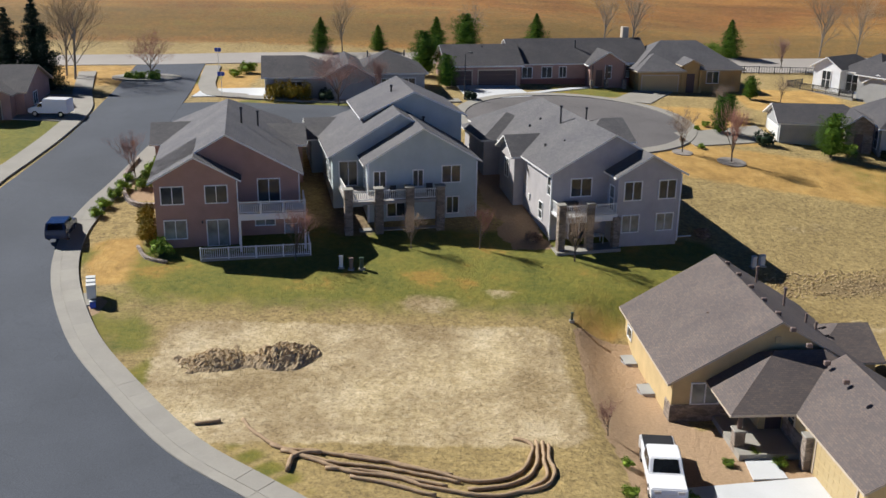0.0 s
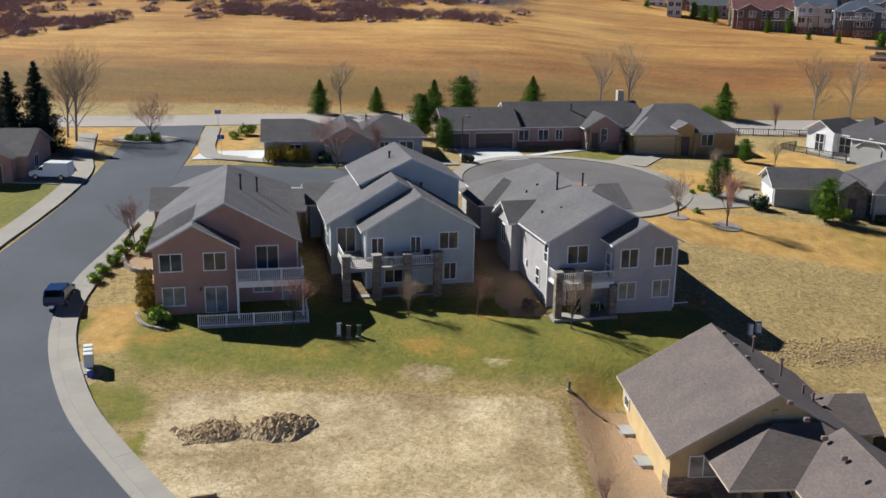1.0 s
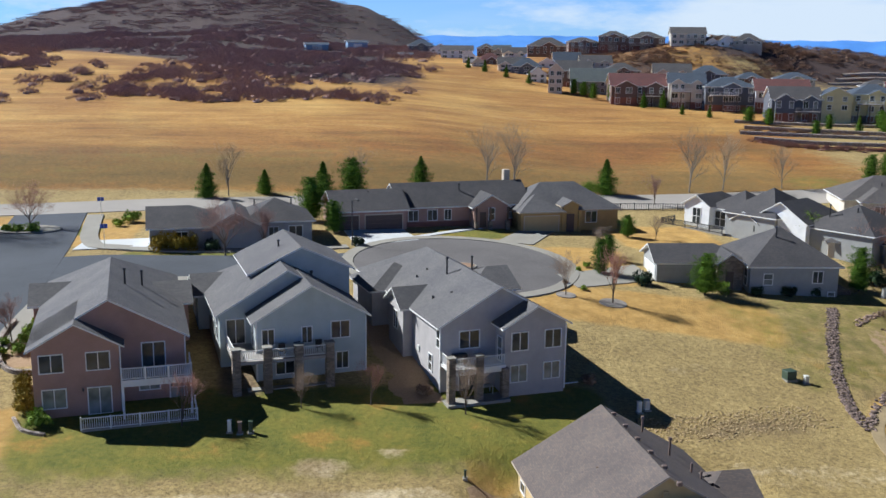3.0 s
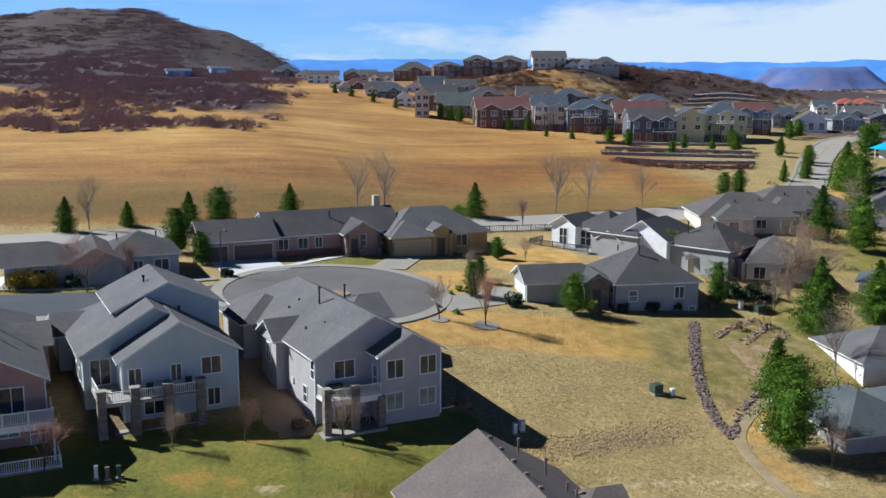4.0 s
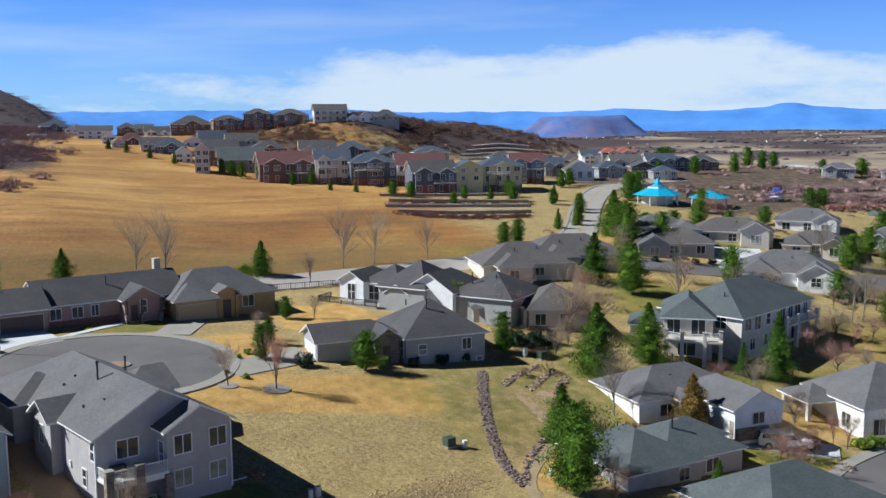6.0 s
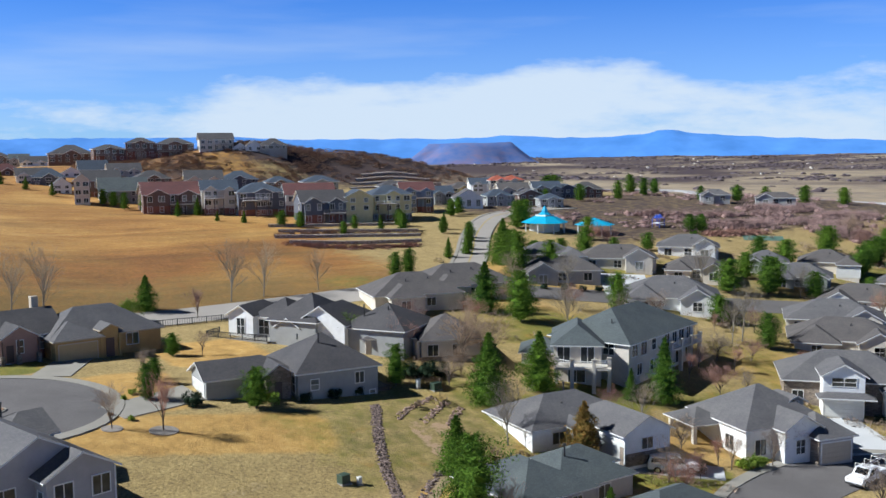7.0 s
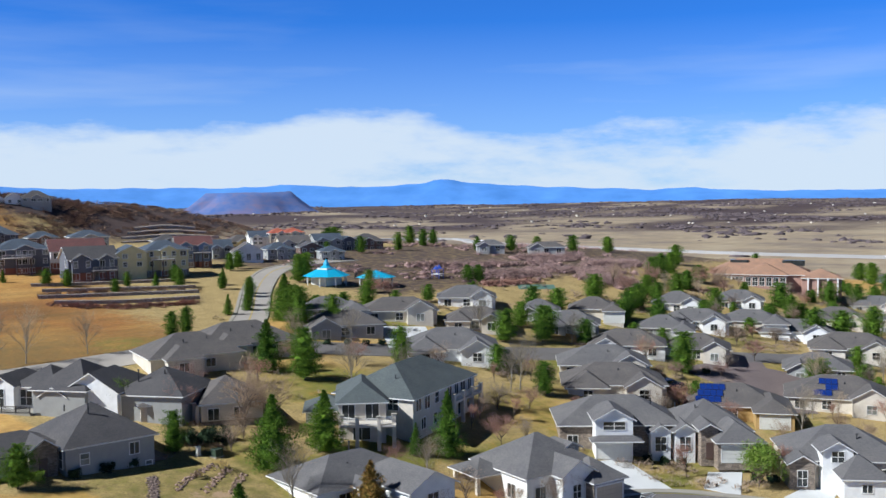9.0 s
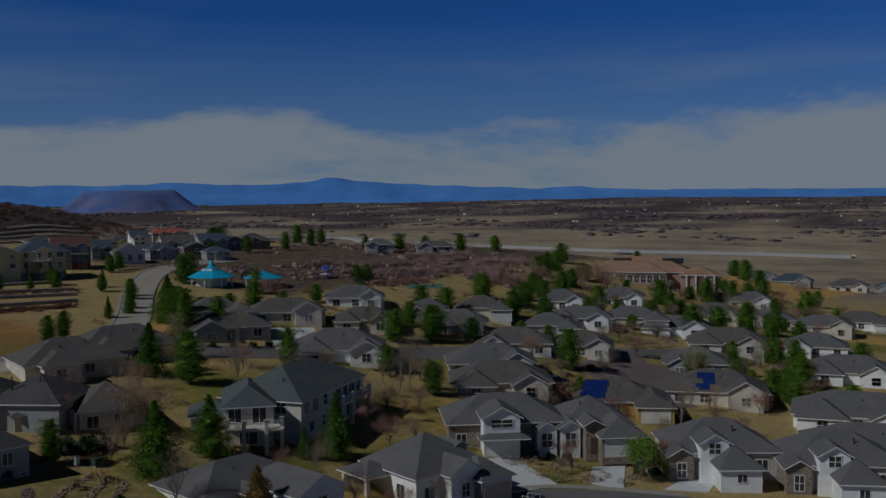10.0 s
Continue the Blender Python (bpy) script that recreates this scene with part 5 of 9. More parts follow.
def deck_house():
    h = home("cream two-level house with grey-green hip roof and pillared upper deck", 90.0, 95.6, 1.0, 19)
    shell(h, [(0, 20.0, 0, 12, -1.5, 5.1, "x", (1, 1), 0.55)], STUCCO_CREAM, ROOF_GREEN)
    for x, z, w, hh, k in ((1.6, 4.0, 1.5, 1.7, "pair"), (4.2, 3.9, 1.6, 1.9, "pair"), (7.2, 4.0, 1.2, 1.6, "sash"), (3.0, 1.2, 1.3, 1.5, "pair"), (6.6, 1.2, 1.0, 1.4, "sash"),
                           (11.2, 3.85, 1.6, 2.0, "door"), (13.6, 3.9, 1.3, 1.7, "pair"), (15.8, 3.85, 1.7, 2.0, "door"), (18.2, 3.9, 1.3, 1.7, "pair"), (12.0, 1.2, 1.6, 1.6, "pair"), (15.0, 1.1, 1.8, 2.0, "door"), (18.0, 1.2, 1.5, 1.6, "pair")):
        add_window(h, "s", x, 0, z, w, hh, k)
    add_window(h, "w", 3.0, 0, 4.2, 1.6, 1.8, "grid")
    part("deck", boxed(9.8, 19.6, -1.5, 0, 2.5, 2.8), STUCCO_CREAM, h)
    for x in (10.0, 13.1, 16.2, 19.4):
        pillar(h, x, -1.3, -1.4, 3.85, STUCCO_CREAM, 0.25, CONCRETE)
    for a, b in ((10.0, 13.1), (13.1, 16.2), (16.2, 19.4)):
        rail_run(h, (a, -1.3), (b, -1.3), 2.8, TRIM, False, 0.9, 0.25)
    vents(h, [(3 + 2.6 * k, 4.2 + 0.3 * (k % 2), 7.3, 0.25) for k in range(5)])

    def corner():
        shell(h, [(0, 6.2, 0, 12, -1.5, 5.15, "y", (1, 1), 0.62), (-4.5, 1.5, 5.5, 12, -1.5, 2.9, "x", (1, 1), 0.45)], STUCCO_CREAM, ROOF_GREEN)
        for x, z, w, hh, k in ((1.3, 3.75, 1.6, 2.0, "pair"), (4.4, 3.75, 1.7, 2.1, "door"), (3.0, 1.1, 2.2, 2.0, "door")):
            add_window(h, "s", x, 0, z, w, hh, k)
        add_window(h, "e", 2.0, 6.2, 3.9, 1.4, 1.7, "pair")
        add_window(h, "w", 8.5, -4.5, 1.4, 1.2, 1.4, "pair")
        part("deck", boxed(0.2, 7.4, -2.8, 0, 2.3, 2.55), STUCCO_CREAM, h)
        for p in ((0.4, -1.2), (2.4, -2.6), (5.2, -2.6), (7.2, -1.2)):
            pillar(h, *p, -1.6, 3.6, STUCCO_CREAM, 0.25, CONCRETE)
        for a, b in (((0.4, -1.2), (2.4, -2.6)), ((2.4, -2.6), (5.2, -2.6)), ((5.2, -2.6), (7.2, -1.2))):
            rail_run(h, a, b, 2.55, TRIM, False, 0.9, 0.25)

    swung(h, pose(-5.96, 7.87, 0, 0, 0, -59), corner)
    FOOTPRINTS.append((pose(81.8, 101.1, 0, 0, 0, -40).inverted(), -4.5, 7.4, -3.0, 12))


# ---- the gabled houses by the curved street ----
def white_side_house():
    h = home("white-walled ranch house with grey hip roof and stone-edged garage", 65.6, 84.8, -1.9, -4)
    shell(h, [(0, 14, 0, 9.6, -1, 3.0, "x", (1, 1), 0.48), (7.4, 13.8, -6.6, 4, -1, 3.0, "y", (0, 1), 0.52)], WHITE_WALL, ROOF_GREY)
    add_window(h, "s", 3.6, 0, 1.6, 1.8, 1.3, "pair")
    part("entry_gable", wall_mesh(4.6, 6.9, -1.2, 2, -1, 3.0, "y", (0, 1), 0.5), STUCCO_WARM, h)
    part("entry_roof", roof_mesh(4.6, 6.9, -1.2, 3, 3.0, "y", (0, 1), 0.5), [ROOF_GREY, TRIM], h)
    add_garage_door(h, "w", -4.4, 7.4, -0.2, 4.6, 2.3, UTIL_WHITE)
    part("stone_base", boxed(7.3, 7.42, -6.6, -6.0, -0.6, 1.6), STONE, h)
    part("stone_base", boxed(7.4, 13.8, -6.68, -6.6, -0.6, 0.8), STONE, h)
    add_window(h, "s", 10.6, -6.6, 1.7, 1.5, 1.2, "pair")
    vents(h, [(8.0, 5.4, 5.2, 1.0), (6.0, 3.0, 4.4, 0.3), (4.0, 3.4, 4.4, 0.2)])


def dark_roof_house():
    h = home("grey house with dark hip roof, pipes and small windows", 54.0, 71.2, -3.6, 3)
    shell(h, [(0, 9, 0, 10.5, -1, 2.85, "y", (1, 1), 0.5), (5.0, 15.0, 0.6, 9, -1, 2.85, "x", (1, 1), 0.5), (10, 16.5, 4.6, 10, -1, 2.85, "x", (1, 1), 0.5)], STUCCO_WARM, ROOF_GREEN)
    add_window(h, "s", 11.0, 0.6, 1.6, 1.6, 1.3, "pair")
    add_window(h, "s", 6.8, 0, 1.6, 1.2, 1.2, "pair")
    add_window(h, "w", 5, 0, 1.6, 1.4, 1.4, "pair")
    vents(h, [(8.8, 4.0, 4.4, 1.5), (3.0, 6.8, 4.2, 0.3), (5.2, 8.0, 4.4, 0.3), (6.0, 7.6, 4.4, 0.3)])
    h = home("white-columned house with grey shingle roof behind a pine", 57.6, 56.8, -4.4, 4)
    shell(h, [(0, 14, 0, 10.8, -1, 3.0, "x", (1, 1), 0.5)], WHITE_WALL, ROOF_GREEN)
    add_window(h, "w", 6.0, 0, 1.6, 1.6, 1.6, "pair")
    add_window(h, "n", 4.0, 10.8, 1.6, 1.6, 1.4, "pair")


def stone_corner_house():
    h = home("cream and stone house with steep grey hip roof and covered patio", 89.0, 75.2, -4.3, -12)
    shell(h, [(0, 11.5, 0, 11, -1, 4.0, "x", (1, 1), 0.62), (3.8, 8.6, -2.0, 5, -1, 4.0, "y", (0, 1), 0.62), (7.5, 12.3, -3.4, 4, -1, 3.0, "x", (1, 1), 0.5, STUCCO_WARM)], WHITE_WALL, ROOF_GREY)
    add_window(h, "s", 2.0, 0, 1.6, 1.5, 1.8, "pair")
    add_window(h, "s", 6.0, -2.0, 1.8, 1.2, 1.6, "grid")
    add_window(h, "w", 3.0, 0, 1.7, 1.5, 1.7, "pair")
    part("stone_base", boxed(7.4, 7.52, -3.4, -2.0, -0.6, 3.0), STONE, h)
    add_garage_door(h, "s", 9.9, -3.4, 0, 4.2, 2.3, TRIM_TAN)
    part("patio_roof", roof_mesh(-3.2, 1.2, 5.5, 11, 3.4, "x", (1, 1), 0.45), [ROOF_GREY, TRIM], h)
    for p in ((-3.0, 5.8), (-3.0, 10.6)):
        pillar(h, *p, -0.8, 3.3, STUCCO_CREAM, 0.25)
    part("dormer", wall_mesh(8.0, 10.6, 3.0, 7, 4.5, 5.6, "y", (0, 1), 0.5), PALE_WALL, h)
    part("dormer_roof", roof_mesh(8.0, 10.6, 3.0, 7.5, 5.6, "y", (0, 1), 0.5), [ROOF_GREY, TRIM], h)
    add_window(h, "s", 9.3, 3.0, 5.1, 1.0, 0.9, "sash")


def twin_garage_house():
    h = home("white-trimmed stone house with arched gables, two garages and grey roof", 110.6, 87.0, -4.0, -46)
    shell(h, [(0, 17, 1.0, 12, -1, 4.2, "x", (1, 1), 0.55), (4.6, 9.8, -2.2, 6, -1, 5.6, "y", (0, 1), 0.55, WHITE_WALL), (12.6, 15.4, -0.6, 5, -1, 3.4, "y", (0, 1), 0.65, WHITE_WALL), (16.0, 18.8, -0.8, 5, -1, 3.6, "y", (0, 1), 0.65, WHITE_WALL),
              (16.5, 27, 0.5, 12, -1, 3.4, "x", (1, 1), 0.55), (21.0, 27.2, -4.6, 5, -1, 3.0, "y", (1, 1), 0.62), (19.2, 21.6, -2.4, 4, -1, 4.2, "y", (0, 1), 0.55)], STONE, ROOF_GREY)
    part("porch_roof", roof_mesh(4.2, 10.6, -3.4, -1.6, 2.9, "x", (1, 1), 0.45), [ROOF_GREY, TRIM], h)
    add_garage_door(h, "s", 7.2, -2.2, 0, 4.9, 2.3, UTIL_WHITE)
    add_window(h, "s", 7.2, -2.2, 4.7, 3.0, 1.1, "grid")
    add_garage_door(h, "s", 24.1, -4.6, 0, 5.2, 2.4, UTIL_WHITE)
    for x, y in ((14.0, -0.6), (17.4, -0.8)):
        add_window(h, "s", x, y, 1.7, 1.5, 2.0, "grid")
    add_window(h, "s", 1.8, 1.0, 1.9, 1.4, 1.4, "pair")
    part("door", boxed(19.9, 20.9, -2.47, -2.38, 0, 2.3), DOOR_BROWN, h)
    vents(h, [(13.5, 4.5, 6.2, 0.9), (17.2, 5, 6.0, 0.4), (20, 4.5, 5.6, 0.6)])


def dormer_house(x, y, rz, label):
    h = home(label, x, y, height(x, y) - 0.1, rz)
    shell(h, [(0, 14.5, 0.8, 12, -1, 3.8, "x", (1, 1), 0.58), (3.4, 7.2, -1.0, 5, -1, 5.4, "y", (0, 1), 0.6, WHITE_WALL), (5.0, 10.4, -5.0, 3, -1, 3.0, "x", (1, 1), 0.5, WHITE_WALL), (-0.6, 2.6, -0.6, 5, -1, 3.6, "y", (0, 1), 0.6, STONE)], STUCCO_CREAM, ROOF_GREY)
    add_window(h, "s", 5.3, -1.0, 4.6, 1.5, 1.4, "grid")
    add_garage_door(h, "w", -2.2, 5.0, 0, 4.6, 2.3, UTIL_WHITE)
    add_window(h, "s", 1.0, -0.6, 1.6, 1.2, 2.0, "grid")
    add_window(h, "s", 12.2, 0.8, 1.8, 1.5, 1.5, "pair")
    add_window(h, "s", 7.8, -5.0, 1.7, 1.2, 1.0, "pair")
    vents(h, [(9, 4, 5.6, 0.8)])
    return h


# ---- plain ranch houses further off ----
def ranch(x, y, rz, w, d, walls, roof, label, tall=2.9, kind=0, pitch=0.5):
    h = home(label, x, y, min(height(x, y), height(x + 6, y - 2)) - 0.15, rz, "ranch houses of the estate")
    wings = [(-w / 2, w / 2, 0, d, -1.5, tall, "x", (1, 1), pitch)]
    if kind in (0, 2):
        wings.append((-w / 2 + 0.6, -w / 2 + 0.42 * w, -2.6, d * 0.5, -1.5, tall, "y", (0 if kind == 0 else 1, 1), pitch + 0.08))
    if kind in (1, 2):
        wings.append((w * 0.10, w * 0.44, -2.2, d * 0.5, -1.5, tall + (0.5 if kind == 1 else 0), "y", (0, 1), pitch + 0.08))
    if kind == 3:
        wings.append((w * 0.22, w * 0.62, -4.4, d * 0.7, -1.5, tall, "y", (1, 1), pitch))
    shell(h, wings, walls, roof)
    n = max(2, int(w / 4))
    for k in range(n):
        a = -w / 2 + w * (k + 0.5) / n
        y0 = 0.0
        for q in wings[1:]:
            if q[0] - 0.8 < a < q[1] + 0.8:
                a, y0 = (q[0] + q[1]) / 2, q[2]
        if kind == 3 and k == n - 1:
            add_garage_door(h, "s", a, y0, 0.1, 4.6, 2.2, UTIL_WHITE)
        else:
            add_window(h, "s", a, y0, tall * 0.56, 1.5, 1.45, "grid" if k % 2 else "pair", glass=GLASS_BLIND if (k + kind) % 3 == 0 else GLASS)
    add_window(h, "w", d * 0.35, -w / 2, tall * 0.56, 1.3, 1.3, "pair")
    add_window(h, "w", d * 0.72, -w / 2, tall * 0.56, 1.3, 1.3, "pair")
    vents(h, [(0.8, d * 0.3, tall + d * 0.3 * pitch, 0.5), (-w * 0.2, d * 0.28, tall + d * 0.27 * pitch, 0.3)])
    return h


def tall_house(x, y, z, w, tall, rise, floors, walls, roof, kind, label):
    """A house on the ridge, its back with deck and brick base turned to the meadow."""
    rnd = random.Random(int(x * 31 + y * 17))
    turn = -0.62 * math.degrees(math.atan2(x, y)) + rnd.uniform(-5, 5)
    h = home(label, x, y, z - 0.2, turn, "houses on the ridge")
    deep, foot = max(6.5, 0.8 * w), min(-2.0, height(x, y) - z - 1.5)
    each = tall / floors
    if kind == 1:
        wings = [(-w / 2, w / 2, 0, deep, foot, tall, "y", (0, 0), min(0.9, max(0.4, 2 * rise / w)))]
    else:
        pitch = min(0.75, max(0.32, 2 * rise / deep))
        wings = [(-w / 2, w / 2, 0, deep, foot, tall, "x", (1, 1) if kind == 0 else (0, 0), pitch)]
        if kind == 0:
            wings.append((-w * 0.16, w * 0.18, -0.9, deep * 0.4, foot, tall, "y", (0, 1), pitch))
        if kind == 2:
            wings.append((-w * 0.44, -w * 0.06, -1.1, deep * 0.4, foot, tall - 0.2, "y", (0, 1), pitch))
            wings.append((w * 0.12, w * 0.42, -0.6, deep * 0.4, foot, tall - 0.2, "y", (0, 1), pitch))
    shell(h, wings, walls, roof)
    n = max(2, round(w / 2.7))
    for level in range(floors):
        for k in range(n):
            a, y0 = -w / 2 + w * (k + 0.5) / n, 0.0
            for q in wings[1:]:
                if q[0] - 0.6 < a < q[1] + 0.6:
                    a, y0 = min(max(a, q[0] + 0.6), q[1] - 0.6), q[2]
            wide = min(rnd.choice((0.9, 1.1, 1.5)), w / n * 0.7)
            add_window(h, "s", round(a, 2), y0, each * (level + 0.54), round(wide, 1), round(0.52 * each, 1), "sash" if wide < 1 else "pair", glass=GLASS_BLIND if rnd.random() < 0.35 else GLASS)
        add_window(h, "w", deep * 0.3, -w / 2, each * (level + 0.54), 1.0, round(0.5 * each, 1), "sash")
    if floors > 1 and w > 7 and tall > 4:
        front = min(q[2] for q in wings)
        x0, x1 = (-w * 0.06, w * 0.44) if rnd.random() < 0.6 else (-w * 0.44, w * 0.10)
        level = each * (floors - 1)
        part("deck", boxed(x0, x1, front - 1.9, front, level - 0.12, level + 0.06), DECK_WOOD, h)
        for q in (x0 + 0.15, (x0 + x1) / 2, x1 - 0.15):
            pillar(h, q, front - 1.75, foot, level - 0.1, DOOR_BROWN, 0.11)
        rail_run(h, (x0, front - 1.85), (x1, front - 1.85), level + 0.06, TRIM if roof is ROOF_BLUE else DECK_WOOD, True, 0.85, 0.4)
        for k, q in enumerate(wings):
            part("brick_base", boxed(q[0] - 0.04, q[1] + 0.04, q[2] - 0.05, q[2] - 0.003, foot, each * 0.85), BRICK_RED if (len(label) + k) % 3 else STONE, h, "brick base of the lower floor")
    return h


def corner_house():
    h = home("dark taupe ranch house with brown garage across the curved street", -57.5, 106.6, 5.2, 6)
    shell(h, [(-6, 11.5, 0, 10, -1.5, 3.0, "x", (0, 0), 0.42), (3.5, 10.5, -1.6, 5, -1.5, 3.0, "y", (0, 1), 0.42)], STUCCO_PINK, ROOF_DARK, TRIM_TAN)
    add_garage_door(h, "s", 7.0, -1.6, 0.0, 4.9, 2.2, DOOR_BROWN, TRIM_TAN)
    add_window(h, "e", 4.0, 11.5, 1.7, 1.4, 1.3, "pair")
    add_window(h, "s", 0.5, 0, 1.7, 1.5, 1.3, "pair")


corner_house()
long_ranch()
brown_ranch()
ochre_house()
blue_ranch()
white_gables()
stone_ranch()
deck_house()
white_side_house()
dark_roof_house()
stone_corner_house()
twin_garage_house()
dormer_house(123.0, 58.5, -52, "cream house with white dormer gable and stone entry")
dormer_house(128.0, 44.5, -58, "cream house with white gables beside its neighbour")

RANCHES = [
    (119.5, 145.0, -32, 14.5, 8.5, PALE_WALL, ROOF_BROWN, "pale grey ranch house with brown roof beside the cross street", 0), (126.5, 158.0, -32, 11, 8, PALE_WALL, ROOF_GREY, "pale grey ranch house among pines", 3),
    (138.5, 150.5, -40, 15.5, 9, STUCCO_CREAM, ROOF_BROWN, "cream ranch house with twin gables and wide drive", 1), (164.0, 155.5, -46, 13, 9, WHITE_WALL, ROOF_GREY, "white ranch house with a tall gable", 1),
    (149.0, 139.0, -50, 12.5, 8, STUCCO_CREAM, ROOF_BROWN, "cream ranch house with brown roof", 2), (127.0, 124.5, -44, 17, 12, WHITE_WALL, ROOF_GREY, "white ranch house with broad roof and dormer", 2),
    (171.0, 140.0, -50, 9, 8, PALE_WALL, ROOF_GREY, "small pale grey ranch house", 0), (168.5, 129.5, -54, 12, 9, PALE_WALL, ROOF_GREY, "pale grey ranch house with hip roof", 2),
    (187.0, 137.0, -54, 11, 9, STUCCO_CREAM, ROOF_BROWN, "cream ranch house with brown hip roof", 3), (219.0, 134.5, -58, 12, 10, WHITE_WALL, ROOF_GREY, "white ranch house with steep gable", 1),
    (207.0, 122.0, -60, 15, 9, WHITE_WALL, ROOF_GREY, "white ranch house with twin gables", 2), (224.0, 117.0, -62, 14, 9, STUCCO_CREAM, ROOF_GREY, "cream ranch house with grey roof", 3),
    (226.0, 106.5, -64, 17, 9, WHITE_WALL, ROOF_GREY, "long white ranch house", 2), (179.0, 105.5, -60, 13, 10, STUCCO_CREAM, ROOF_BROWN, "cream two-gabled house with balcony", 1),
    (166.0, 113.5, -56, 15, 10, WHITE_WALL, ROOF_BROWN, "white ranch house with brown roof", 0), (146.5, 105.0, -50, 16, 11, STUCCO_CREAM, ROOF_GREY, "cream house with steep grey roof", 1),
    (137.5, 96.5, -50, 17, 11, STUCCO_CREAM, ROOF_BROWN, "cream house with brown-grey roof", 2), (150.5, 82.0, -58, 15, 11, STUCCO_OCHRE, ROOF_BROWN, "brown-roofed house with rows of solar panels", 3),
    (171.0, 72.5, -64, 18, 12, STUCCO_CREAM, ROOF_BROWN, "cream house with arched window and brown roof", 1), (221.0, 91.0, -66, 18, 11, STUCCO_CREAM, ROOF_BROWN, "cream ranch house under a wide brown roof", 2),
    (193.5, 86.5, -64, 13, 10, PALE_WALL, ROOF_GREY, "pale grey house with hip roof", 0), (258.0, 110.0, -66, 14, 10, STUCCO_CREAM, ROOF_BROWN, "cream ranch house far down the street", 2),
    (296.0, 114.5, -68, 14, 10, WHITE_WALL, ROOF_GREY, "white ranch house near the school", 1), (277.0, 86.5, -72, 16, 10, STUCCO_CREAM, ROOF_GREY, "cream ranch house with grey gables", 1),
    (212.0, 61.0, -72, 18, 11, WHITE_WALL, ROOF_GREY, "white house with stepped gables", 2), (300.0, 83.0, -74, 15, 10, WHITE_WALL, ROOF_BROWN, "white ranch house with brown hip roof", 3),
    (239.0, 76.5, -72, 14, 10, WHITE_WALL, ROOF_GREY, "white house with balcony and grey roof", 0), (169.0, 47.5, -72, 20, 12, WHITE_WALL, ROOF_GREY, "white house with broad grey roof", 2),
    (146.0, 38.0, -66, 19, 12, STUCCO_CREAM, ROOF_GREY, "cream house with low grey roof", 0), (246.0, 132.0, -62, 13, 9, WHITE_WALL, ROOF_GREY, "white ranch house below the school", 2),
    (268.0, 98.0, -68, 13, 9, STUCCO_CREAM, ROOF_GREY, "cream ranch house between trees", 0), (190.0, 120.5, -60, 11, 9, PALE_WALL, ROOF_GREY, "grey ranch house behind pines", 3),
    (385.0, 132.0, -72, 15, 10, PALE_WALL, ROOF_BLUE, "far grey house beyond the school", 1), (410.0, 118.0, -74, 15, 10, STUCCO_CREAM, ROOF_BROWN, "far cream house beyond the school", 2),
    (430.0, 105.0, -76, 16, 10, PALE_WALL, ROOF_BLUE, "far grey house at the estate's edge", 0), (400.0, 150.0, -70, 15, 10, PALE_WALL, ROOF_GREY, "far pale house beyond the meadow", 1),
    (242.5, 218.5, -44, 9, 6, PALE_WALL, ROOF_GREY, "low grey house in the scrub", 0),
    (256.0, 206.0, -48, 12, 6, PALE_WALL, ROOF_BROWN, "long low grey house beside the wash", 0),
]
for x, y, rz, w, d, walls, roof, label, kind in RANCHES:
    ranch(x, y, rz, w, d, walls, roof, label, kind=kind)

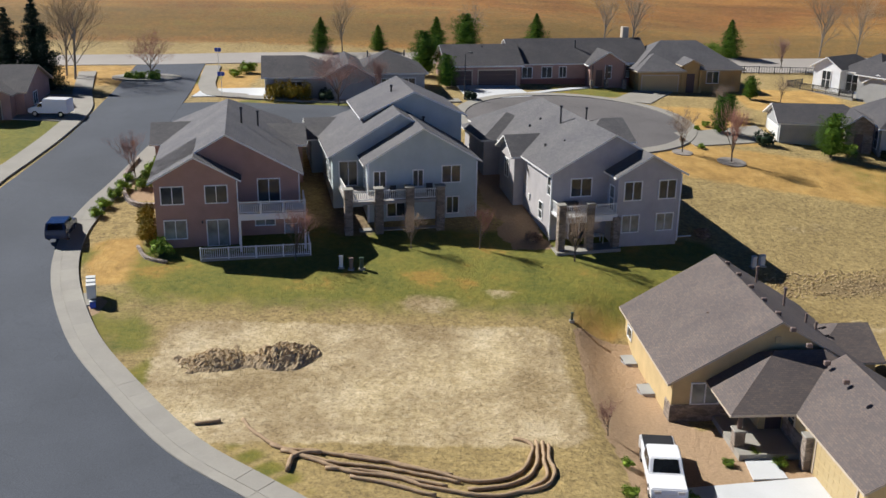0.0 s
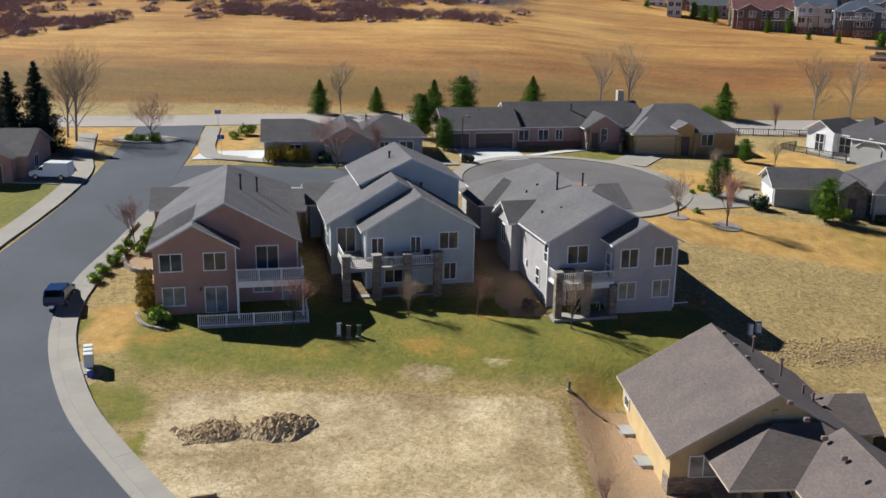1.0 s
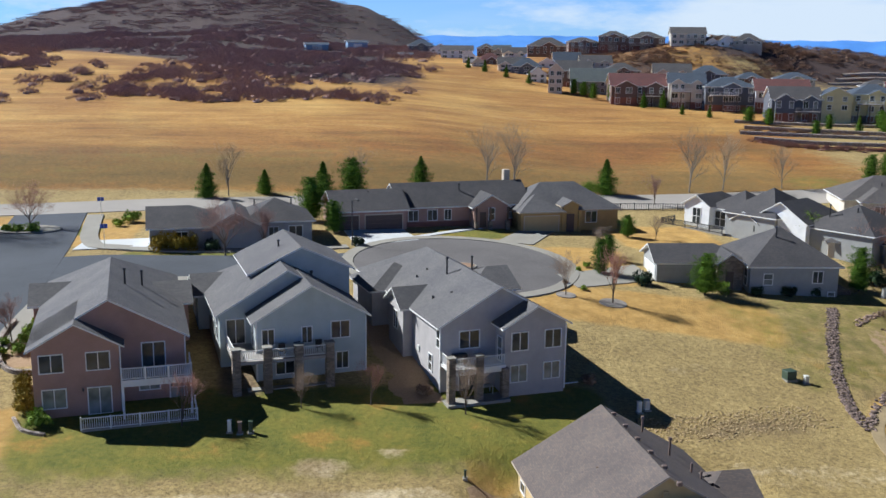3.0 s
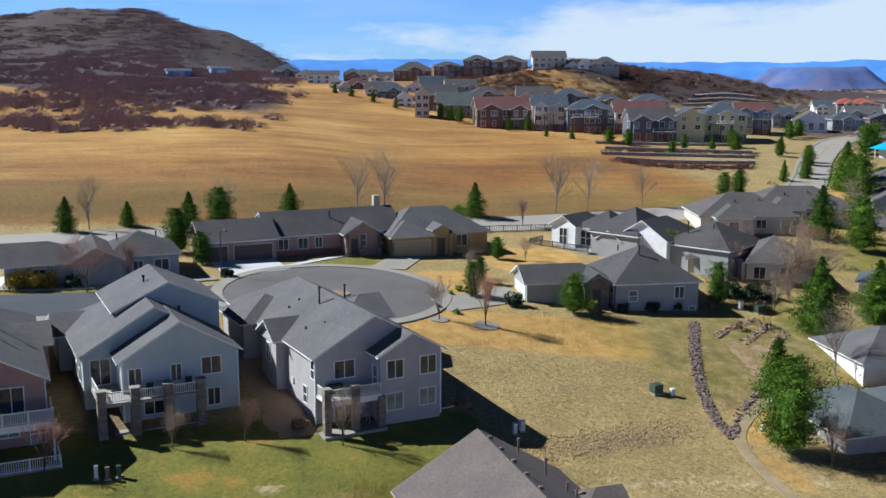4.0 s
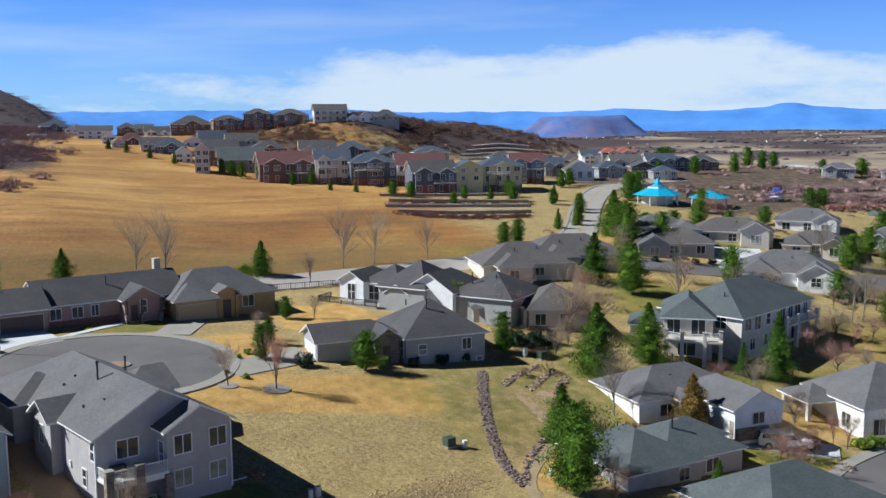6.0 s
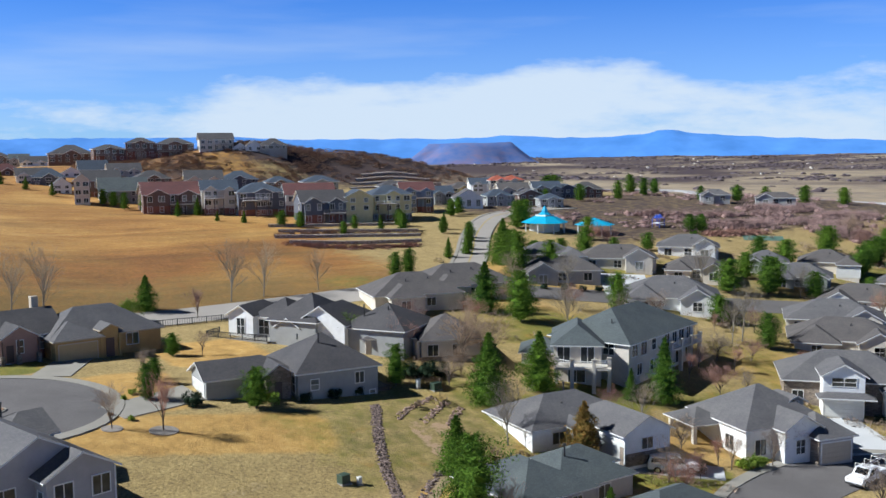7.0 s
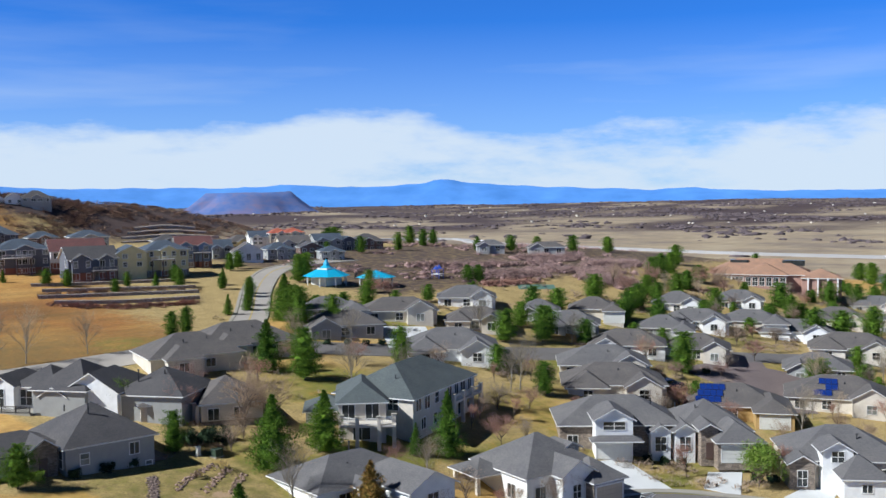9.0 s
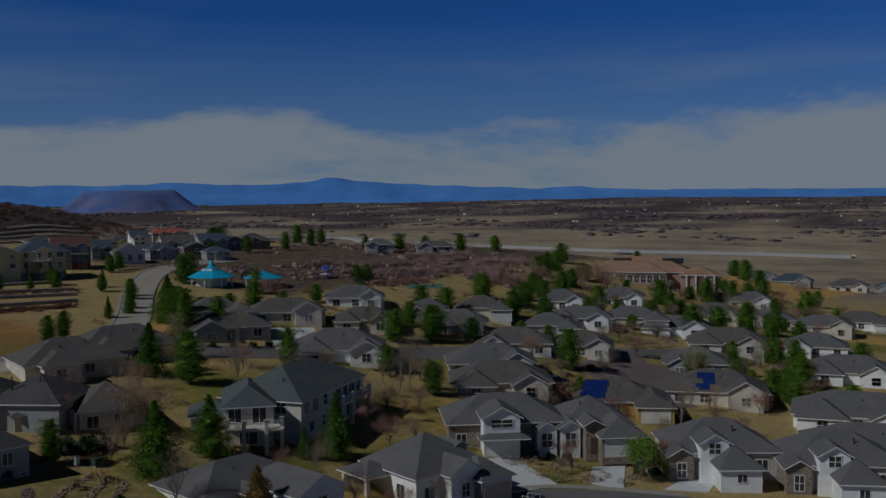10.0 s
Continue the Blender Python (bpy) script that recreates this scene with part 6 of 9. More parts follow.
# x, y, foot, width, eaves, rise of the roof, floors, walls, roof, form
RIDGE = [
    (33.6, 379.8, 27.3, 9.3, 3.3, 2.2, 2, DARK_WALL, ROOF_BLUE, 0), (40.3, 374.4, 26.9, 7.9, 2.4, 1.9, 2, WHITE_WALL, ROOF_DARK, 1), (44.6, 359.9, 26.0, 11.4, 2.9, 1.7, 2, WHITE_WALL, ROOF_DARK, 3),
    (45.8, 335.6, 24.5, 4.1, 2.7, 2.1, 2, WHITE_WALL, ROOF_BROWN, 1), (46.8, 321.1, 23.7, 3.9, 1.7, 1.5, 2, STUCCO_CREAM, ROOF_BROWN, 1), (60.9, 395.8, 27.6, 7.3, 2.3, 1.6, 2, BROWN_WALL, ROOF_DARK, 0),
    (66.2, 389.9, 26.7, 6.5, 2.5, 1.8, 2, PALE_WALL, ROOF_GREEN, 2), (68.2, 374.3, 25.6, 8.7, 2.6, 2.0, 2, WHITE_WALL, ROOF_DARK, 2), (52.6, 331.3, 23.0, 8.4, 3.1, 2.1, 2, BROWN_WALL, ROOF_RED, 0),
    (55.9, 310.4, 22.4, 8.4, 2.7, 2.0, 2, STUCCO_CREAM, ROOF_DARK, 2), (59.9, 306.9, 21.7, 9.3, 2.9, 2.3, 2, DARK_WALL, ROOF_BLUE, 0), (84.8, 391.4, 27.6, 16.0, 3.4, 3.2, 2, BROWN_WALL, ROOF_DARK, 0),
    (60.7, 292.8, 19.9, 4.9, 2.7, 1.9, 2, WHITE_WALL, ROOF_DARK, 1), (69.9, 323.0, 22.6, 5.7, 2.6, 1.7, 2, WHITE_WALL, ROOF_BLUE, 1), (61.5, 272.9, 17.8, 3.8, 6.5, 1.9, 3, STUCCO_CREAM, ROOF_BROWN, 1),
    (70.3, 288.0, 18.1, 10.1, 5.7, 2.7, 2, BROWN_WALL, ROOF_DARK, 3), (95.8, 378.6, 28.1, 11.3, 4.5, 1.6, 2, BROWN_WALL, ROOF_DARK, 0), (106.4, 375.7, 29.1, 10.5, 5.8, 1.8, 2, BROWN_WALL, ROOF_DARK, 0),
    (118.3, 372.2, 28.6, 14.0, 5.8, 2.2, 2, BROWN_WALL, ROOF_DARK, 0), (80.9, 341.0, 23.2, 9.2, 2.8, 3.4, 2, DARK_WALL, ROOF_BLUE, 3), (86.5, 324.2, 22.5, 10.1, 3.1, 2.3, 2, STUCCO_CREAM, ROOF_DARK, 2),
    (73.6, 277.6, 17.5, 12.6, 3.6, 3.4, 2, PALE_WALL, ROOF_GREEN, 3), (79.7, 254.0, 15.5, 14.6, 5.3, 2.9, 2, BROWN_WALL, ROOF_RED, 2), (90.7, 307.4, 20.9, 10.6, 2.6, 2.2, 2, BROWN_WALL, ROOF_DARK, 0),
    (100.2, 288.6, 20.2, 10.8, 3.1, 2.6, 2, STUCCO_CREAM, ROOF_DARK, 2), (90.5, 249.0, 15.0, 9.1, 6.8, 2.3, 3, STUCCO_CREAM, ROOF_BLUE, 2), (99.8, 242.8, 14.7, 12.4, 6.4, 2.2, 3, DARK_WALL, ROOF_BLUE, 0),
    (113.5, 294.4, 20.1, 11.1, 2.9, 2.3, 2, DARK_WALL, ROOF_BLUE, 0), (123.1, 285.1, 19.9, 8.1, 2.1, 1.6, 2, BROWN_WALL, ROOF_BLUE, 0), (111.2, 237.8, 15.4, 12.9, 4.9, 2.7, 2, WHITE_WALL, ROOF_RED, 3),
    (108.1, 223.6, 13.4, 11.3, 5.7, 2.6, 2, DARK_WALL, ROOF_DARK, 2), (130.2, 270.9, 19.2, 10.3, 3.1, 1.7, 2, PALE_WALL, ROOF_BLUE, 0), (117.0, 221.6, 16.2, 6.7, 3.9, 1.6, 2, YELLOW_WALL, ROOF_BLUE, 1),
    (126.7, 222.1, 13.3, 10.5, 7.1, 2.0, 3, YELLOW_WALL, ROOF_BLUE, 0), (141.8, 234.6, 14.2, 9.1, 6.4, 2.0, 3, BLUE_WALL, ROOF_RED, 2), (141.8, 247.9, 19.5, 7.5, 1.8, 1.5, 2, PALE_WALL, ROOF_DARK, 0),
    (160.5, 250.6, 15.0, 6.3, 3.7, 1.9, 2, PALE_WALL, ROOF_BLUE, 2), (193.9, 289.3, 15.4, 9.1, 2.6, 2.0, 2, YELLOW_WALL, ROOF_BROWN, 0), (160.3, 236.4, 14.4, 8.1, 3.4, 2.4, 1, WHITE_WALL, ROOF_BROWN, 1),
    (131.2, 362.5, 29.7, 12.5, 6.2, 2.4, 3, STUCCO_CREAM, ROOF_DARK, 3), (139.3, 359.5, 30.7, 5.5, 2.0, 1.8, 1, WHITE_WALL, ROOF_DARK, 1), (144.2, 357.5, 31.3, 6.2, 2.0, 2.0, 1, WHITE_WALL, ROOF_DARK, 1),
    (150.9, 354.8, 31.7, 10.1, 2.0, 2.4, 1, PALE_WALL, ROOF_DARK, 0),
    (190.0, 271.5, 17.3, 8.7, 2.8, 1.8, 2, WHITE_WALL, ROOF_BLUE, 2), (194.5, 268.3, 18.9, 6.9, 2.3, 1.4, 2, STUCCO_CREAM, ROOF_TILE, 0), (198.1, 265.6, 19.2, 6.9, 2.1, 1.4, 2, STUCCO_CREAM, ROOF_TILE, 0),
    (188.3, 252.1, 14.9, 9.5, 3.9, 2.0, 2, STUCCO_CREAM, ROOF_BROWN, 2), (173.3, 239.1, 14.5, 7.9, 3.4, 1.7, 2, PALE_WALL, ROOF_BLUE, 0), (202.3, 252.9, 15.0, 9.1, 4.0, 1.9, 2, PALE_WALL, ROOF_BLUE, 2),
    (216.9, 250.3, 14.9, 10.2, 3.4, 2.1, 2, BROWN_WALL, ROOF_DARK, 0), (182.9, 236.6, 14.4, 6.9, 3.6, 1.4, 2, BROWN_WALL, ROOF_DARK, 1), (210.5, 252.5, 15.0, 6.9, 3.4, 1.4, 2, DARK_WALL, ROOF_BLUE, 1),
    (184.3, 228.4, 14.0, 6.9, 3.0, 1.4, 2, PALE_WALL, ROOF_BLUE, 0),
]
TONES = {BROWN_WALL: "brown", DARK_WALL: "dark grey", YELLOW_WALL: "pale yellow", BLUE_WALL: "slate blue", PALE_WALL: "pale grey", WHITE_WALL: "white", STUCCO_CREAM: "cream"}
TOPS = {ROOF_RED: "maroon roof", ROOF_BROWN: "brown roof", ROOF_BLUE: "blue-grey roof", ROOF_GREEN: "grey-green roof", ROOF_DARK: "dark roof", ROOF_TILE: "red tile roof"}
for x, y, z, w, tall, rise, floors, walls, roof, kind in RIDGE:
    tall_house(x, y, z, w, tall, rise, floors, walls, roof, kind, f"{('low', 'two-storey', 'three-storey')[floors - 1]} {TONES[walls]} house with {TOPS[roof]} on the ridge")


def barn(x, y, w, d, tall, rz, walls, label):
    h = thing("barn", label, "barn", pose(x, y, height(x, y) - 0.3, 0, 0, rz))
    shell(h, [(-w / 2, w / 2, 0, d, -3, tall, "x", (0, 0), 0.22)], walls, ROOF_BLUE)
    add_garage_door(h, "s", 0, 0, 0.3, w * 0.4, tall * 0.7, UTIL_WHITE)


barn(9.9, 387, 7.5, 6, 3.6, 8, BARN_BLUE, "pale blue metal barn on the hillside")
barn(-5.4, 384, 8.5, 6, 2.4, 8, BARN_BLUE, "low pale blue shed among the scrub")
barn(26.2, 356, 4.6, 3, 1.8, 4, WHITE_WALL, "small white shed among the scrub")


def school():
    h = thing("school", "long low school with clay-coloured roofs and white columns", "school", pose(288, 146.0, height(288, 146.0) - 0.3, 0, 0, -63))
    h.scale = (1.12, 1.12, 1.25)
    shell(h, [(-15, 13, 0, 16, -2, 3.4, "x", (1, 1), 0.42), (-5, 6, -4, 9, -2, 3.6, "y", (1, 1), 0.42), (10, 20, -2.5, 9, -2, 2.8, "x", (1, 1), 0.32)], STUCCO_PINK, ROOF_CLAY)
    for k in range(9):
        add_window(h, "s", -13.6 + 1.1 * k, 0, 1.8, 0.8, 1.8, "grid")
    for k in range(6):
        add_window(h, "s", -4.0 + 1.8 * k, -4, 1.9, 1.3, 2.0, "grid")
    for x in (-14, -11, -8.4, 11.5, 14, 16.5, 19):
        pillar(h, x, -0.6 if x < 0 else -3.0, -1.5, 2.9, TRIM, 0.18)
    part("clerestory", boxed(-9, -4, 5.6, 7.2, 5.2, 6.6), GLASS, h)
    part("clerestory", boxed(5, 11, 5.6, 7.2, 5.2, 6.6), GLASS, h)


def pavilion(x, y, rz, r, spire):
    z = height(x, y)
    p = thing("pavilion", "open picnic pavilion with a bright turquoise metal roof", "pavilion", pose(x, y, z, 0, 0, rz))
    p.scale = (0.9, 0.9, 0.74)
    for level, (r0, r1, z0, z1) in enumerate(((r, 0.42 * r, 2.9, 5.0), (0.3 * r, 0.10 * r, 5.4, 6.6), (0.14 * r, 0.03 * r, 6.6, 8.4)) if spire else ((r, 0.05, 2.9, 5.2),)):
        b = bmesh.new()
        bmesh.ops.create_cone(b, segments=8, radius1=r0, radius2=r1, depth=z1 - z0, cap_ends=True, matrix=Matrix.Translation((0, 0, (z0 + z1) / 2)))
        part("roof" if level == 0 else "cupola_roof", b, TEAL_ROOF, p)
    if spire:
        part("cupola", boxed(-0.28 * r, 0.28 * r, -0.28 * r, 0.28 * r, 4.6, 5.5), UTIL_WHITE, p)
        part("core", boxed(-0.5 * r, 0.5 * r, -0.4 * r, 0.4 * r, -0.5, 3.0), UTIL_WHITE, p)
    for k in range(8):
        t = 2 * math.pi * (k + 0.5) / 8
        pillar(p, 0.86 * r * math.cos(t), 0.86 * r * math.sin(t), -0.5, 3.0, UTIL_WHITE, 0.12)


school()
pavilion(154.2, 194.0, 10, 6.6, True)
pavilion(163.9, 186.5, 5, 5.6, False)


# ---- trees and shrubs ----
def sprays(bm, centre, reach, count, size, rnd, flat=0.35, lean=0.32):
    """A tuft of small pointed leaves about a centre."""
    for _ in range(count):
        way = Vector((rnd.gauss(0, 1), rnd.gauss(0, 1), rnd.gauss(0, 1))).normalized()
        p = centre + Vector((way.x * reach[0], way.y * reach[1], way.z * reach[2])) * rnd.uniform(0.35, 1.0)
        out = (way + Vector((rnd.gauss(0, flat), rnd.gauss(0, flat), rnd.gauss(0, flat) + 0.2))).normalized()
        side = out.cross(Vector((rnd.gauss(0, 1), rnd.gauss(0, 1), rnd.gauss(0, 1)))).normalized()
        s = size * rnd.uniform(0.7, 1.3)
        bm.faces.new([bm.verts.new(p - side * s * lean), bm.verts.new(p + side * s * lean), bm.verts.new(p + out * s)])


def lump(bm, centre, r, rnd, squash=1.0):
    """A rough dark mass inside a crown."""
    made = bmesh.ops.create_icosphere(bm, subdivisions=1, radius=1.0)["verts"]
    for v in made:
        v.co = Vector((v.co.x * r, v.co.y * r, v.co.z * r * squash)) * rnd.uniform(0.75, 1.15) + centre


def pine_tree(seed, tall, wide, needles, label, bare=0.10, dense=1.0, cone=False):
    """A conifer: a straight trunk and whorls of branches with needle tufts; an egg-shaped or a cone-shaped crown."""
    rnd = random.Random(seed)
    t = thing("pine_tree", label, "pine tree", Matrix())
    b = tube(bmesh.new(), (0, 0, -0.4), (0, 0, tall * 0.92), 0.026 * tall, 0.006 * tall, 7)
    levels = int(9 + tall * 0.8)
    crown = bmesh.new()
    for k in range(levels):
        u = k / (levels - 1)
        z = tall * (bare + (0.97 - bare) * u)
        if cone:
            r = wide * min(1.0, (1 - u) * 1.3) ** 0.9 * rnd.uniform(0.8, 1.12) + 0.10
        else:
            r = wide * (0.72 + 0.8 * u if u < 0.35 else math.sqrt(max(0.05, 1 - ((u - 0.35) / 0.68) ** 2))) * rnd.uniform(0.78, 1.15)
        arms = max(4, int(7 * (1 - u) + 4))
        first = rnd.uniform(0, 6.28)
        lump(crown, Vector((0, 0, z)), r * 0.52, rnd, 0.5)
        for j in range(arms):
            a = first + 6.283 * j / arms + rnd.uniform(-0.35, 0.35)
            long = r * rnd.uniform(0.55, 1.15)
            way = Vector((math.cos(a), math.sin(a), rnd.uniform(-0.02, 0.2) + 0.35 * u))
            foot = Vector((0, 0, z + rnd.uniform(-0.2, 0.2) * tall / levels))
            if u < 0.9:
                tube(b, foot - Vector((0, 0, 0.1)), foot + way * long * 0.85, 0.026, 0.008, 3, False)
            for f in (0.45, 0.72, 0.98):
                c = foot + way * long * f + Vector((0, 0, rnd.uniform(-0.08, 0.12)))
                sprays(crown, c, (0.20 * long + 0.12, 0.20 * long + 0.12, 0.10 * long + 0.12), int(44 * dense), 0.045 * wide + 0.11, rnd, 0.45, 0.17)
    sprays(crown, Vector((0, 0, tall * 0.97)), (0.16, 0.16, 0.3), 26, 0.28, rnd)
    part("trunk", b, BARK, t)
    part("crown", crown, needles, t)
    return t


def bare_tree(seed, tall, wide, bark, twigs, label, forks=4, low=0.28, leaves=None, limbs=9):
    """A leafless tree: limbs that fork into fine twigs."""
    rnd = random.Random(seed)
    t = thing("bare_tree", label, "tree", Matrix())
    trunk, crown, leaf = bmesh.new(), bmesh.new(), bmesh.new()

    def grow(p, way, long, r, level):
        end = p + way * long
        tube(trunk if level < 2 else crown, p, end, r, r * 0.62, 6 if level < 2 else 3, False)
        if level >= forks:
            if leaves:
                sprays(leaf, end, (0.5, 0.5, 0.5), 7, 0.15, rnd)
            return
        n = (3 if level < 4 else 2) if level else limbs
        for k in range(n + (rnd.random() < 0.4)):
            a = rnd.uniform(0, 6.283)
            lean = rnd.uniform(0.30, 0.95)
            turn = way.orthogonal().normalized()
            turn.rotate(Matrix.Rotation(a, 3, way))
            nxt = (way * math.cos(lean) + turn * math.sin(lean) * wide + Vector((0, 0, 0.14))).normalized()
            start = p + way * long * rnd.uniform(0.55 if level else 0.3, 1.0)
            grow(start, nxt, long * (rnd.uniform(0.60, 0.86) if level or limbs < 10 else rnd.uniform(0.30, 0.55)), max(r * (0.5 if level else 0.42), 0.0045), level + 1)

    grow(Vector((0, 0, -0.2)), Vector((rnd.uniform(-0.05, 0.05), rnd.uniform(-0.05, 0.05), 1)).normalized(), tall * low + 0.2, 0.0105 * tall + 0.018, 0)
    top = max((v.co.z for v in crown.verts), default=tall)
    for m in (trunk, crown, leaf):
        for v in m.verts:
            if v.co.z > 0:
                v.co *= tall / top
    part("trunk", trunk, bark, t)
    part("crown", crown, twigs, t, soft=True)
    if leaves:
        part("foliage", leaf, leaves, t)
    else:
        leaf.free()
    return t


def bush(seed, r, tall, leaves, label, name="shrub"):
    rnd = random.Random(seed)
    t = thing(name, label, "shrub", Matrix())
    b, stem = bmesh.new(), bmesh.new()
    for k in range(5):
        a = rnd.uniform(0, 6.28)
        tube(stem, (0, 0, -0.2), (0.5 * r * math.cos(a), 0.5 * r * math.sin(a), tall * 0.6), 0.03, 0.012, 4, False)
        lump(b, Vector((0.45 * r * math.cos(a), 0.45 * r * math.sin(a), tall * 0.42)), 0.40 * r, rnd, tall * 0.75 / max(r, 0.1))
    for k in range(26):
        a, q = rnd.uniform(0, 6.28), r * math.sqrt(rnd.random()) * 0.8
        sprays(b, Vector((q * math.cos(a), q * math.sin(a), tall * rnd.uniform(0.15, 0.8))), (0.3 * r, 0.3 * r, 0.22 * tall), 44, 0.10 * min(r, 1) + 0.05, rnd)
    part("stems", stem, BARK, t)
    part("crown", b, leaves, t)
    return t


def put(ob, x, y, size=1.0, turn=None, sink=0.0, stretch=1.0):
    """Sets a plant on the land; the first time the model itself, then copies."""
    a = random.uniform(0, 360) if turn is None else turn
    m = pose(x, y, height(x, y) - sink, 0, 0, a)
    if ob.name in PLACED:
        ob = copy_thing(ob, m)
    else:
        PLACED.add(ob.name)
        ob.matrix_basis = m
    ob.scale = (size, size, size * stretch)
    return ob


PLACED = set()
PINES = [pine_tree(11, 7.5, 2.75, PINE, "full green pine tree beside the houses"), pine_tree(12, 7.5, 2.45, PINE, "green pine tree with dense needles"), pine_tree(13, 7.5, 3.05, PINE, "broad green pine tree", 0.12),
         pine_tree(14, 7.5, 1.9, PINE, "slim green pine tree", 0.05, cone=True),
         pine_tree(16, 7.5, 2.7, PINE, "broad cone-shaped green pine tree", 0.04, 1.1, True)]
SPRUCES = [pine_tree(15, 9.5, 2.4, SPRUCE, "dark spruce tree by the street", 0.03, 1.2, True)]
# pines: model, x, y, size
for k, x, y, s in [
    (4, 68.5, 97.1, 1.0), (4, 77.7, 98.9, 0.92), (4, 54.3, 82.8, 0.80), (2, 48.9, 72.0, 1.05), (2, 41.4, 104.0, 0.60), (1, 31.0, 110.1, 0.50), (3, 91.6, 90.8, 1.06), (3, 87.6, 92.6, 0.50),
    (4, 93.6, 133.7, 0.95), (2, 95.7, 126.5, 0.92), (4, 118.7, 163.0, 1.15), (0, 114.0, 152.0, 1.0), (1, 120.5, 150.0, 0.85), (1, 60.8, 106.2, 0.62), (0, 155.7, 179.6, 0.70), (4, 44.6, 157.5, 0.74), (4, 14.1, 157.5, 0.66), (2, 3.1, 150.5, 0.80),
    (4, -1.4, 149.5, 0.75), (4, -18.6, 149.8, 0.64), (4, -10.3, 152.9, 0.52), (2, -2.8, 134.0, 0.72), (0, 0.2, 127.2, 0.55), (1, 33.6, 116.0, 0.42), (2, 39.8, 128.9, 0.40), (0, 116.7, 126.7, 0.74),
    (0, 148.4, 130.2, 1.0), (1, 156.7, 127.5, 1.05), (0, 211.1, 140.6, 0.95), (1, 200.0, 146.0, 1.05), (2, 205.0, 150.0, 0.8), (3, 197.8, 126.4, 0.9), (1, 165.9, 100.5, 1.1), (3, 185.5, 83.8, 0.8), (0, 230.2, 103.9, 1.1), (2, 238.8, 100.7, 1.15),
    (1, 247.9, 96.8, 1.2), (2, 189.9, 179.2, 0.62), (2, 192.0, 177.5, 0.6), (1, 244.0, 226.0, 0.6), (2, 252.0, 218.0, 0.7), (1, 262.0, 215.0, 0.7), (0, 270.0, 206.0, 0.8), (2, 282.0, 200.0, 0.75), (0, 150.2, 199.7, 0.9), (2, 156.0, 205.0, 0.8), (0, 222.0, 142.0, 0.8), (1, 244.0, 158.0, 0.95), (2, 236.6, 145.0, 0.85), (3, 227.4, 128.5, 1.0), (1, 189.4, 130.8, 0.75),
    (0, 164.8, 122.9, 0.8), (1, 91.3, 159.2, 0.62), (0, 95.7, 161.8, 0.55), (0, 142.2, 164.9, 0.78), (1, 134.0, 163.0, 0.7), (2, 128.0, 165.0, 0.62), (0, 124.0, 168.0, 0.66), (3, 148.0, 162.0, 0.55), (2, 160.0, 164.0, 0.55), (0, 171.0, 160.0, 0.65),
    (1, 176.0, 146.0, 0.9), (0, 180.0, 142.0, 1.0), (2, 196.0, 134.0, 0.8), (1, 203.0, 130.0, 0.7), (0, 214.0, 124.0, 0.8), (1, 236.0, 118.0, 0.9), (3, 252.0, 120.0, 1.0), (0, 262.0, 128.0, 1.1), (2, 290.0, 126.0, 1.0), (1, 298.0, 121.0, 1.0),
    (0, 322.0, 120.0, 1.0), (3, 180.0, 114.0, 0.7), (1, 255.0, 92.0, 1.0), (0, 246.0, 83.0, 0.9), (2, 221.0, 80.0, 0.9), (0, 206.0, 70.0, 1.0), (1, 228.0, 63.0, 0.9), (3, 282.0, 102.0, 1.0), (2, 305.0, 100.0, 1.1), (1, 340.0, 128.0, 1.0),
    (0, 358.0, 140.0, 1.1), (2, 372.0, 150.0, 1.0), (1, 252.0, 160.0, 1.0), (0, 262.0, 163.0, 0.9), (2, 278.0, 171.0, 0.9), (1, 250.0, 150.0, 0.9), (0, 229.0, 150.0, 0.8), (3, 160.0, 36.0, 0.9), (1, 182.0, 52.0, 0.8), (2, 152.0, 90.0, 0.45), (1, 125.5, 102.0, 0.75),
    (0, 130.0, 116.0, 0.7), (3, 60.0, 66.0, 0.62), (0, 206.0, 258.0, 1.1), (2, 212.0, 262.0, 1.0), (1, 242.0, 250.0, 0.8), (3, 118.0, 175.0, 0.6), (3, 121.5, 179.5, 0.6), (3, 112.0, 173.0, 0.5), (3, 128.0, 188.5, 0.55),
]:
    far = x > 125
    put(PINES[1 if far and k == 3 else k], x, y, s * (1.08 if x > 60 else 1.0), stretch=random.uniform(0.74, 0.95) if far else random.uniform(0.94, 1.08))
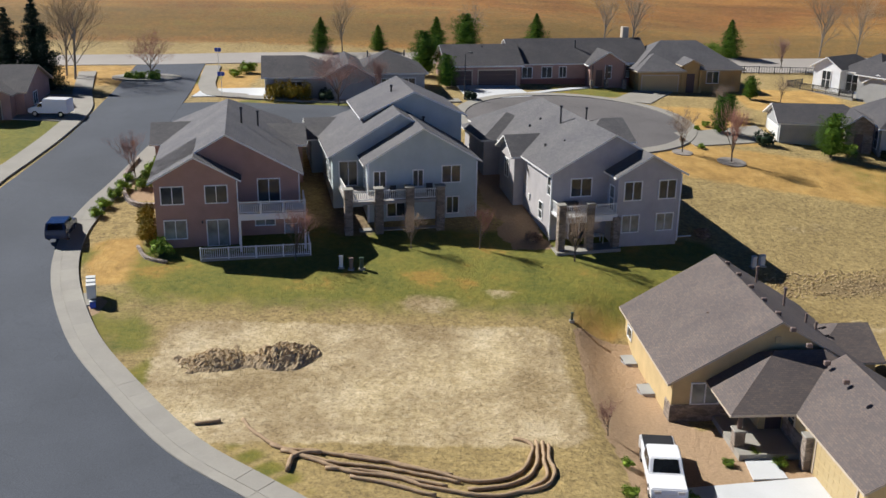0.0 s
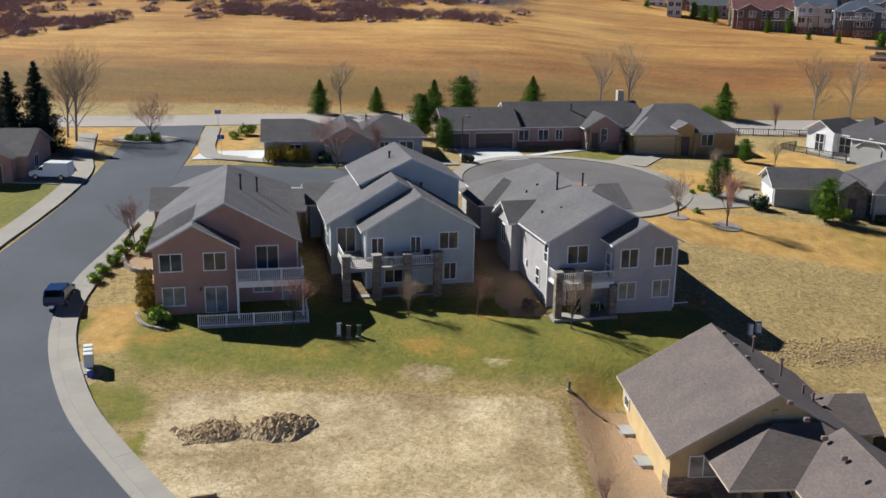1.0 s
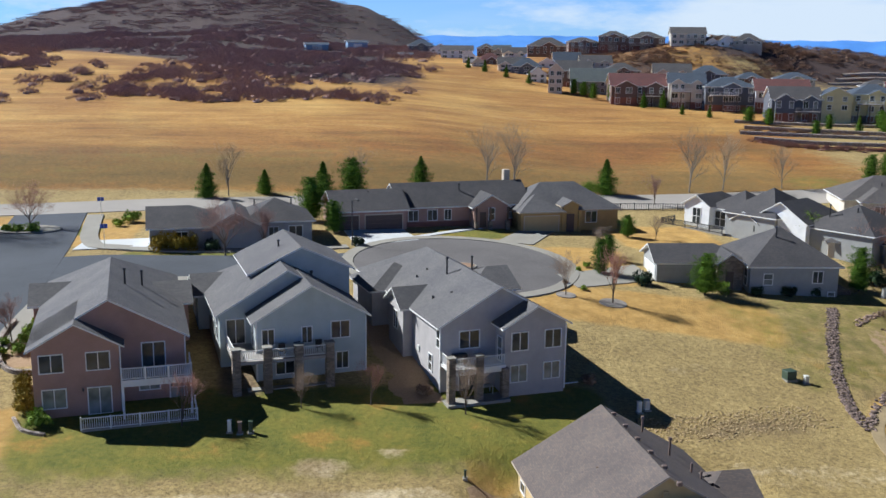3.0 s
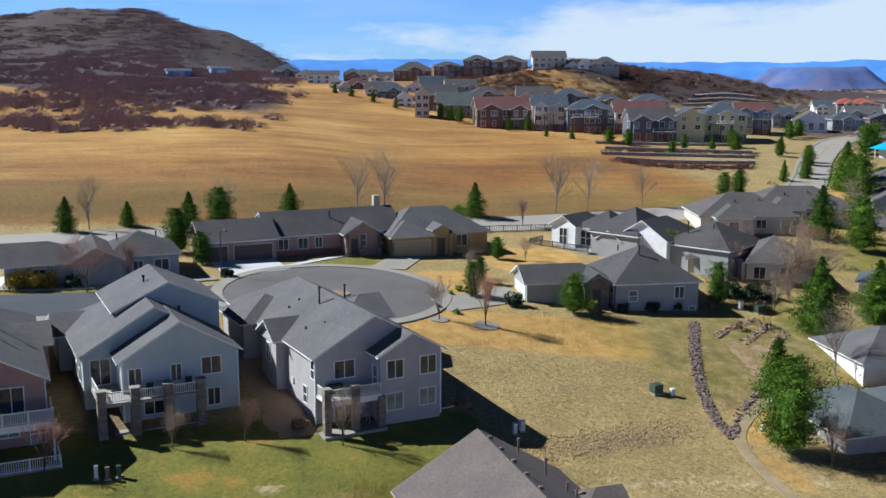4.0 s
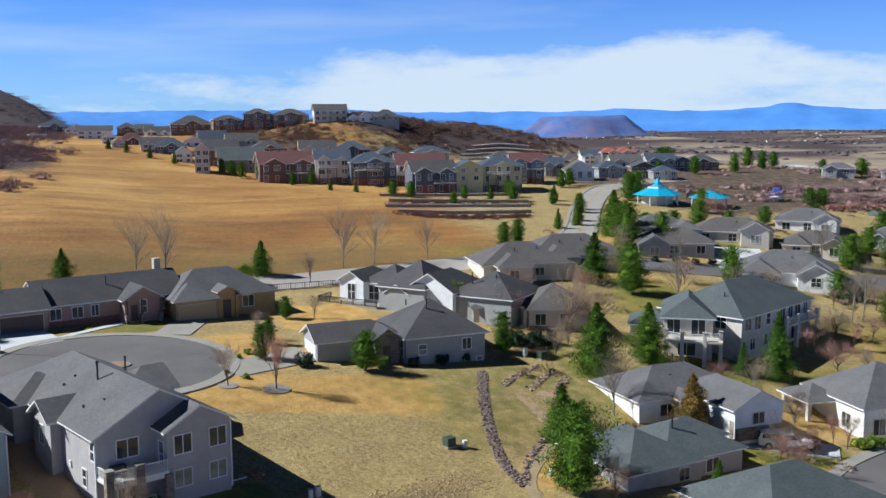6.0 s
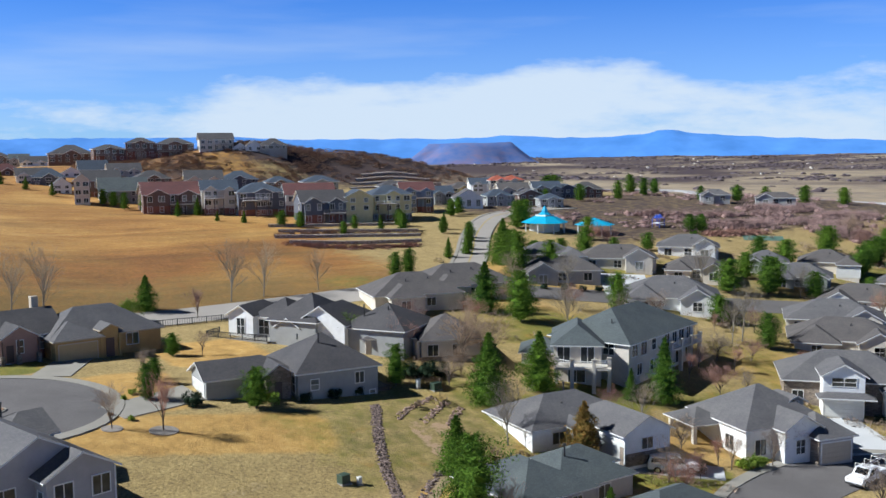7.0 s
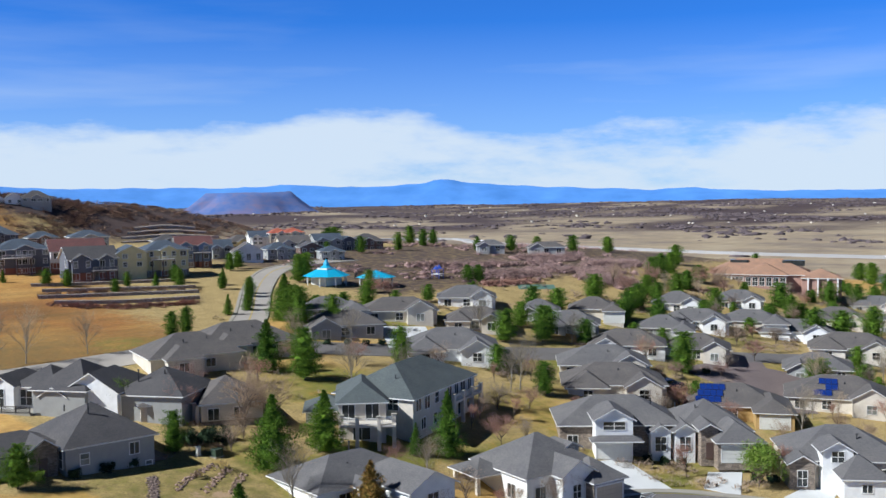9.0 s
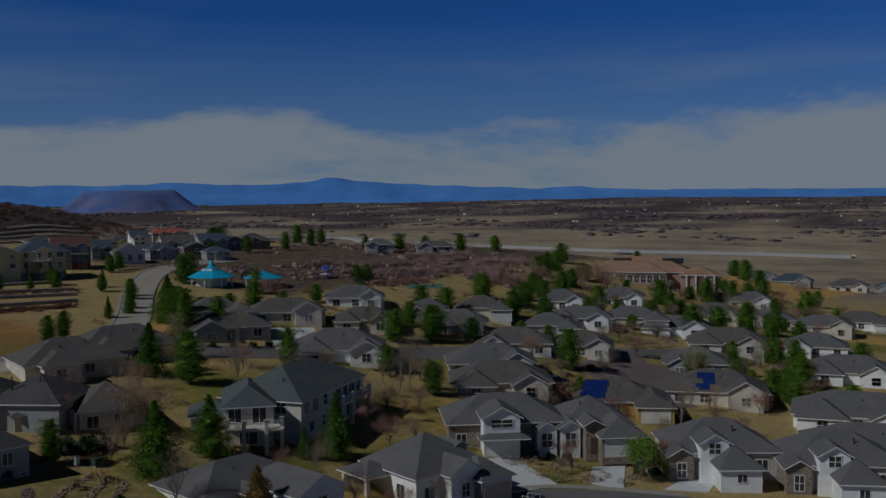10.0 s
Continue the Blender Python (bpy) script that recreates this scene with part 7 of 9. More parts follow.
# small conifers along the meadow's edge and on the terraces
for k, x, y, s in [(3, 79.0, 248.0, 0.55), (3, 84.5, 249.0, 0.6), (0, 74.0, 260.0, 0.6), (0, 70.0, 264.0, 0.55), (1, 63.0, 276.0, 0.6), (3, 57.0, 288.0, 0.5), (3, 52.0, 298.0, 0.5), (3, 47.0, 308.0, 0.5), (3, 43.0, 316.0, 0.5), (2, 96.0, 222.0, 0.5), (2, 99.5, 219.0, 0.5),
                   (0, 104.5, 206.0, 0.42), (1, 111.0, 213.0, 0.45), (3, 116.0, 209.0, 0.5), (0, 121.0, 207.0, 0.55), (2, 123.5, 213.0, 0.55), (3, 90.0, 231.0, 0.4), (3, 85.0, 236.0, 0.35), (1, 128.0, 200.0, 0.5), (3, 131.5, 205.0, 0.55), (0, 130.0, 192.0, 0.5), (1, 66.5, 272.0, 0.55), (2, 68.5, 269.0, 0.5),
                   (0, 146.0, 224.0, 0.6), (2, 150.0, 226.5, 0.6), (0, 188.0, 236.0, 0.6), (2, 205.0, 240.0, 0.7), (1, 221.0, 240.0, 0.8), (0, 247.0, 262.0, 0.9), (2, 252.0, 255.0, 0.7)]:
    put(PINES[k], x, y, s)
rnd_t = random.Random(77)
for _ in range(30):
    x, y = rnd_t.uniform(150, 330), rnd_t.uniform(60, 150)
    if y > 0.22 * x + 20 and all((x - r[0]) ** 2 + (y - r[1]) ** 2 > 130 for r in RANCHES) and not 88 < y + 0.38 * (x - 190) - 12 < 100:
        put(PINES[rnd_t.randrange(3)], x, y, rnd_t.uniform(0.5, 0.95), stretch=rnd_t.uniform(0.72, 0.95))
for x, y, s in ((-52.5, 120.0, 1.0), (-50.0, 122.0, 1.1), (-55.5, 122.5, 1.05), (-48.2, 119.6, 0.8), (-58, 124, 1.1)):
    put(SPRUCES[0], x, y, s)
YOUNG = bare_tree(21, 4.0, 0.6, BARK, TWIGS, "young bare tree with fine twigs in the lawn", 5, 0.34)
YOUNG_RED = bare_tree(22, 4.6, 0.55, BARK, TWIGS_RED, "young bare tree with reddish twigs", 5, 0.34)
PALE_TREE = bare_tree(23, 11.0, 0.68, BARK_PALE, TWIGS_PALE, "tall pale leafless tree beside the road", 5, 0.48, None, 13)
BROWN_TREE = bare_tree(24, 6.5, 1.05, BARK, TWIGS, "spreading leafless tree with brown twigs", 5, 0.16)
RED_TREE = bare_tree(25, 6.0, 0.85, BARK, TWIGS_RED, "leafless tree with reddish brown twigs", 6, 0.22)
GREENING = bare_tree(26, 6.5, 0.9, BARK_PALE, TWIGS_PALE, "tree with first pale green leaves", 5, 0.2, LEAF_GREEN)
RUST = pine_tree(27, 5.6, 1.9, LEAF_RUST, "small cone-shaped tree with rust and green leaves", 0.05, cone=True)
for ob, x, y, s in [
    (YOUNG, -2.6, 76.3, 0.95), (YOUNG_RED, 3.0, 76.8, 0.88), (YOUNG, 10.6, 75.3, 1.28), (YOUNG_RED, -11.6, 73.6, 1.0), (YOUNG, 25.0, 101.9, 1.3), (YOUNG_RED, 29.7, 100.0, 1.4), (YOUNG_RED, 9.9, 52.0, 0.55), (RED_TREE, -38.0, 128.2, 1.05),
    (PALE_TREE, -47.0, 126.0, 1.25), (PALE_TREE, -49.0, 128.5, 1.1), (RED_TREE, -12.4, 114.6, 1.2), (YOUNG_RED, -8.0, 116.6, 1.3), (PALE_TREE, 24.9, 158.5, 1.0), (PALE_TREE, 29.3, 157.9, 1.1), (PALE_TREE, 58.9, 157.9, 1.05), (PALE_TREE, 64.9, 158.4, 0.95),
    (YOUNG_RED, 50.8, 151.0, 1.1), (PALE_TREE, 75.1, 158.2, 0.75), (BROWN_TREE, 73.7, 110.6, 1.55), (BROWN_TREE, 77.0, 109.5, 1.25), (RED_TREE, 71.5, 123.5, 1.15), (RED_TREE, 68.0, 117.0, 1.0), (PALE_TREE, -15.6, 151.0, 0.8), (PALE_TREE, 4.4, 155, 0.7),
    (PALE_TREE, 124.4, 106.2, 0.95), (BROWN_TREE, 128.0, 104.0, 0.9), (YOUNG_RED, 116.2, 70.2, 1.1), (YOUNG_RED, 125.2, 61.4, 1.2), (RED_TREE, 95.2, 73.2, 0.9), (PALE_TREE, 162.2, 106.3, 0.7), (YOUNG_RED, 76.4, 80.6, 1.2), (YOUNG, 85.0, 73.8, 1.1), (YOUNG, 90.4, 72.6, 1.2),
    (RUST, 70.3, 81.6, 1.15), (GREENING, 120.2, 61.8, 0.9), (PALE_TREE, 104.0, 140.0, 0.8), (RED_TREE, 100.0, 134.0, 0.9), (RED_TREE, 88.0, 128.0, 0.8), (PALE_TREE, 116.5, 139.5, 0.7), (RED_TREE, 150.0, 172.0, 1.0), (RED_TREE, 153.5, 170.0, 0.9), (BROWN_TREE, 196.0, 78.0, 0.9),
    (RED_TREE, 192.0, 99.5, 0.9), (RED_TREE, 255.0, 150.0, 1.3), (BROWN_TREE, 262.0, 145.0, 1.3), (RED_TREE, 240.0, 155.0, 1.2), (BROWN_TREE, 228.0, 160.0, 1.2), (RED_TREE, 345.0, 115.0, 1.2), (RED_TREE, 220.0, 150.0, 1.1), (BROWN_TREE, 178.0, 98.0, 0.7), (GREENING, 40.5, 152.0, 0.55),
    (GREENING, 66.0, 131.0, 0.7), (YOUNG_RED, 52.5, 71.0, 1.0), (YOUNG, 51.0, 69.0, 1.1), (RED_TREE, 210.0, 68.0, 0.8), (PALE_TREE, 163.0, 74.0, 0.55), (PALE_TREE, 166.5, 71.0, 0.5), (YOUNG, 33.0, 118.5, 1.0), (YOUNG, 43.5, 128.0, 0.9), (GREENING, 62.5, 124.5, 0.75), (YOUNG_RED, -28.5, 88.8, 1.0),
]:
    put(ob, x, y, s)
ROUND = bush(31, 0.9, 1.1, LEAF_GREEN, "rounded green shrub in a bed")
HEDGE = bush(32, 1.0, 1.9, LEAF_OLIVE, "tall olive-yellow hedge shrub against the wall")
DRY = bush(33, 0.8, 0.8, SCRUB_TAN, "dry brown ornamental grass clump")
DARK = bush(34, 0.9, 1.2, SPRUCE, "dark evergreen shrub in a bed")
for ob, x, y, s in [
    (ROUND, -29.4, 80.4, 0.75), (ROUND, -29.3, 82.2, 0.8), (ROUND, -29.0, 84.2, 0.85), (ROUND, -28.9, 86.2, 0.8), (ROUND, -27.2, 86.6, 0.9), (ROUND, -27.3, 88.6, 0.95), (ROUND, -27.4, 90.6, 0.9), (ROUND, -27.3, 92.6, 0.9), (ROUND, -29.0, 88.2, 0.7), (HEDGE, -23.9, 75.9, 0.8), (HEDGE, -24.2, 77.2, 0.85),
    (HEDGE, -24.6, 78.6, 0.85), (HEDGE, -25.0, 80.0, 0.8), (ROUND, -22.2, 73.9, 1.2), (HEDGE, -20.0, 116.3, 1.3), (HEDGE, -18.2, 116.6, 1.3), (HEDGE, -16.6, 116.8, 1.2), (DARK, -14.2, 117.0, 1.2), (DRY, 7.6, 78.6, 1.0), (DARK, 3.2, 120.4, 1.0), (ROUND, -38.9, 126.2, 1.0), (ROUND, -36.9, 126.0, 1.2),
    (ROUND, -40.4, 126.6, 0.9), (ROUND, -26.2, 131.9, 1.4), (ROUND, -27.4, 129.6, 0.9), (DARK, 35.0, 106.8, 1.3), (ROUND, 43.6, 105.0, 1.2), (DARK, 47.6, 104.4, 0.9), (DARK, 51.4, 104.4, 1.0), (DARK, 54.6, 104.6, 0.9), (DARK, 66.0, 107.5, 1.7), (DARK, 63.8, 108.4, 1.6), (DARK, 68.2, 107.6, 1.5),
    (ROUND, 13.6, 46.4, 0.5), (ROUND, 16.6, 50.2, 0.45), (ROUND, 18.4, 51.2, 0.5), (ROUND, 10.6, 49.2, 0.45), (ROUND, 10.2, 45.9, 0.6), (ROUND, 19.6, 50.2, 0.55), (ROUND, 30.0, 112.6, 0.6), (ROUND, 28.6, 110.9, 0.5), (DRY, 25.8, 105.8, 0.5), (ROUND, 27.5, 103.9, 0.5), (ROUND, 86.5, 73.4, 1.2),
    (ROUND, 88.4, 73.0, 1.3), (DARK, 117.4, 77.0, 1.0), (DARK, 119.0, 75.2, 1.0), (DARK, 120.4, 73.6, 1.0), (DARK, 121.9, 63.0, 1.1), (DARK, 123.4, 61.6, 1.1), (DARK, 125.0, 60.0, 1.1), (ROUND, 131.8, 92.6, 1.4), (ROUND, 146.5, 84.5, 1.5), (ROUND, 148.0, 82.0, 1.7), (DARK, 80.5, 74.5, 1.0),
    (DARK, 113.0, 142.4, 0.9), (DARK, 116.5, 140.8, 0.9), (DARK, 119.5, 139.0, 0.9), (DARK, 122.5, 138.0, 0.9), (ROUND, 128.0, 131.0, 1.0), (DARK, 170.0, 98.0, 1.0), (DRY, 22.4, 81.4, 1.0), (DRY, 200.5, 66.0, 2.6), (DRY, 203.5, 64.2, 2.4),
]:
    put(ob, x, y, s)


# more of the same trees between the houses of the estate
rnd_e = random.Random(78)
planted = []
while len(planted) < 150:
    x, y = rnd_e.uniform(62, 330), rnd_e.uniform(58, 178)
    if y < 0.20 * x + 22 or y > 0.16 * x + 112 or not clear(x, y, 1.6) or any((x - a) ** 2 + (y - b) ** 2 < 16 for a, b in planted):
        continue
    planted.append((x, y))
    if len(planted) % 5 < 2 and x > 160:
        put(PINES[rnd_e.choice((0, 1, 2, 1, 2))], x, y, rnd_e.uniform(0.45, 0.95), stretch=rnd_e.uniform(0.72, 0.95))
    else:
        put((RED_TREE, BROWN_TREE, YOUNG_RED, PALE_TREE, RED_TREE, BROWN_TREE)[rnd_e.randrange(6)], x, y, rnd_e.uniform(0.55, 0.9))


def thicket(name, label, leaves, spots, seed, leaf=0.3, count=30, mound=0.85, fine=1, slim=0.2):
    """Many low shrubs in one mesh: soft mounds of twigs with fine shoots standing out of them."""
    rnd = random.Random(seed)
    ball = bmesh.new()
    bmesh.ops.create_icosphere(ball, subdivisions=fine, radius=1.0)
    shape = [v.co.copy() for v in ball.verts]
    sides = [[v.index for v in f.verts] for f in ball.faces]
    ball.free()
    verts, faces = [], []
    for x, y, r, h in spots:
        z = surface(x, y)
        for k in range(2 if mound else 0):
            a, q = rnd.uniform(0, 6.28), rnd.uniform(0.0, 0.55) * r
            cx, cy, s, o = x + q * math.cos(a), y + q * math.sin(a), rnd.uniform(0.5, 0.9) * mound, len(verts)
            verts += [(cx + p.x * r * s * w, cy + p.y * r * s * w, z + max(-0.3, p.z) * h * s * w) for p in shape for w in (1 + 0.42 * noise.fractal(p * 1.7 + Vector((x, y, k)), 1.0, 2.0, 3),)]
            faces += [[o + n for n in f] for f in sides]
        for k in range(count):
            a, e = rnd.uniform(0, 6.28), math.sqrt(rnd.random())
            p = Vector((x + 0.95 * r * e * math.cos(a), y + 0.95 * r * e * math.sin(a), z + h * (1 - 0.85 * e * e) * rnd.uniform(0.30, 0.85)))
            up = Vector((math.cos(a) * e * 0.8 + rnd.gauss(0, 0.35), math.sin(a) * e * 0.8 + rnd.gauss(0, 0.35), 1.0)).normalized() * leaf * rnd.uniform(0.7, 1.6)
            side = up.orthogonal().normalized() * leaf * slim
            o = len(verts)
            verts += [tuple(p - side), tuple(p + side), tuple(p + up)]
            faces.append([o, o + 1, o + 2])
    me = bpy.data.meshes.new(name)
    me.from_pydata(verts, [], faces)
    me.polygons.foreach_set("use_smooth", [True] * len(faces))
    me.materials.append(leaves)
    return tagged(new(name, me), label, "scrub", kind="stuff")


def scatter(n, seed, x0, x1, y0, y1, keep, r=(1.2, 2.8), h=(0.8, 1.8)):
    rnd = random.Random(seed)
    out = []
    while len(out) < n:
        x, y = rnd.uniform(x0, x1), rnd.uniform(y0, y1)
        if rnd.random() < keep(x, y):
            out.append((x, y, rnd.uniform(*r), rnd.uniform(*h)))
    return out


def clumped(x, y, scale=0.03, seed=0.0):
    return smooth(noise.noise((x * scale, y * scale, seed)), -0.15, 0.2)


def west_slope(x, y):
    edge = 226 - 36 * smooth(-x, 66, 84) + 9 * noise.noise((x * 0.05, y * 0.02, 1.0))
    return smooth(y, edge, edge + 4) * (1 - smooth(x - 0.10 * (y - 226), 16, 26)) * (0.05 + 0.95 * smooth(noise.noise((x * 0.022, y * 0.05, 2.0)) + 0.35 * noise.noise((x * 0.08, y * 0.16, 7.0)), -0.14, 0.05))


thicket("scrub_oak", "brown leafless scrub oak thickets on the hillside", SCRUB, scatter(2500, 41, -200, 45, 185, 480, west_slope, (1.6, 3.8), (1.2, 2.4)), 51, 0.60, 190, 0.5, 1, 0.10)
thicket("scrub_oak", "brown leafless scrub on the far hill", SCRUB, scatter(2600, 42, -330, 150, 470, 800, lambda x, y: (0.12 + 0.88 * clumped(x, y, 0.02, 5.0)) * (1 - smooth(x - 0.3 * (y - 430), 25, 60)), (3, 8), (0.5, 1.0)), 52, 0.5, 120, 0.3, 1, 0.22)
thicket("scrub_oak", "brown scrub over the small hill beside the ridge houses", SCRUB_TAN, scatter(1000, 43, 140, 270, 330, 430, lambda x, y: smooth(bump(x, y, 205, 378, 66, 46, 1.0), 0.16, 0.4) * (0.3 + 0.7 * clumped(x, y, 0.06, 1.0)), (1.0, 2.4), (0.6, 1.2)), 53, 0.5, 120, 0.4, 1, 0.12)
thicket("scrub_oak", "brown brush on the slope below the hilltop houses", SCRUB_TAN, scatter(420, 143, 78, 175, 318, 372, lambda x, y: 0.15 + 0.85 * clumped(x, y, 0.05, 6.0), (1.0, 2.2), (0.5, 1.0)), 153, 0.5, 110, 0.4, 1, 0.12)
thicket("scrub_oak", "dark scrub thickets in the open ground past the pavilions", SCRUB, scatter(620, 44, 165, 420, 160, 330, lambda x, y: clumped(x, y, 0.025, 4.0) * smooth(y - 0.28 * x, 112, 130), (1.6, 3.6), (1.0, 2.0)), 54, 0.5, 200, 0.5, 1, 0.10)
thicket("far_scrub", "dark brush scattered over the far prairie", FAR_SCRUB, scatter(13000, 46, 200, 3900, 200, 3900, lambda x, y: clumped(x, y, 0.004, 8.0) * clumped(x, y, 0.013, 3.0) * (0.015 + smooth(math.hypot(x, y), 1050, 2000)) * smooth(math.hypot(x, y), 800, 1000) * (0.45 + 0.55 * smooth(x / max(y, 1), 0.9, 1.6)), (5, 14), (2.0, 5.0)), 56, 2.0, 8, 0.8)
thicket("garden_brush", "leafless garden brush between the houses", TWIGS, scatter(700, 47, 58, 330, 60, 175, lambda x, y: (x > 102 or y < 146) * clumped(x, y, 0.05, 3.0) * clear(x, y, 0.8), (0.6, 1.6), (0.5, 1.5)), 57, 0.4, 70, 0.0)


def beside(line, n, seed, wide, r, h):
    """Spots strewn along a line."""
    rnd = random.Random(seed)
    way = glide(line, 0.8)
    return [(p.x + rnd.gauss(0, wide), p.y + rnd.gauss(0, wide), rnd.uniform(*r), rnd.uniform(*h)) for p in (way[rnd.randrange(len(way))] for _ in range(n))]


thicket("terrace_brush", "rust-brown brush below the retaining walls", TWIGS_RED, beside([(88.0, 197.5), (97.0, 191.0), (113.0, 188.0)], 90, 58, 1.0, (0.6, 1.3), (0.4, 0.9)), 58, 0.4, 60, 0.5)
thicket("terrace_brush", "rust-brown brush between the retaining walls", SCRUB_TAN, beside([(90, 211), (106, 206), (122, 201.5)], 60, 59, 0.8, (0.5, 1.0), (0.3, 0.7)), 59, 0.4, 60, 0.5)
for line, seed in (([(196, 206), (212, 200), (226, 195), (240, 192)], 161), ([(225, 183), (235, 176), (245, 170)], 162), ([(240, 203), (256, 194)], 163), ([(224, 166), (236, 160)], 164), ([(205, 182), (216, 178)], 165), ([(250, 182), (262, 176)], 166)):
    thicket("scrub_oak", "purple-brown leafless brush in the park", SCRUB, beside(line, 70, seed, 2.6, (1.6, 3.0), (1.6, 2.8)), seed, 0.5, 260, 0.5, 1, 0.10)
thicket("red_brush", "dark red bushes beside the green court", TWIGS_RED, beside([(190, 172.5), (197, 171.8), (204, 170.6)], 60, 60, 1.6, (1.0, 1.9), (0.8, 1.5)), 60, 0.5, 80, 0.6)


# ---- rocks, logs and terraces ----
DARK_CLOD = leafage("dark_soil_clods", (0.25, 0.18, 0.105), (0.54, 0.42, 0.26), 0.95)


def rock_run(name, label, points, wide, seed, size=(0.16, 0.42), per=9, category="rocks", mat=None, heap=0.0):
    rnd = random.Random(seed)
    bm = bmesh.new()
    for p in glide(points, 0.7):
        for _ in range(per):
            u, v = (rnd.gauss(0, 0.45), rnd.gauss(0, 0.45)) if heap else (rnd.uniform(-1, 1), rnd.uniform(-1, 1))
            x, y = p.x + u * wide, p.y + v * (wide if category == "soil" else 0.5)
            r = rnd.uniform(*size)
            up = heap * max(0.0, 1 - math.hypot(u, v)) * rnd.uniform(0.2, 1.0)
            made = bmesh.ops.create_icosphere(bm, subdivisions=1, radius=r)["verts"]
            for v in made:
                v.co = Vector((v.co.x * rnd.uniform(0.8, 1.3), v.co.y * rnd.uniform(0.8, 1.2), v.co.z * 0.75)) + Vector((x, y, height(x, y) + r * 0.35 + up))
    return tagged(part(name, bm, mat or ROCK), label, category, kind="stuff")


rock_run("rock_channel", "drainage channel of red and grey rocks down the meadow", [(54.7, 100.4), (52.1, 95.4), (49.8, 90.6), (47.8, 85.9), (46.5, 82.0), (45.6, 78.6), (45.3, 75.3)], 0.55, 61, (0.05, 0.15), 56)
for pts, s in (([(55.5, 96.7), (59.1, 99.1), (62.6, 100.6)], 62), ([(57.9, 94.9), (60.5, 96.9), (63.5, 98.8)], 63), ([(60.2, 93.2), (62.0, 94.9), (64.2, 96.8)], 64), ([(53.2, 83.8), (50.3, 81.4), (47.6, 78.5), (46.0, 76.2)], 65)):
    rock_run("rock_terrace", "low retaining row of stacked red boulders", pts, 0.22, s, (0.09, 0.22), 9)
rock_run("mud_clods", "broken clods of dried eroded soil", [(25.5, 73.2), (29.5, 74.0), (33.5, 75.2), (38, 76.4), (41, 77.2)], 2.1, 67, (0.03, 0.10), 70, "soil", DARK_CLOD)
strip("path", "worn dirt footpath that curves below the pines", "path", [(43.6, 58.0), (44.4, 64.0), (44.5, 68.0), (44.8, 71.5), (45.6, 74.4), (47.2, 77.0), (49.9, 79.8), (53.0, 82.6)], -0.55, 0.55, 0.05, DIRT, 0.3, 0.8, 2)
for x, y, r in ((25.0, 101.9, 1.1), (29.7, 100.0, 1.5)):
    disc("tree_ring", "pale gravel ring round a young tree", "gravel ring", x, y, r, r * 0.9, 0.08, PALE_GRAVEL, kind="", rings=3, sides=24)


def hose(points, r, seed, sides=8):
    """A bent round log in one skin, slightly uneven."""
    rnd = random.Random(seed)
    line = glide(points, 0.35)
    bm, rings = bmesh.new(), []
    for k, p in enumerate(line):
        way = (line[min(k + 1, len(line) - 1)] - line[max(k - 1, 0)]).normalized()
        side, up = Vector((way.y, -way.x, 0)), Vector((0, 0, 1))
        c = Vector((p.x, p.y, height(p.x, p.y) + r * 0.9)) + side * rnd.uniform(-0.04, 0.04)
        q = r * rnd.uniform(0.88, 1.12)
        rings.append([bm.verts.new(c + (side * math.cos(t) + up * math.sin(t)) * q) for t in (2 * math.pi * n / sides for n in range(sides))])
    for a, b in zip(rings, rings[1:]):
        for n in range(sides):
            bm.faces.new((a[n], a[(n + 1) % sides], b[(n + 1) % sides], b[n]))
    bm.faces.new(rings[0][::-1])
    bm.faces.new(rings[-1])
    bmesh.ops.recalc_face_normals(bm, faces=bm.faces)
    return bm


LOG_LINES = (
    [(-11.5, 51.5), (-10.7, 50.3), (-8.8, 48.7), (-6.9, 48.5), (-4.3, 47.9), (-2.4, 47.6), (-0.3, 46.9), (1.6, 46.2), (3.1, 46.4), (4.3, 47.2), (5.0, 48.6), (5.2, 50.2), (4.2, 50.7)],
    [(-9.5, 49.0), (-7.4, 48.0), (-5.5, 47.4), (-3.0, 47.1), (-0.6, 46.5), (1.1, 46.0)],
    [(-8.8, 48.5), (-6.4, 47.4), (-4.8, 46.6), (-2.4, 46.3), (-0.6, 45.5), (2.4, 44.9), (4.2, 45.4), (5.7, 46.7), (5.8, 48.6), (5.9, 50.4)],
    [(1.5, 45.4), (3.0, 45.7), (4.6, 46.6), (5.3, 48.0), (5.5, 49.5), (5.5, 50.5)],
    [(-5.3, 48.3), (-3.7, 48.0), (-1.8, 47.3), (0.7, 46.7)],
    [(-8.2, 46.5), (-8.1, 47.8), (-7.3, 48.4), (-6.6, 48.3)],
    [(-14.2, 50.9), (-13.2, 51.1), (-12.8, 51.3)],
    [(-4.8, 46.2), (-2.3, 45.5), (-0.2, 44.7)],
    [(3.6, 45.1), (5.7, 46.0), (6.3, 47.5), (6.1, 48.6), (6.2, 50.2)],
    [(-6.2, 46.9), (-3.6, 46.7), (-1.4, 46.1), (0.4, 45.6)],
)
for seed, line in enumerate(LOG_LINES):
    tagged(part("straw_log", hose(line, 0.11 if seed != 5 else 0.14, seed), STRAW_LOG, soft=True), "brown straw erosion log lying on the bare lot", "erosion log", "straw logs along the lot")


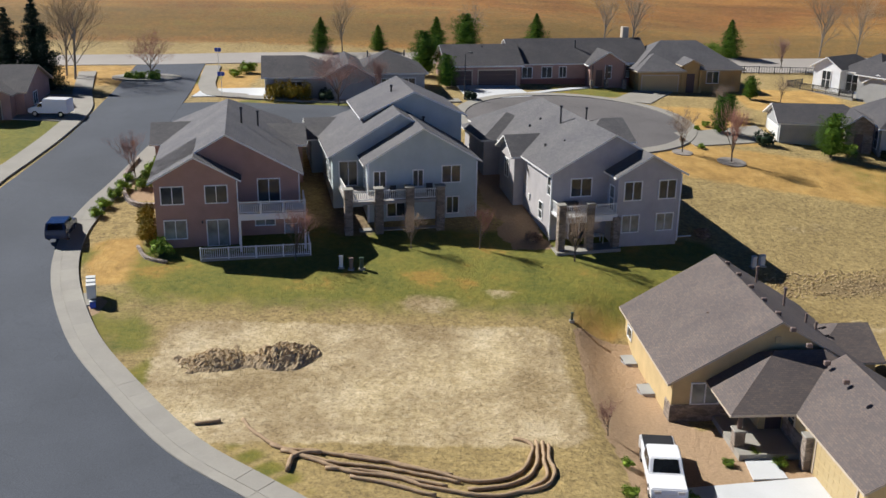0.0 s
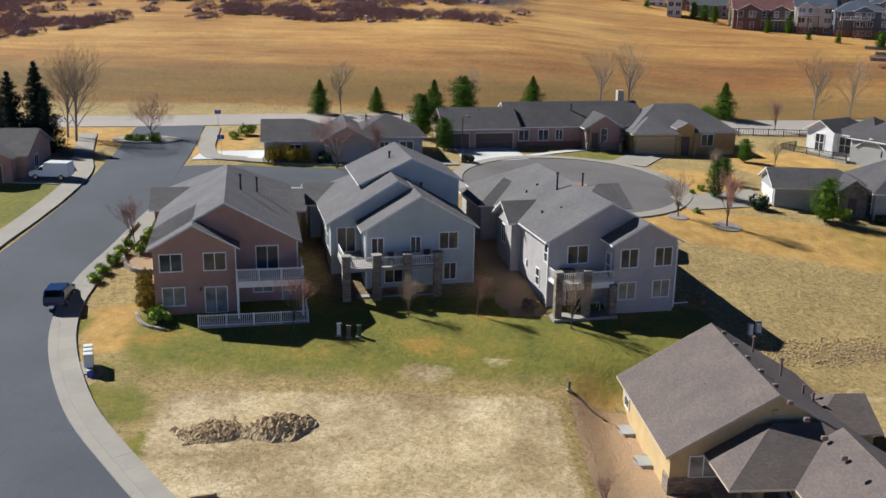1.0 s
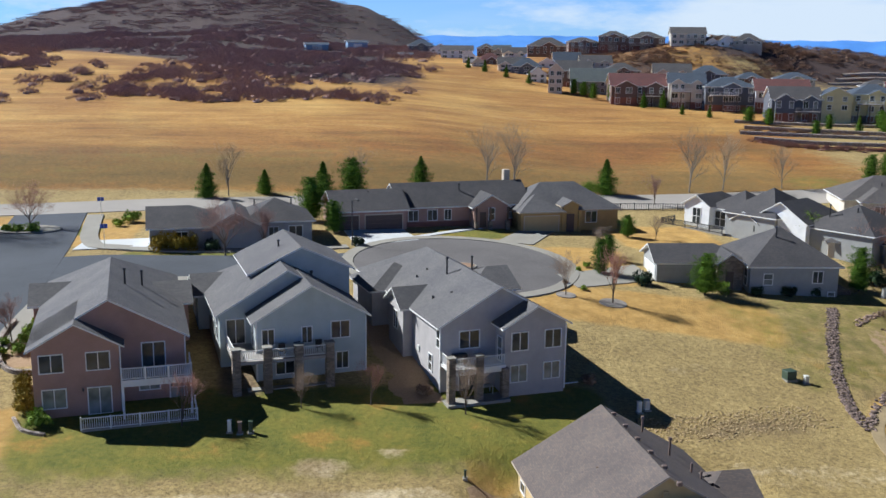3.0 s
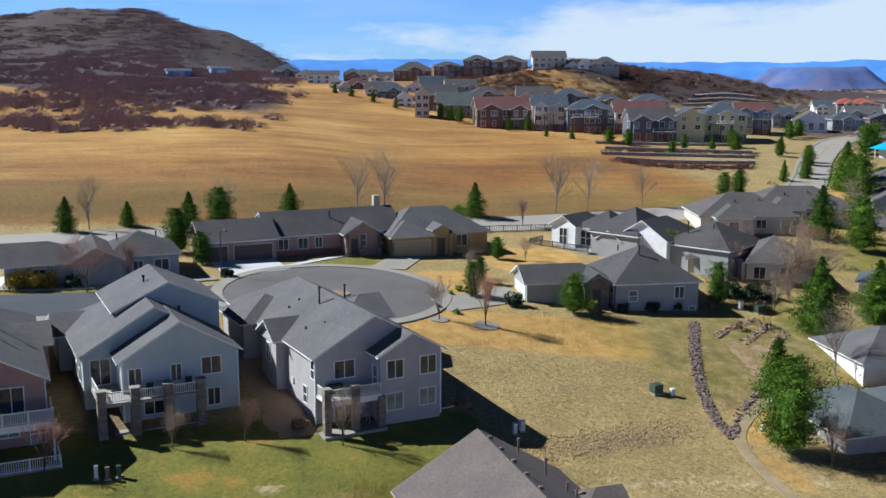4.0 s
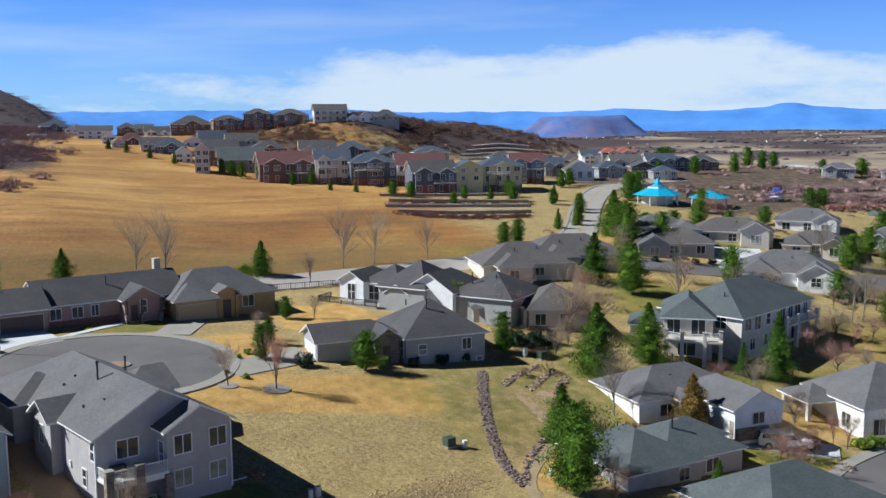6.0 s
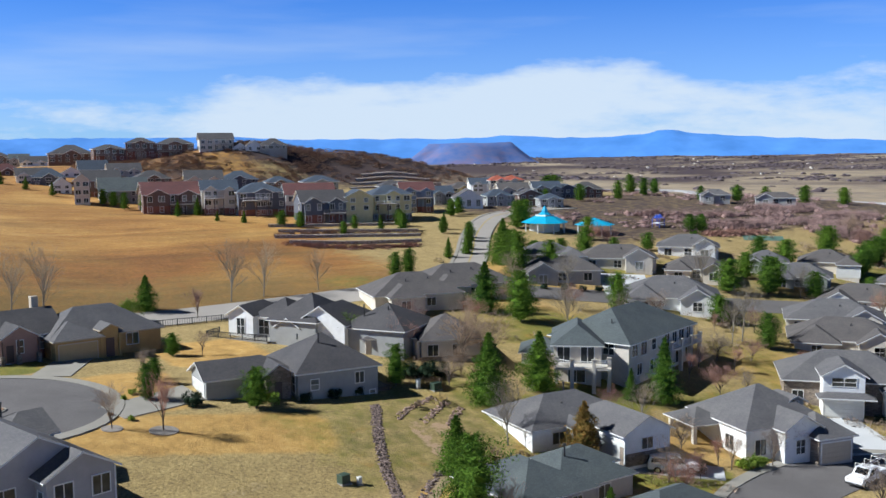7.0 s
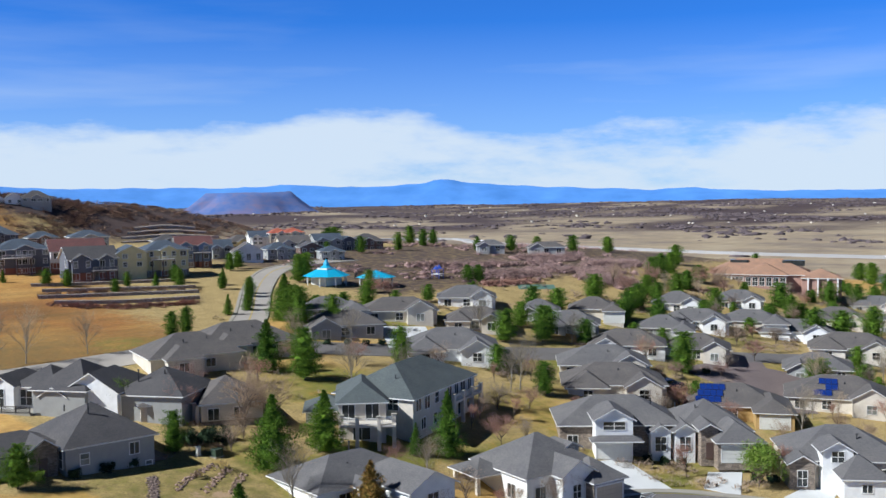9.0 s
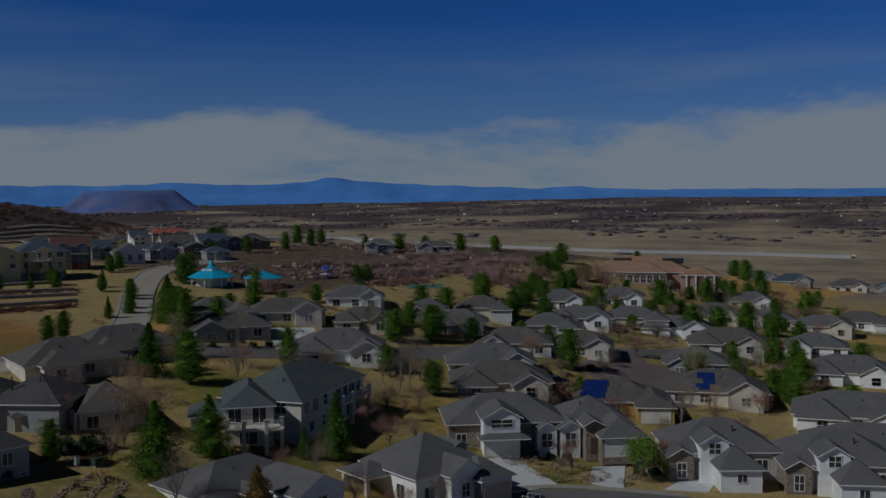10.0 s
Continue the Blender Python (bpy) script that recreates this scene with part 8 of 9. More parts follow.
def spoil_heap(label, x, y, rx, ry, tall, turn, seed):
    """A heap of dug soil: an uneven mound under broken clods."""
    rnd = random.Random(seed)
    n = 40
    verts, faces = [], []
    c, s = math.cos(turn), math.sin(turn)
    for j in range(n + 1):
        for i in range(n + 1):
            u, v = 2.6 * i / n - 1.3, 2.6 * j / n - 1.3
            px, py = x + c * u * rx - s * v * ry, y + s * u * rx + c * v * ry
            e = max(0.0, 1 - (u * u + v * v) * (0.75 + 0.5 * noise.noise((px * 0.9, py * 0.9, seed))))
            lumps = 0.5 + 0.55 * abs(noise.fractal((px * 1.7, py * 1.7, seed * 3.0), 0.8, 2.0, 5))
            verts.append((px, py, height(px, py) - 0.12 + tall * e ** 0.8 * lumps + 0.12 * e ** 0.3 + (0.12 * noise.noise((px * 6, py * 6, 1.0)) if e else 0)))
    faces = [(j * (n + 1) + i, j * (n + 1) + i + 1, (j + 1) * (n + 1) + i + 1, (j + 1) * (n + 1) + i) for j in range(n) for i in range(n)]
    me = bpy.data.meshes.new("spoil_heap")
    me.from_pydata(verts, [], faces)
    me.materials.append(HEAP_SOIL)
    ob = tagged(new("spoil_heap", me), label, "soil", kind="stuff")
    bm = bmesh.new()
    for _ in range(330):
        a, q = rnd.uniform(0, 6.283), math.sqrt(rnd.random())
        u, v = q * math.cos(a) * 1.1, q * math.sin(a) * 1.1
        px, py = x + c * u * rx - s * v * ry, y + s * u * rx + c * v * ry
        r = rnd.uniform(0.02, 0.065)
        up = height(px, py) + tall * max(0.0, 1 - u * u - v * v) ** 0.8 * 0.72 + 0.03
        m = bmesh.ops.create_icosphere(bm, subdivisions=1, radius=r)["verts"]
        for w in m:
            w.co = w.co * rnd.uniform(0.7, 1.2) + Vector((px, py, up))
    tagged(part("loose_soil", bm, DARK_CLOD, ob), "", kind="stuff")


HEAP_SOIL = rough_paint("dug_brown_soil", (0.40, 0.30, 0.18), 5, 1.6, 0.12, 0.98, 0.4)
spoil_heap("low heap of brown broken soil on the bare lot", -14.5, 58.4, 2.1, 1.4, 0.60, 0.35, 91)
spoil_heap("taller heap of dark broken soil on the lot", -10.4, 59.3, 2.3, 1.5, 0.90, 0.45, 92)


def terraces():
    for pts in ([(92.9, 222.8), (108.9, 218.2), (126.6, 214.7)], [(91.9, 214.6), (107.5, 209.5), (123.7, 204.4)], [(87.9, 207.4), (104.6, 203.0), (120.9, 198.6)], [(88.2, 200.4), (100.0, 195.0), (117.0, 192.0)]):
        strip("retaining_wall", "stepped retaining wall of pale grey-brown blocks", "wall", pts, -0.4, 0.4, 0.7, RED_ROCK, 1.6, 2.0, 2, "")
    for pts in ([(181.6, 341.9), (196.4, 345.6), (208.3, 343.6)], [(176.0, 335.9), (193.0, 339.7), (209.6, 337.1)], [(170.1, 329.2), (191.6, 333.0), (209.7, 328.9)], [(165.6, 320.6), (176.0, 322.6), (182.7, 317.5)]):
        strip("retaining_wall", "far stepped wall of tan blocks on the small hill", "wall", pts, -0.5, 0.5, 0.8, RED_ROCK, 1.8, 3.0, 2, "")


terraces()


# ---- distance ----
def mountains():
    """Blue ranges on the horizon and a brown mesa before them, the haze of distance put into colour and glow."""
    def range_mesh(away, low, profile, deep, seed):
        bm = bmesh.new()
        rows = []
        for k in range(0, 301):
            yaw = radians(30 - 120 * k / 300)
            x, y = -math.sin(yaw), math.cos(yaw)
            top = profile(math.degrees(yaw))
            row = []
            for j in range(7):
                u = j / 6
                r = away + deep * u
                rough = 0.0 if j == 0 else (0.10 - 0.045 * u) * top * noise.fractal((x * 40 + seed, y * 40, u * 3), 1.0, 2.0, 4)
                row.append(bm.verts.new((x * r, y * r, low + (top - low * 0) * u ** 0.8 + rough)))
            rows.append(row)
        for a, b in zip(rows, rows[1:]):
            for j in range(6):
                bm.faces.new((a[j], b[j], b[j + 1], a[j + 1]))
        return bm

    def peak(yaw, at, wide, h):
        return h * math.exp(-((yaw - at) / wide) ** 2)

    def far(yaw):
        return 112 - 34 * smooth(-yaw, 47, 62) + peak(yaw, -45.3, 1.0, 20) + peak(yaw, -46.6, 2.0, 16) + peak(yaw, -43.8, 1.6, 8) + peak(yaw, -59.6, 2.4, 12) + peak(yaw, -20.0, 1.6, 10) + peak(yaw, -36.5, 1.6, 12) + peak(yaw, -14, 9, 12)

    m, tree, shade = material("range_with_painted_haze", 1.0)
    # distance haze painted as blue base colour, with a glow to lift it
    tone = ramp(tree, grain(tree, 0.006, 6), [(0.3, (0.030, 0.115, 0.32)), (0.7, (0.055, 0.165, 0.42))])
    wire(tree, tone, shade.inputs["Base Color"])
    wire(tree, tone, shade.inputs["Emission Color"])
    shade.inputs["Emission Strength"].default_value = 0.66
    tagged(part("backdrop", range_mesh(4150, -40, far, 350, 1.0), m, soft=True), "far mountain range on the horizon, blue haze put into its colour", "mountains", kind="structure")
    m2, tree, shade = material("mesa_slopes_hazed_blue", 1.0)
    # brown slopes turned blue and faintly glowing: air haze put into the material
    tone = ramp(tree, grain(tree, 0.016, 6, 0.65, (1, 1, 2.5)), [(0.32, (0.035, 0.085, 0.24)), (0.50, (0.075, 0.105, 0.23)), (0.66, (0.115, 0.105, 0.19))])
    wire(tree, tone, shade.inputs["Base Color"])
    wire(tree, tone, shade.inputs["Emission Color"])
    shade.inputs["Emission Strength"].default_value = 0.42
    bm = bmesh.new()
    rows = []
    for j in range(9):
        u = j / 8
        row = []
        for k in range(64):
            t = 2 * math.pi * k / 64
            r = 1 - 0.50 * u
            w = 1 + 0.16 * noise.noise((math.cos(t) * 2, math.sin(t) * 2, u)) + 0.16 * (1 - u) * noise.noise((math.cos(t) * 9, math.sin(t) * 9, u))
            row.append(bm.verts.new((1636 + 225 * r * w * math.cos(t), 2394 + 170 * r * w * math.sin(t) - 0.3 * 190 * r * math.cos(t), -30 + 74 * (0.45 * u + 0.55 * u ** 1.8) + (4 * noise.noise((k * 0.3, u * 5, 0)) if j < 8 else 6 * noise.noise((math.cos(t) * 1.5, math.sin(t) * 1.5, 4.0))))))
        rows.append(row)
    for a, b in zip(rows, rows[1:]):
        for k in range(64):
            bm.faces.new((a[k], a[(k + 1) % 64], b[(k + 1) % 64], b[k]))
    bm.faces.new(rows[-1])
    tagged(part("mesa", bm, m2, soft=True), "flat-topped brown mesa before the blue range, haze painted blue on it", "hill", kind="structure")


mountains()


def far_specks():
    """Far homes on the prairie and traffic on the highway, a speck each."""
    rnd = random.Random(5)
    walls = bmesh.new()
    for _ in range(90):
        a, r = radians(rnd.uniform(34, 78)), rnd.uniform(1800, 3400)
        x, y = r * math.sin(a), r * math.cos(a)
        z = surface(x, y)
        w, d, h = rnd.uniform(3, 8), rnd.uniform(3, 6), rnd.uniform(1.2, 2.6)
        box(walls, x - w / 2, x + w / 2, y - d / 2, y + d / 2, z - 6, z + h)
    tagged(part("far_homes", walls, STUCCO_CREAM), "tiny pale homes scattered over the far prairie", "houses", kind="stuff")
    line = glide(HIGHWAY, 45)
    for k, p in enumerate(line):
        if k % 2 and rnd.random() < 0.75:
            long = rnd.choice((5, 5, 5, 16))
            z = height(p.x, p.y) + 0.6
            b = boxed(-long / 2, long / 2, -1.2, 1.2, 0.5, 1.9 if long == 5 else 4.0, 0.2)
            q = thing("car" if long == 5 else "lorry", "white lorry on the far highway" if long > 5 else "pale car on the far highway", "vehicle", pose(p.x, p.y, z, 0, 0, -88), "highway traffic")
            part("body", b, CAR_WHITE, q)
            for u in (-0.32, 0.32):
                part("wheel", tube(bmesh.new(), (u * long, -1.25, 0.5), (u * long, 1.25, 0.5), 0.5, 0.5, 10), RUBBER, q)


far_specks()


# ---- vehicles ----
def extrude_profile(bm, pts, half, taper=0.0, from_z=None):
    """A body from its side outline (x, z), wide from -half to half, drawn in above a height."""
    sides = []
    for s in (-1, 1):
        sides.append([bm.verts.new((x, s * (half - (taper * max(0.0, z - from_z) if from_z is not None else 0)), z)) for x, z in pts])
    n = len(pts)
    for k in range(n):
        bm.faces.new((sides[0][k], sides[0][(k + 1) % n], sides[1][(k + 1) % n], sides[1][k]))
    bm.faces.new(sides[0][::-1])
    bm.faces.new(sides[1])
    bmesh.ops.recalc_face_normals(bm, faces=bm.faces)
    return bm


def wheels(owner, xs, half, r):
    for x in xs:
        for s in (-1, 1):
            w = part("wheel", tube(bmesh.new(), (x, s * (half - 0.24), r), (x, s * (half + 0.01), r), r, r, 18), RUBBER, owner)
            part("rim", tube(bmesh.new(), (x, s * (half - 0.02), r), (x, s * (half + 0.03), r), r * 0.62, r * 0.55, 14), CHROME, w)


def vehicle(name, label, x, y, rz, body, glass, paint, half, wheel_x, wheel_r, lamps, category, taper=0.16, waist=1.0):
    v = thing(name, label, category, pose(x, y, height(x, y) + 0.07, 0, 0, rz))
    b = extrude_profile(bmesh.new(), body, half, taper, waist)
    bmesh.ops.bevel(b, geom=list(b.edges), offset=0.05, segments=2, affect="EDGES")
    part("body", b, paint, v)
    for pts, out in glass:
        for s in (-1, 1):
            g = bmesh.new()
            a = [g.verts.new((px, s * (half - taper * max(0, pz - waist) + 0.012), pz)) for px, pz in pts]
            c = [g.verts.new((px, s * (half - taper * max(0, pz - waist) - 0.03), pz)) for px, pz in pts]
            g.faces.new(a)
            g.faces.new(c)
            for k in range(len(a)):
                g.faces.new((a[k], a[(k + 1) % len(a)], c[(k + 1) % len(a)], c[k]))
            bmesh.ops.recalc_face_normals(g, faces=g.faces)
            part("side_window", g, CAR_GLASS, v)
    for (x0, z0), (x1, z1) in out_glass(body, waist):
        w0, w1 = half - taper * max(0, z0 - waist) - 0.12, half - taper * max(0, z1 - waist) - 0.12
        n = Vector((z1 - z0, 0, -(x1 - x0))).normalized() * 0.015
        if n.z < 0:
            n = -n
        g = bmesh.new()
        p = [Vector((x0, -w0, z0)), Vector((x0, w0, z0)), Vector((x1, w1, z1)), Vector((x1, -w1, z1))]
        mid = sum(p, Vector()) / 4
        p = [mid + (q - mid) * 0.86 for q in p]
        up, dn = [g.verts.new(q + n) for q in p], [g.verts.new(q - n) for q in p]
        g.faces.new(up)
        g.faces.new(dn)
        for k in range(4):
            g.faces.new((up[k], up[(k + 1) % 4], dn[(k + 1) % 4], dn[k]))
        bmesh.ops.recalc_face_normals(g, faces=g.faces)
        part("windscreen", g, CAR_GLASS, v)
    wheels(v, wheel_x, half, wheel_r)
    for lx, lz in lamps:
        for s in (-1, 1):
            part("headlight", boxed(lx - 0.05, lx + 0.05, s * (half - 0.35) - 0.18, s * (half - 0.35) + 0.18, lz - 0.09, lz + 0.09, 0.02), LAMP_GLASS, v)
    part("bumper", boxed(lamps[0][0] - 0.06, lamps[0][0] + 0.10, -half + 0.05, half - 0.05, 0.36, 0.56, 0.03), DARK_METAL, v)
    return v


def out_glass(body, waist):
    """The slanting edges of a cabin: front and rear screens."""
    found = []
    for a, b in zip(body, body[1:] + body[:1]):
        lo, hi = (a, b) if a[1] < b[1] else (b, a)
        if lo[1] >= waist - 0.05 and hi[1] - lo[1] > 0.35 and abs(hi[0] - lo[0]) > 0.12:
            found.append((lo, hi))
    return found


SUV = [(-2.3, 0.35), (2.3, 0.35), (2.36, 0.7), (2.25, 0.98), (1.05, 1.08), (0.35, 1.68), (-2.0, 1.70), (-2.3, 1.1), (-2.36, 0.7)]
suv = vehicle("car", "dark blue sport utility car parked at the kerb", -31.05, 76.7, 98, SUV, [([(0.95, 1.1), (0.4, 1.55), (-0.5, 1.58), (-0.5, 1.1)], 0), ([(-0.58, 1.1), (-0.58, 1.58), (-1.85, 1.56), (-2.0, 1.12)], 0)], CAR_BLUE, 0.94, (-1.4, 1.42), 0.37, [(2.3, 0.8)], "car", waist=1.06)
suv.scale = (0.88, 0.88, 0.9)
PICKUP = [(-2.95, 0.5), (2.8, 0.45), (2.9, 0.8), (2.75, 1.1), (1.35, 1.18), (0.75, 1.82), (-0.75, 1.85), (-0.92, 1.2), (-2.95, 1.2)]
truck = vehicle("pickup_truck", "white crew-cab pickup truck with a black bed cover", 12.4, 48.5, -94, PICKUP, [([(1.2, 1.22), (0.72, 1.7), (0.15, 1.72), (0.15, 1.22)], 0), ([(0.07, 1.22), (0.07, 1.72), (-0.68, 1.72), (-0.75, 1.22)], 0)], CAR_WHITE, 0.98, (-1.9, 1.85), 0.40, [(2.83, 0.92)], "truck", waist=1.16)
part("bed_cover", boxed(-2.85, -0.98, -0.86, 0.86, 1.18, 1.25, 0.02), DARK_METAL, truck, "black tonneau cover")
TOPPER = [(-2.8, 0.5), (2.7, 0.45), (2.8, 0.8), (2.65, 1.12), (1.3, 1.2), (0.7, 1.84), (-2.6, 1.9), (-2.85, 1.2)]
vehicle("pickup_truck", "white pickup truck with a topper on the drive", 78.0, 75.8, -38, TOPPER, [([(1.15, 1.24), (0.68, 1.72), (-0.5, 1.74), (-0.5, 1.24)], 0), ([(-0.8, 1.3), (-0.8, 1.72), (-2.4, 1.74), (-2.5, 1.3)], 0)], CAR_WHITE, 0.98, (-1.8, 1.75), 0.40, [(2.73, 0.92)], "truck", waist=1.18)
work = vehicle("pickup_truck", "white work truck with a ladder rack", 95.6, 64.3, -172, PICKUP, [([(1.2, 1.22), (0.72, 1.7), (0.15, 1.72), (0.15, 1.22)], 0)], CAR_WHITE, 0.98, (-1.9, 1.85), 0.40, [(2.83, 0.92)], "truck", waist=1.16)
rack = bmesh.new()
for x in (-2.6, -1.1, 1.0):
    for s in (-1, 1):
        tube(rack, (x, s * 0.85, 1.15), (x, s * 0.8, 2.25), 0.035, 0.035, 5)
    tube(rack, (x, -0.82, 2.25), (x, 0.82, 2.25), 0.03, 0.03, 5)
part("rack", rack, UTIL_WHITE, work)
lad = bmesh.new()
for s in (0.3, 0.7):
    tube(lad, (-3.6, s, 2.5), (1.6, s, 2.32), 0.04, 0.04, 5)
for k in range(13):
    tube(lad, (-3.5 + 0.4 * k, 0.3, 2.5 - 0.0138 * k), (-3.5 + 0.4 * k, 0.7, 2.5 - 0.0138 * k), 0.025, 0.025, 4)
part("ladder", lad, CHROME, work)
CARGO = [(-2.6, 0.5), (2.5, 0.45), (2.6, 0.8), (2.4, 1.1), (1.5, 1.22), (1.05, 1.75), (0.55, 1.8), (0.5, 2.25), (-2.6, 2.25)]
van = vehicle("van", "white box van parked on a drive", -43.2, 107.6, 176, CARGO, [([(1.35, 1.26), (1.02, 1.66), (0.62, 1.68), (0.62, 1.26)], 0)], CAR_WHITE, 0.98, (-1.7, 1.65), 0.37, [(2.53, 0.85)], "van", 0.04, 1.2)
van.scale = (0.86, 0.9, 0.86)
vehicle("car", "dark blue car parked in a far drive", 153.0, 95.5, -30, SUV, [([(0.95, 1.1), (0.4, 1.55), (-1.8, 1.56), (-2.0, 1.12)], 0)], CAR_BLUE, 0.94, (-1.4, 1.42), 0.37, [(2.3, 0.8)], "car", waist=1.06)
vehicle("car", "red car parked in a far drive", 243.0, 85.5, 30, SUV, [([(0.95, 1.1), (0.4, 1.55), (-1.8, 1.56), (-2.0, 1.12)], 0)], CAR_RED, 0.94, (-1.4, 1.42), 0.37, [(2.3, 0.8)], "car", waist=1.06)


# ---- drives and walks ----
def slab(label, corners, mat=CONCRETE_PALE, lift=0.10, category="driveway"):
    """A concrete slab on a four-cornered plan, draped on the land."""
    a, b, c, d = [Vector((*p, 0)) for p in corners]
    bm = bmesh.new()
    n = 8
    grid = []
    for j in range(n + 1):
        row = []
        for i in range(n + 1):
            p = (a * (1 - i / n) + b * (i / n)) * (1 - j / n) + (d * (1 - i / n) + c * (i / n)) * (j / n)
            row.append(bm.verts.new((p.x, p.y, height(p.x, p.y) + lift)))
        grid.append(row)
    faces = [bm.faces.new((grid[j][i], grid[j][i + 1], grid[j + 1][i + 1], grid[j + 1][i])) for j in range(n) for i in range(n)]
    bmesh.ops.recalc_face_normals(bm, faces=bm.faces)
    if faces[0].normal.z < 0:
        bmesh.ops.reverse_faces(bm, faces=bm.faces)
    made = bmesh.ops.extrude_face_region(bm, geom=list(bm.faces))
    low = [v for v in made["geom"] if isinstance(v, bmesh.types.BMVert)]
    for v in low:
        v.co.z -= 0.3
    bmesh.ops.recalc_face_normals(bm, faces=bm.faces)
    return tagged(part("driveway" if category == "driveway" else "pavement", bm, mat), label, category, kind="structure")


slab("pale concrete drive before the tan house", [(13.2, 39), (24, 40.5), (22.5, 49.2), (12.8, 47.5)])
slab("pale concrete path to the porch", [(17.6, 48.6), (19.6, 48.8), (19.2, 53.0), (17.8, 52.8)], category="path")
slab("white concrete drive of the taupe ranch house", [(1.4, 128.6), (2.9, 120.0), (10.9, 123.7), (9.3, 129.6)])
slab("pale concrete path to the ranch house door", [(10.3, 125.6), (10.6, 124.7), (20.4, 131.6), (19.6, 132.3)], category="path")
slab("concrete drive of the ochre house", [(21.1, 124.0), (25.5, 122.6), (30.3, 131.4), (25.6, 131.5)], CONCRETE)
slab("concrete drive of the blue-grey ranch house", [(25.6, 109.0), (27.0, 104.5), (37.0, 108.2), (36.2, 114.0)], CONCRETE)
slab("concrete drive at the street corner", [(-30, 116.6), (-29.6, 121.0), (-21.8, 122.6), (-21.8, 118.0)])
slab("concrete drive across the curved street", [(-40.5, 105.6), (-40.2, 110.0), (-48.4, 110.6), (-48.2, 106.2)], CONCRETE)
slab("concrete drive of the next house across the street", [(-41.0, 113.2), (-41.8, 116.4), (-50.5, 117.0), (-50.0, 113.8)], CONCRETE)
slab("concrete drive where the white truck stands", [(73.2, 77.6), (77.4, 80.6), (84.6, 74.6), (81.6, 71.6)])
slab("concrete drive of the stone corner house", [(96.0, 70.6), (101.0, 69.6), (99.6, 73.6), (96.6, 74.4)])
slab("wide pale drive of the twin-garage house", [(111.4, 81.7), (115.9, 79.5), (109.8, 68.3), (101.7, 71.0)])
slab("pale drive of the second garage", [(120.4, 69.4), (124.3, 66.4), (114.3, 61.3), (113.6, 66.1)])
slab("pale drive of the dormer house", [(118.0, 57.4), (121.0, 52.6), (128.6, 54.4), (124.6, 57.6)])
slab("pale drive between the ranch houses", [(122.0, 135.6), (130.6, 131.6), (140.6, 145.0), (131.6, 149.0)])


# ---- street furniture ----
def pedestal(label, x, y, w, d, h, mat, rz=0.0, lid=True):
    t = thing("utility_cabinet", label, "utility box", pose(x, y, height(x, y), 0, 0, rz))
    part("base", boxed(-w / 2 - 0.1, w / 2 + 0.1, -d / 2 - 0.1, d / 2 + 0.1, -0.3, 0.08), CONCRETE, t)
    part("body", boxed(-w / 2, w / 2, -d / 2, d / 2, 0.06, h, 0.03), mat, t)
    if lid:
        part("lid", boxed(-w / 2 - 0.03, w / 2 + 0.03, -d / 2 - 0.03, d / 2 + 0.03, h, h + 0.06, 0.02), mat, t)
    return t


def mailbox(x, y, rz):
    """A cluster mailbox: a body of small doors on a pedestal."""
    t = thing("cluster_mailbox", "pale green-white cluster mailbox on a pedestal by the sidewalk", "mailbox", pose(x, y, height(x, y), 0, 0, rz), "cluster mailboxes")
    part("pedestal", boxed(-0.14, 0.14, -0.14, 0.14, -0.3, 0.5, 0.02), GREEN_BOX, t)
    part("body", boxed(-0.3, 0.3, -0.26, 0.26, 0.48, 1.42, 0.03), UTIL_WHITE, t)
    part("cap", boxed(-0.33, 0.33, -0.29, 0.29, 1.42, 1.5, 0.03), UTIL_WHITE, t)
    for k in range(4):
        for j in (-0.145, 0.145):
            part("door", boxed(-0.315, -0.295, j - 0.11, j + 0.11, 0.53 + 0.22 * k, 0.72 + 0.22 * k), PALE_WALL, t)


for x, y in ((-24.95, 65.65), (-25.15, 66.25), (-25.35, 66.85)):
    mailbox(x, y, 18)
bag = thing("newspaper_box", "small blue box at the foot of the mailboxes", "box", pose(-24.75, 65.15, height(-24.75, 65.15), 0, 0, 18))
part("body", boxed(-0.2, 0.2, -0.16, 0.16, -0.05, 0.45, 0.03), BRIGHT_BLUE, bag)
part("lid", boxed(-0.22, 0.22, -0.18, 0.18, 0.45, 0.5, 0.02), UTIL_WHITE, bag)
pedestal("grey utility pedestal in the lawn", -7.9, 72.6, 0.28, 0.28, 0.95, UTIL_WHITE)
pedestal("grey utility pedestal beside two others", -7.1, 72.4, 0.28, 0.28, 0.9, PIPE_METAL)
pedestal("green utility pedestal in the lawn", -6.3, 72.5, 0.28, 0.28, 0.9, GREEN_BOX)
pedestal("pale utility pedestal on the slope", 25.4, 76.4, 0.35, 0.35, 0.95, UTIL_WHITE, 10)
pedestal("pale utility pedestal beside its twin", 26.2, 76.9, 0.45, 0.4, 0.9, UTIL_WHITE, 10)
pedestal("small green utility stub at the lot corner", 9.4, 66.4, 0.16, 0.16, 0.6, GREEN_BOX)
pedestal("small white marker box in the meadow", 43.6, 83.6, 0.4, 0.4, 0.7, UTIL_WHITE)
pedestal("green transformer box in the meadow", 42.2, 84.2, 1.0, 0.9, 0.85, GREEN_BOX, 12)
pedestal("green transformer box below the shrubs", 64.6, 103.0, 1.2, 0.9, 0.9, GREEN_BOX, 10)
pedestal("grey meter pedestal below the shrubs", 62.8, 104.2, 0.5, 0.4, 1.1, UTIL_WHITE, 10)
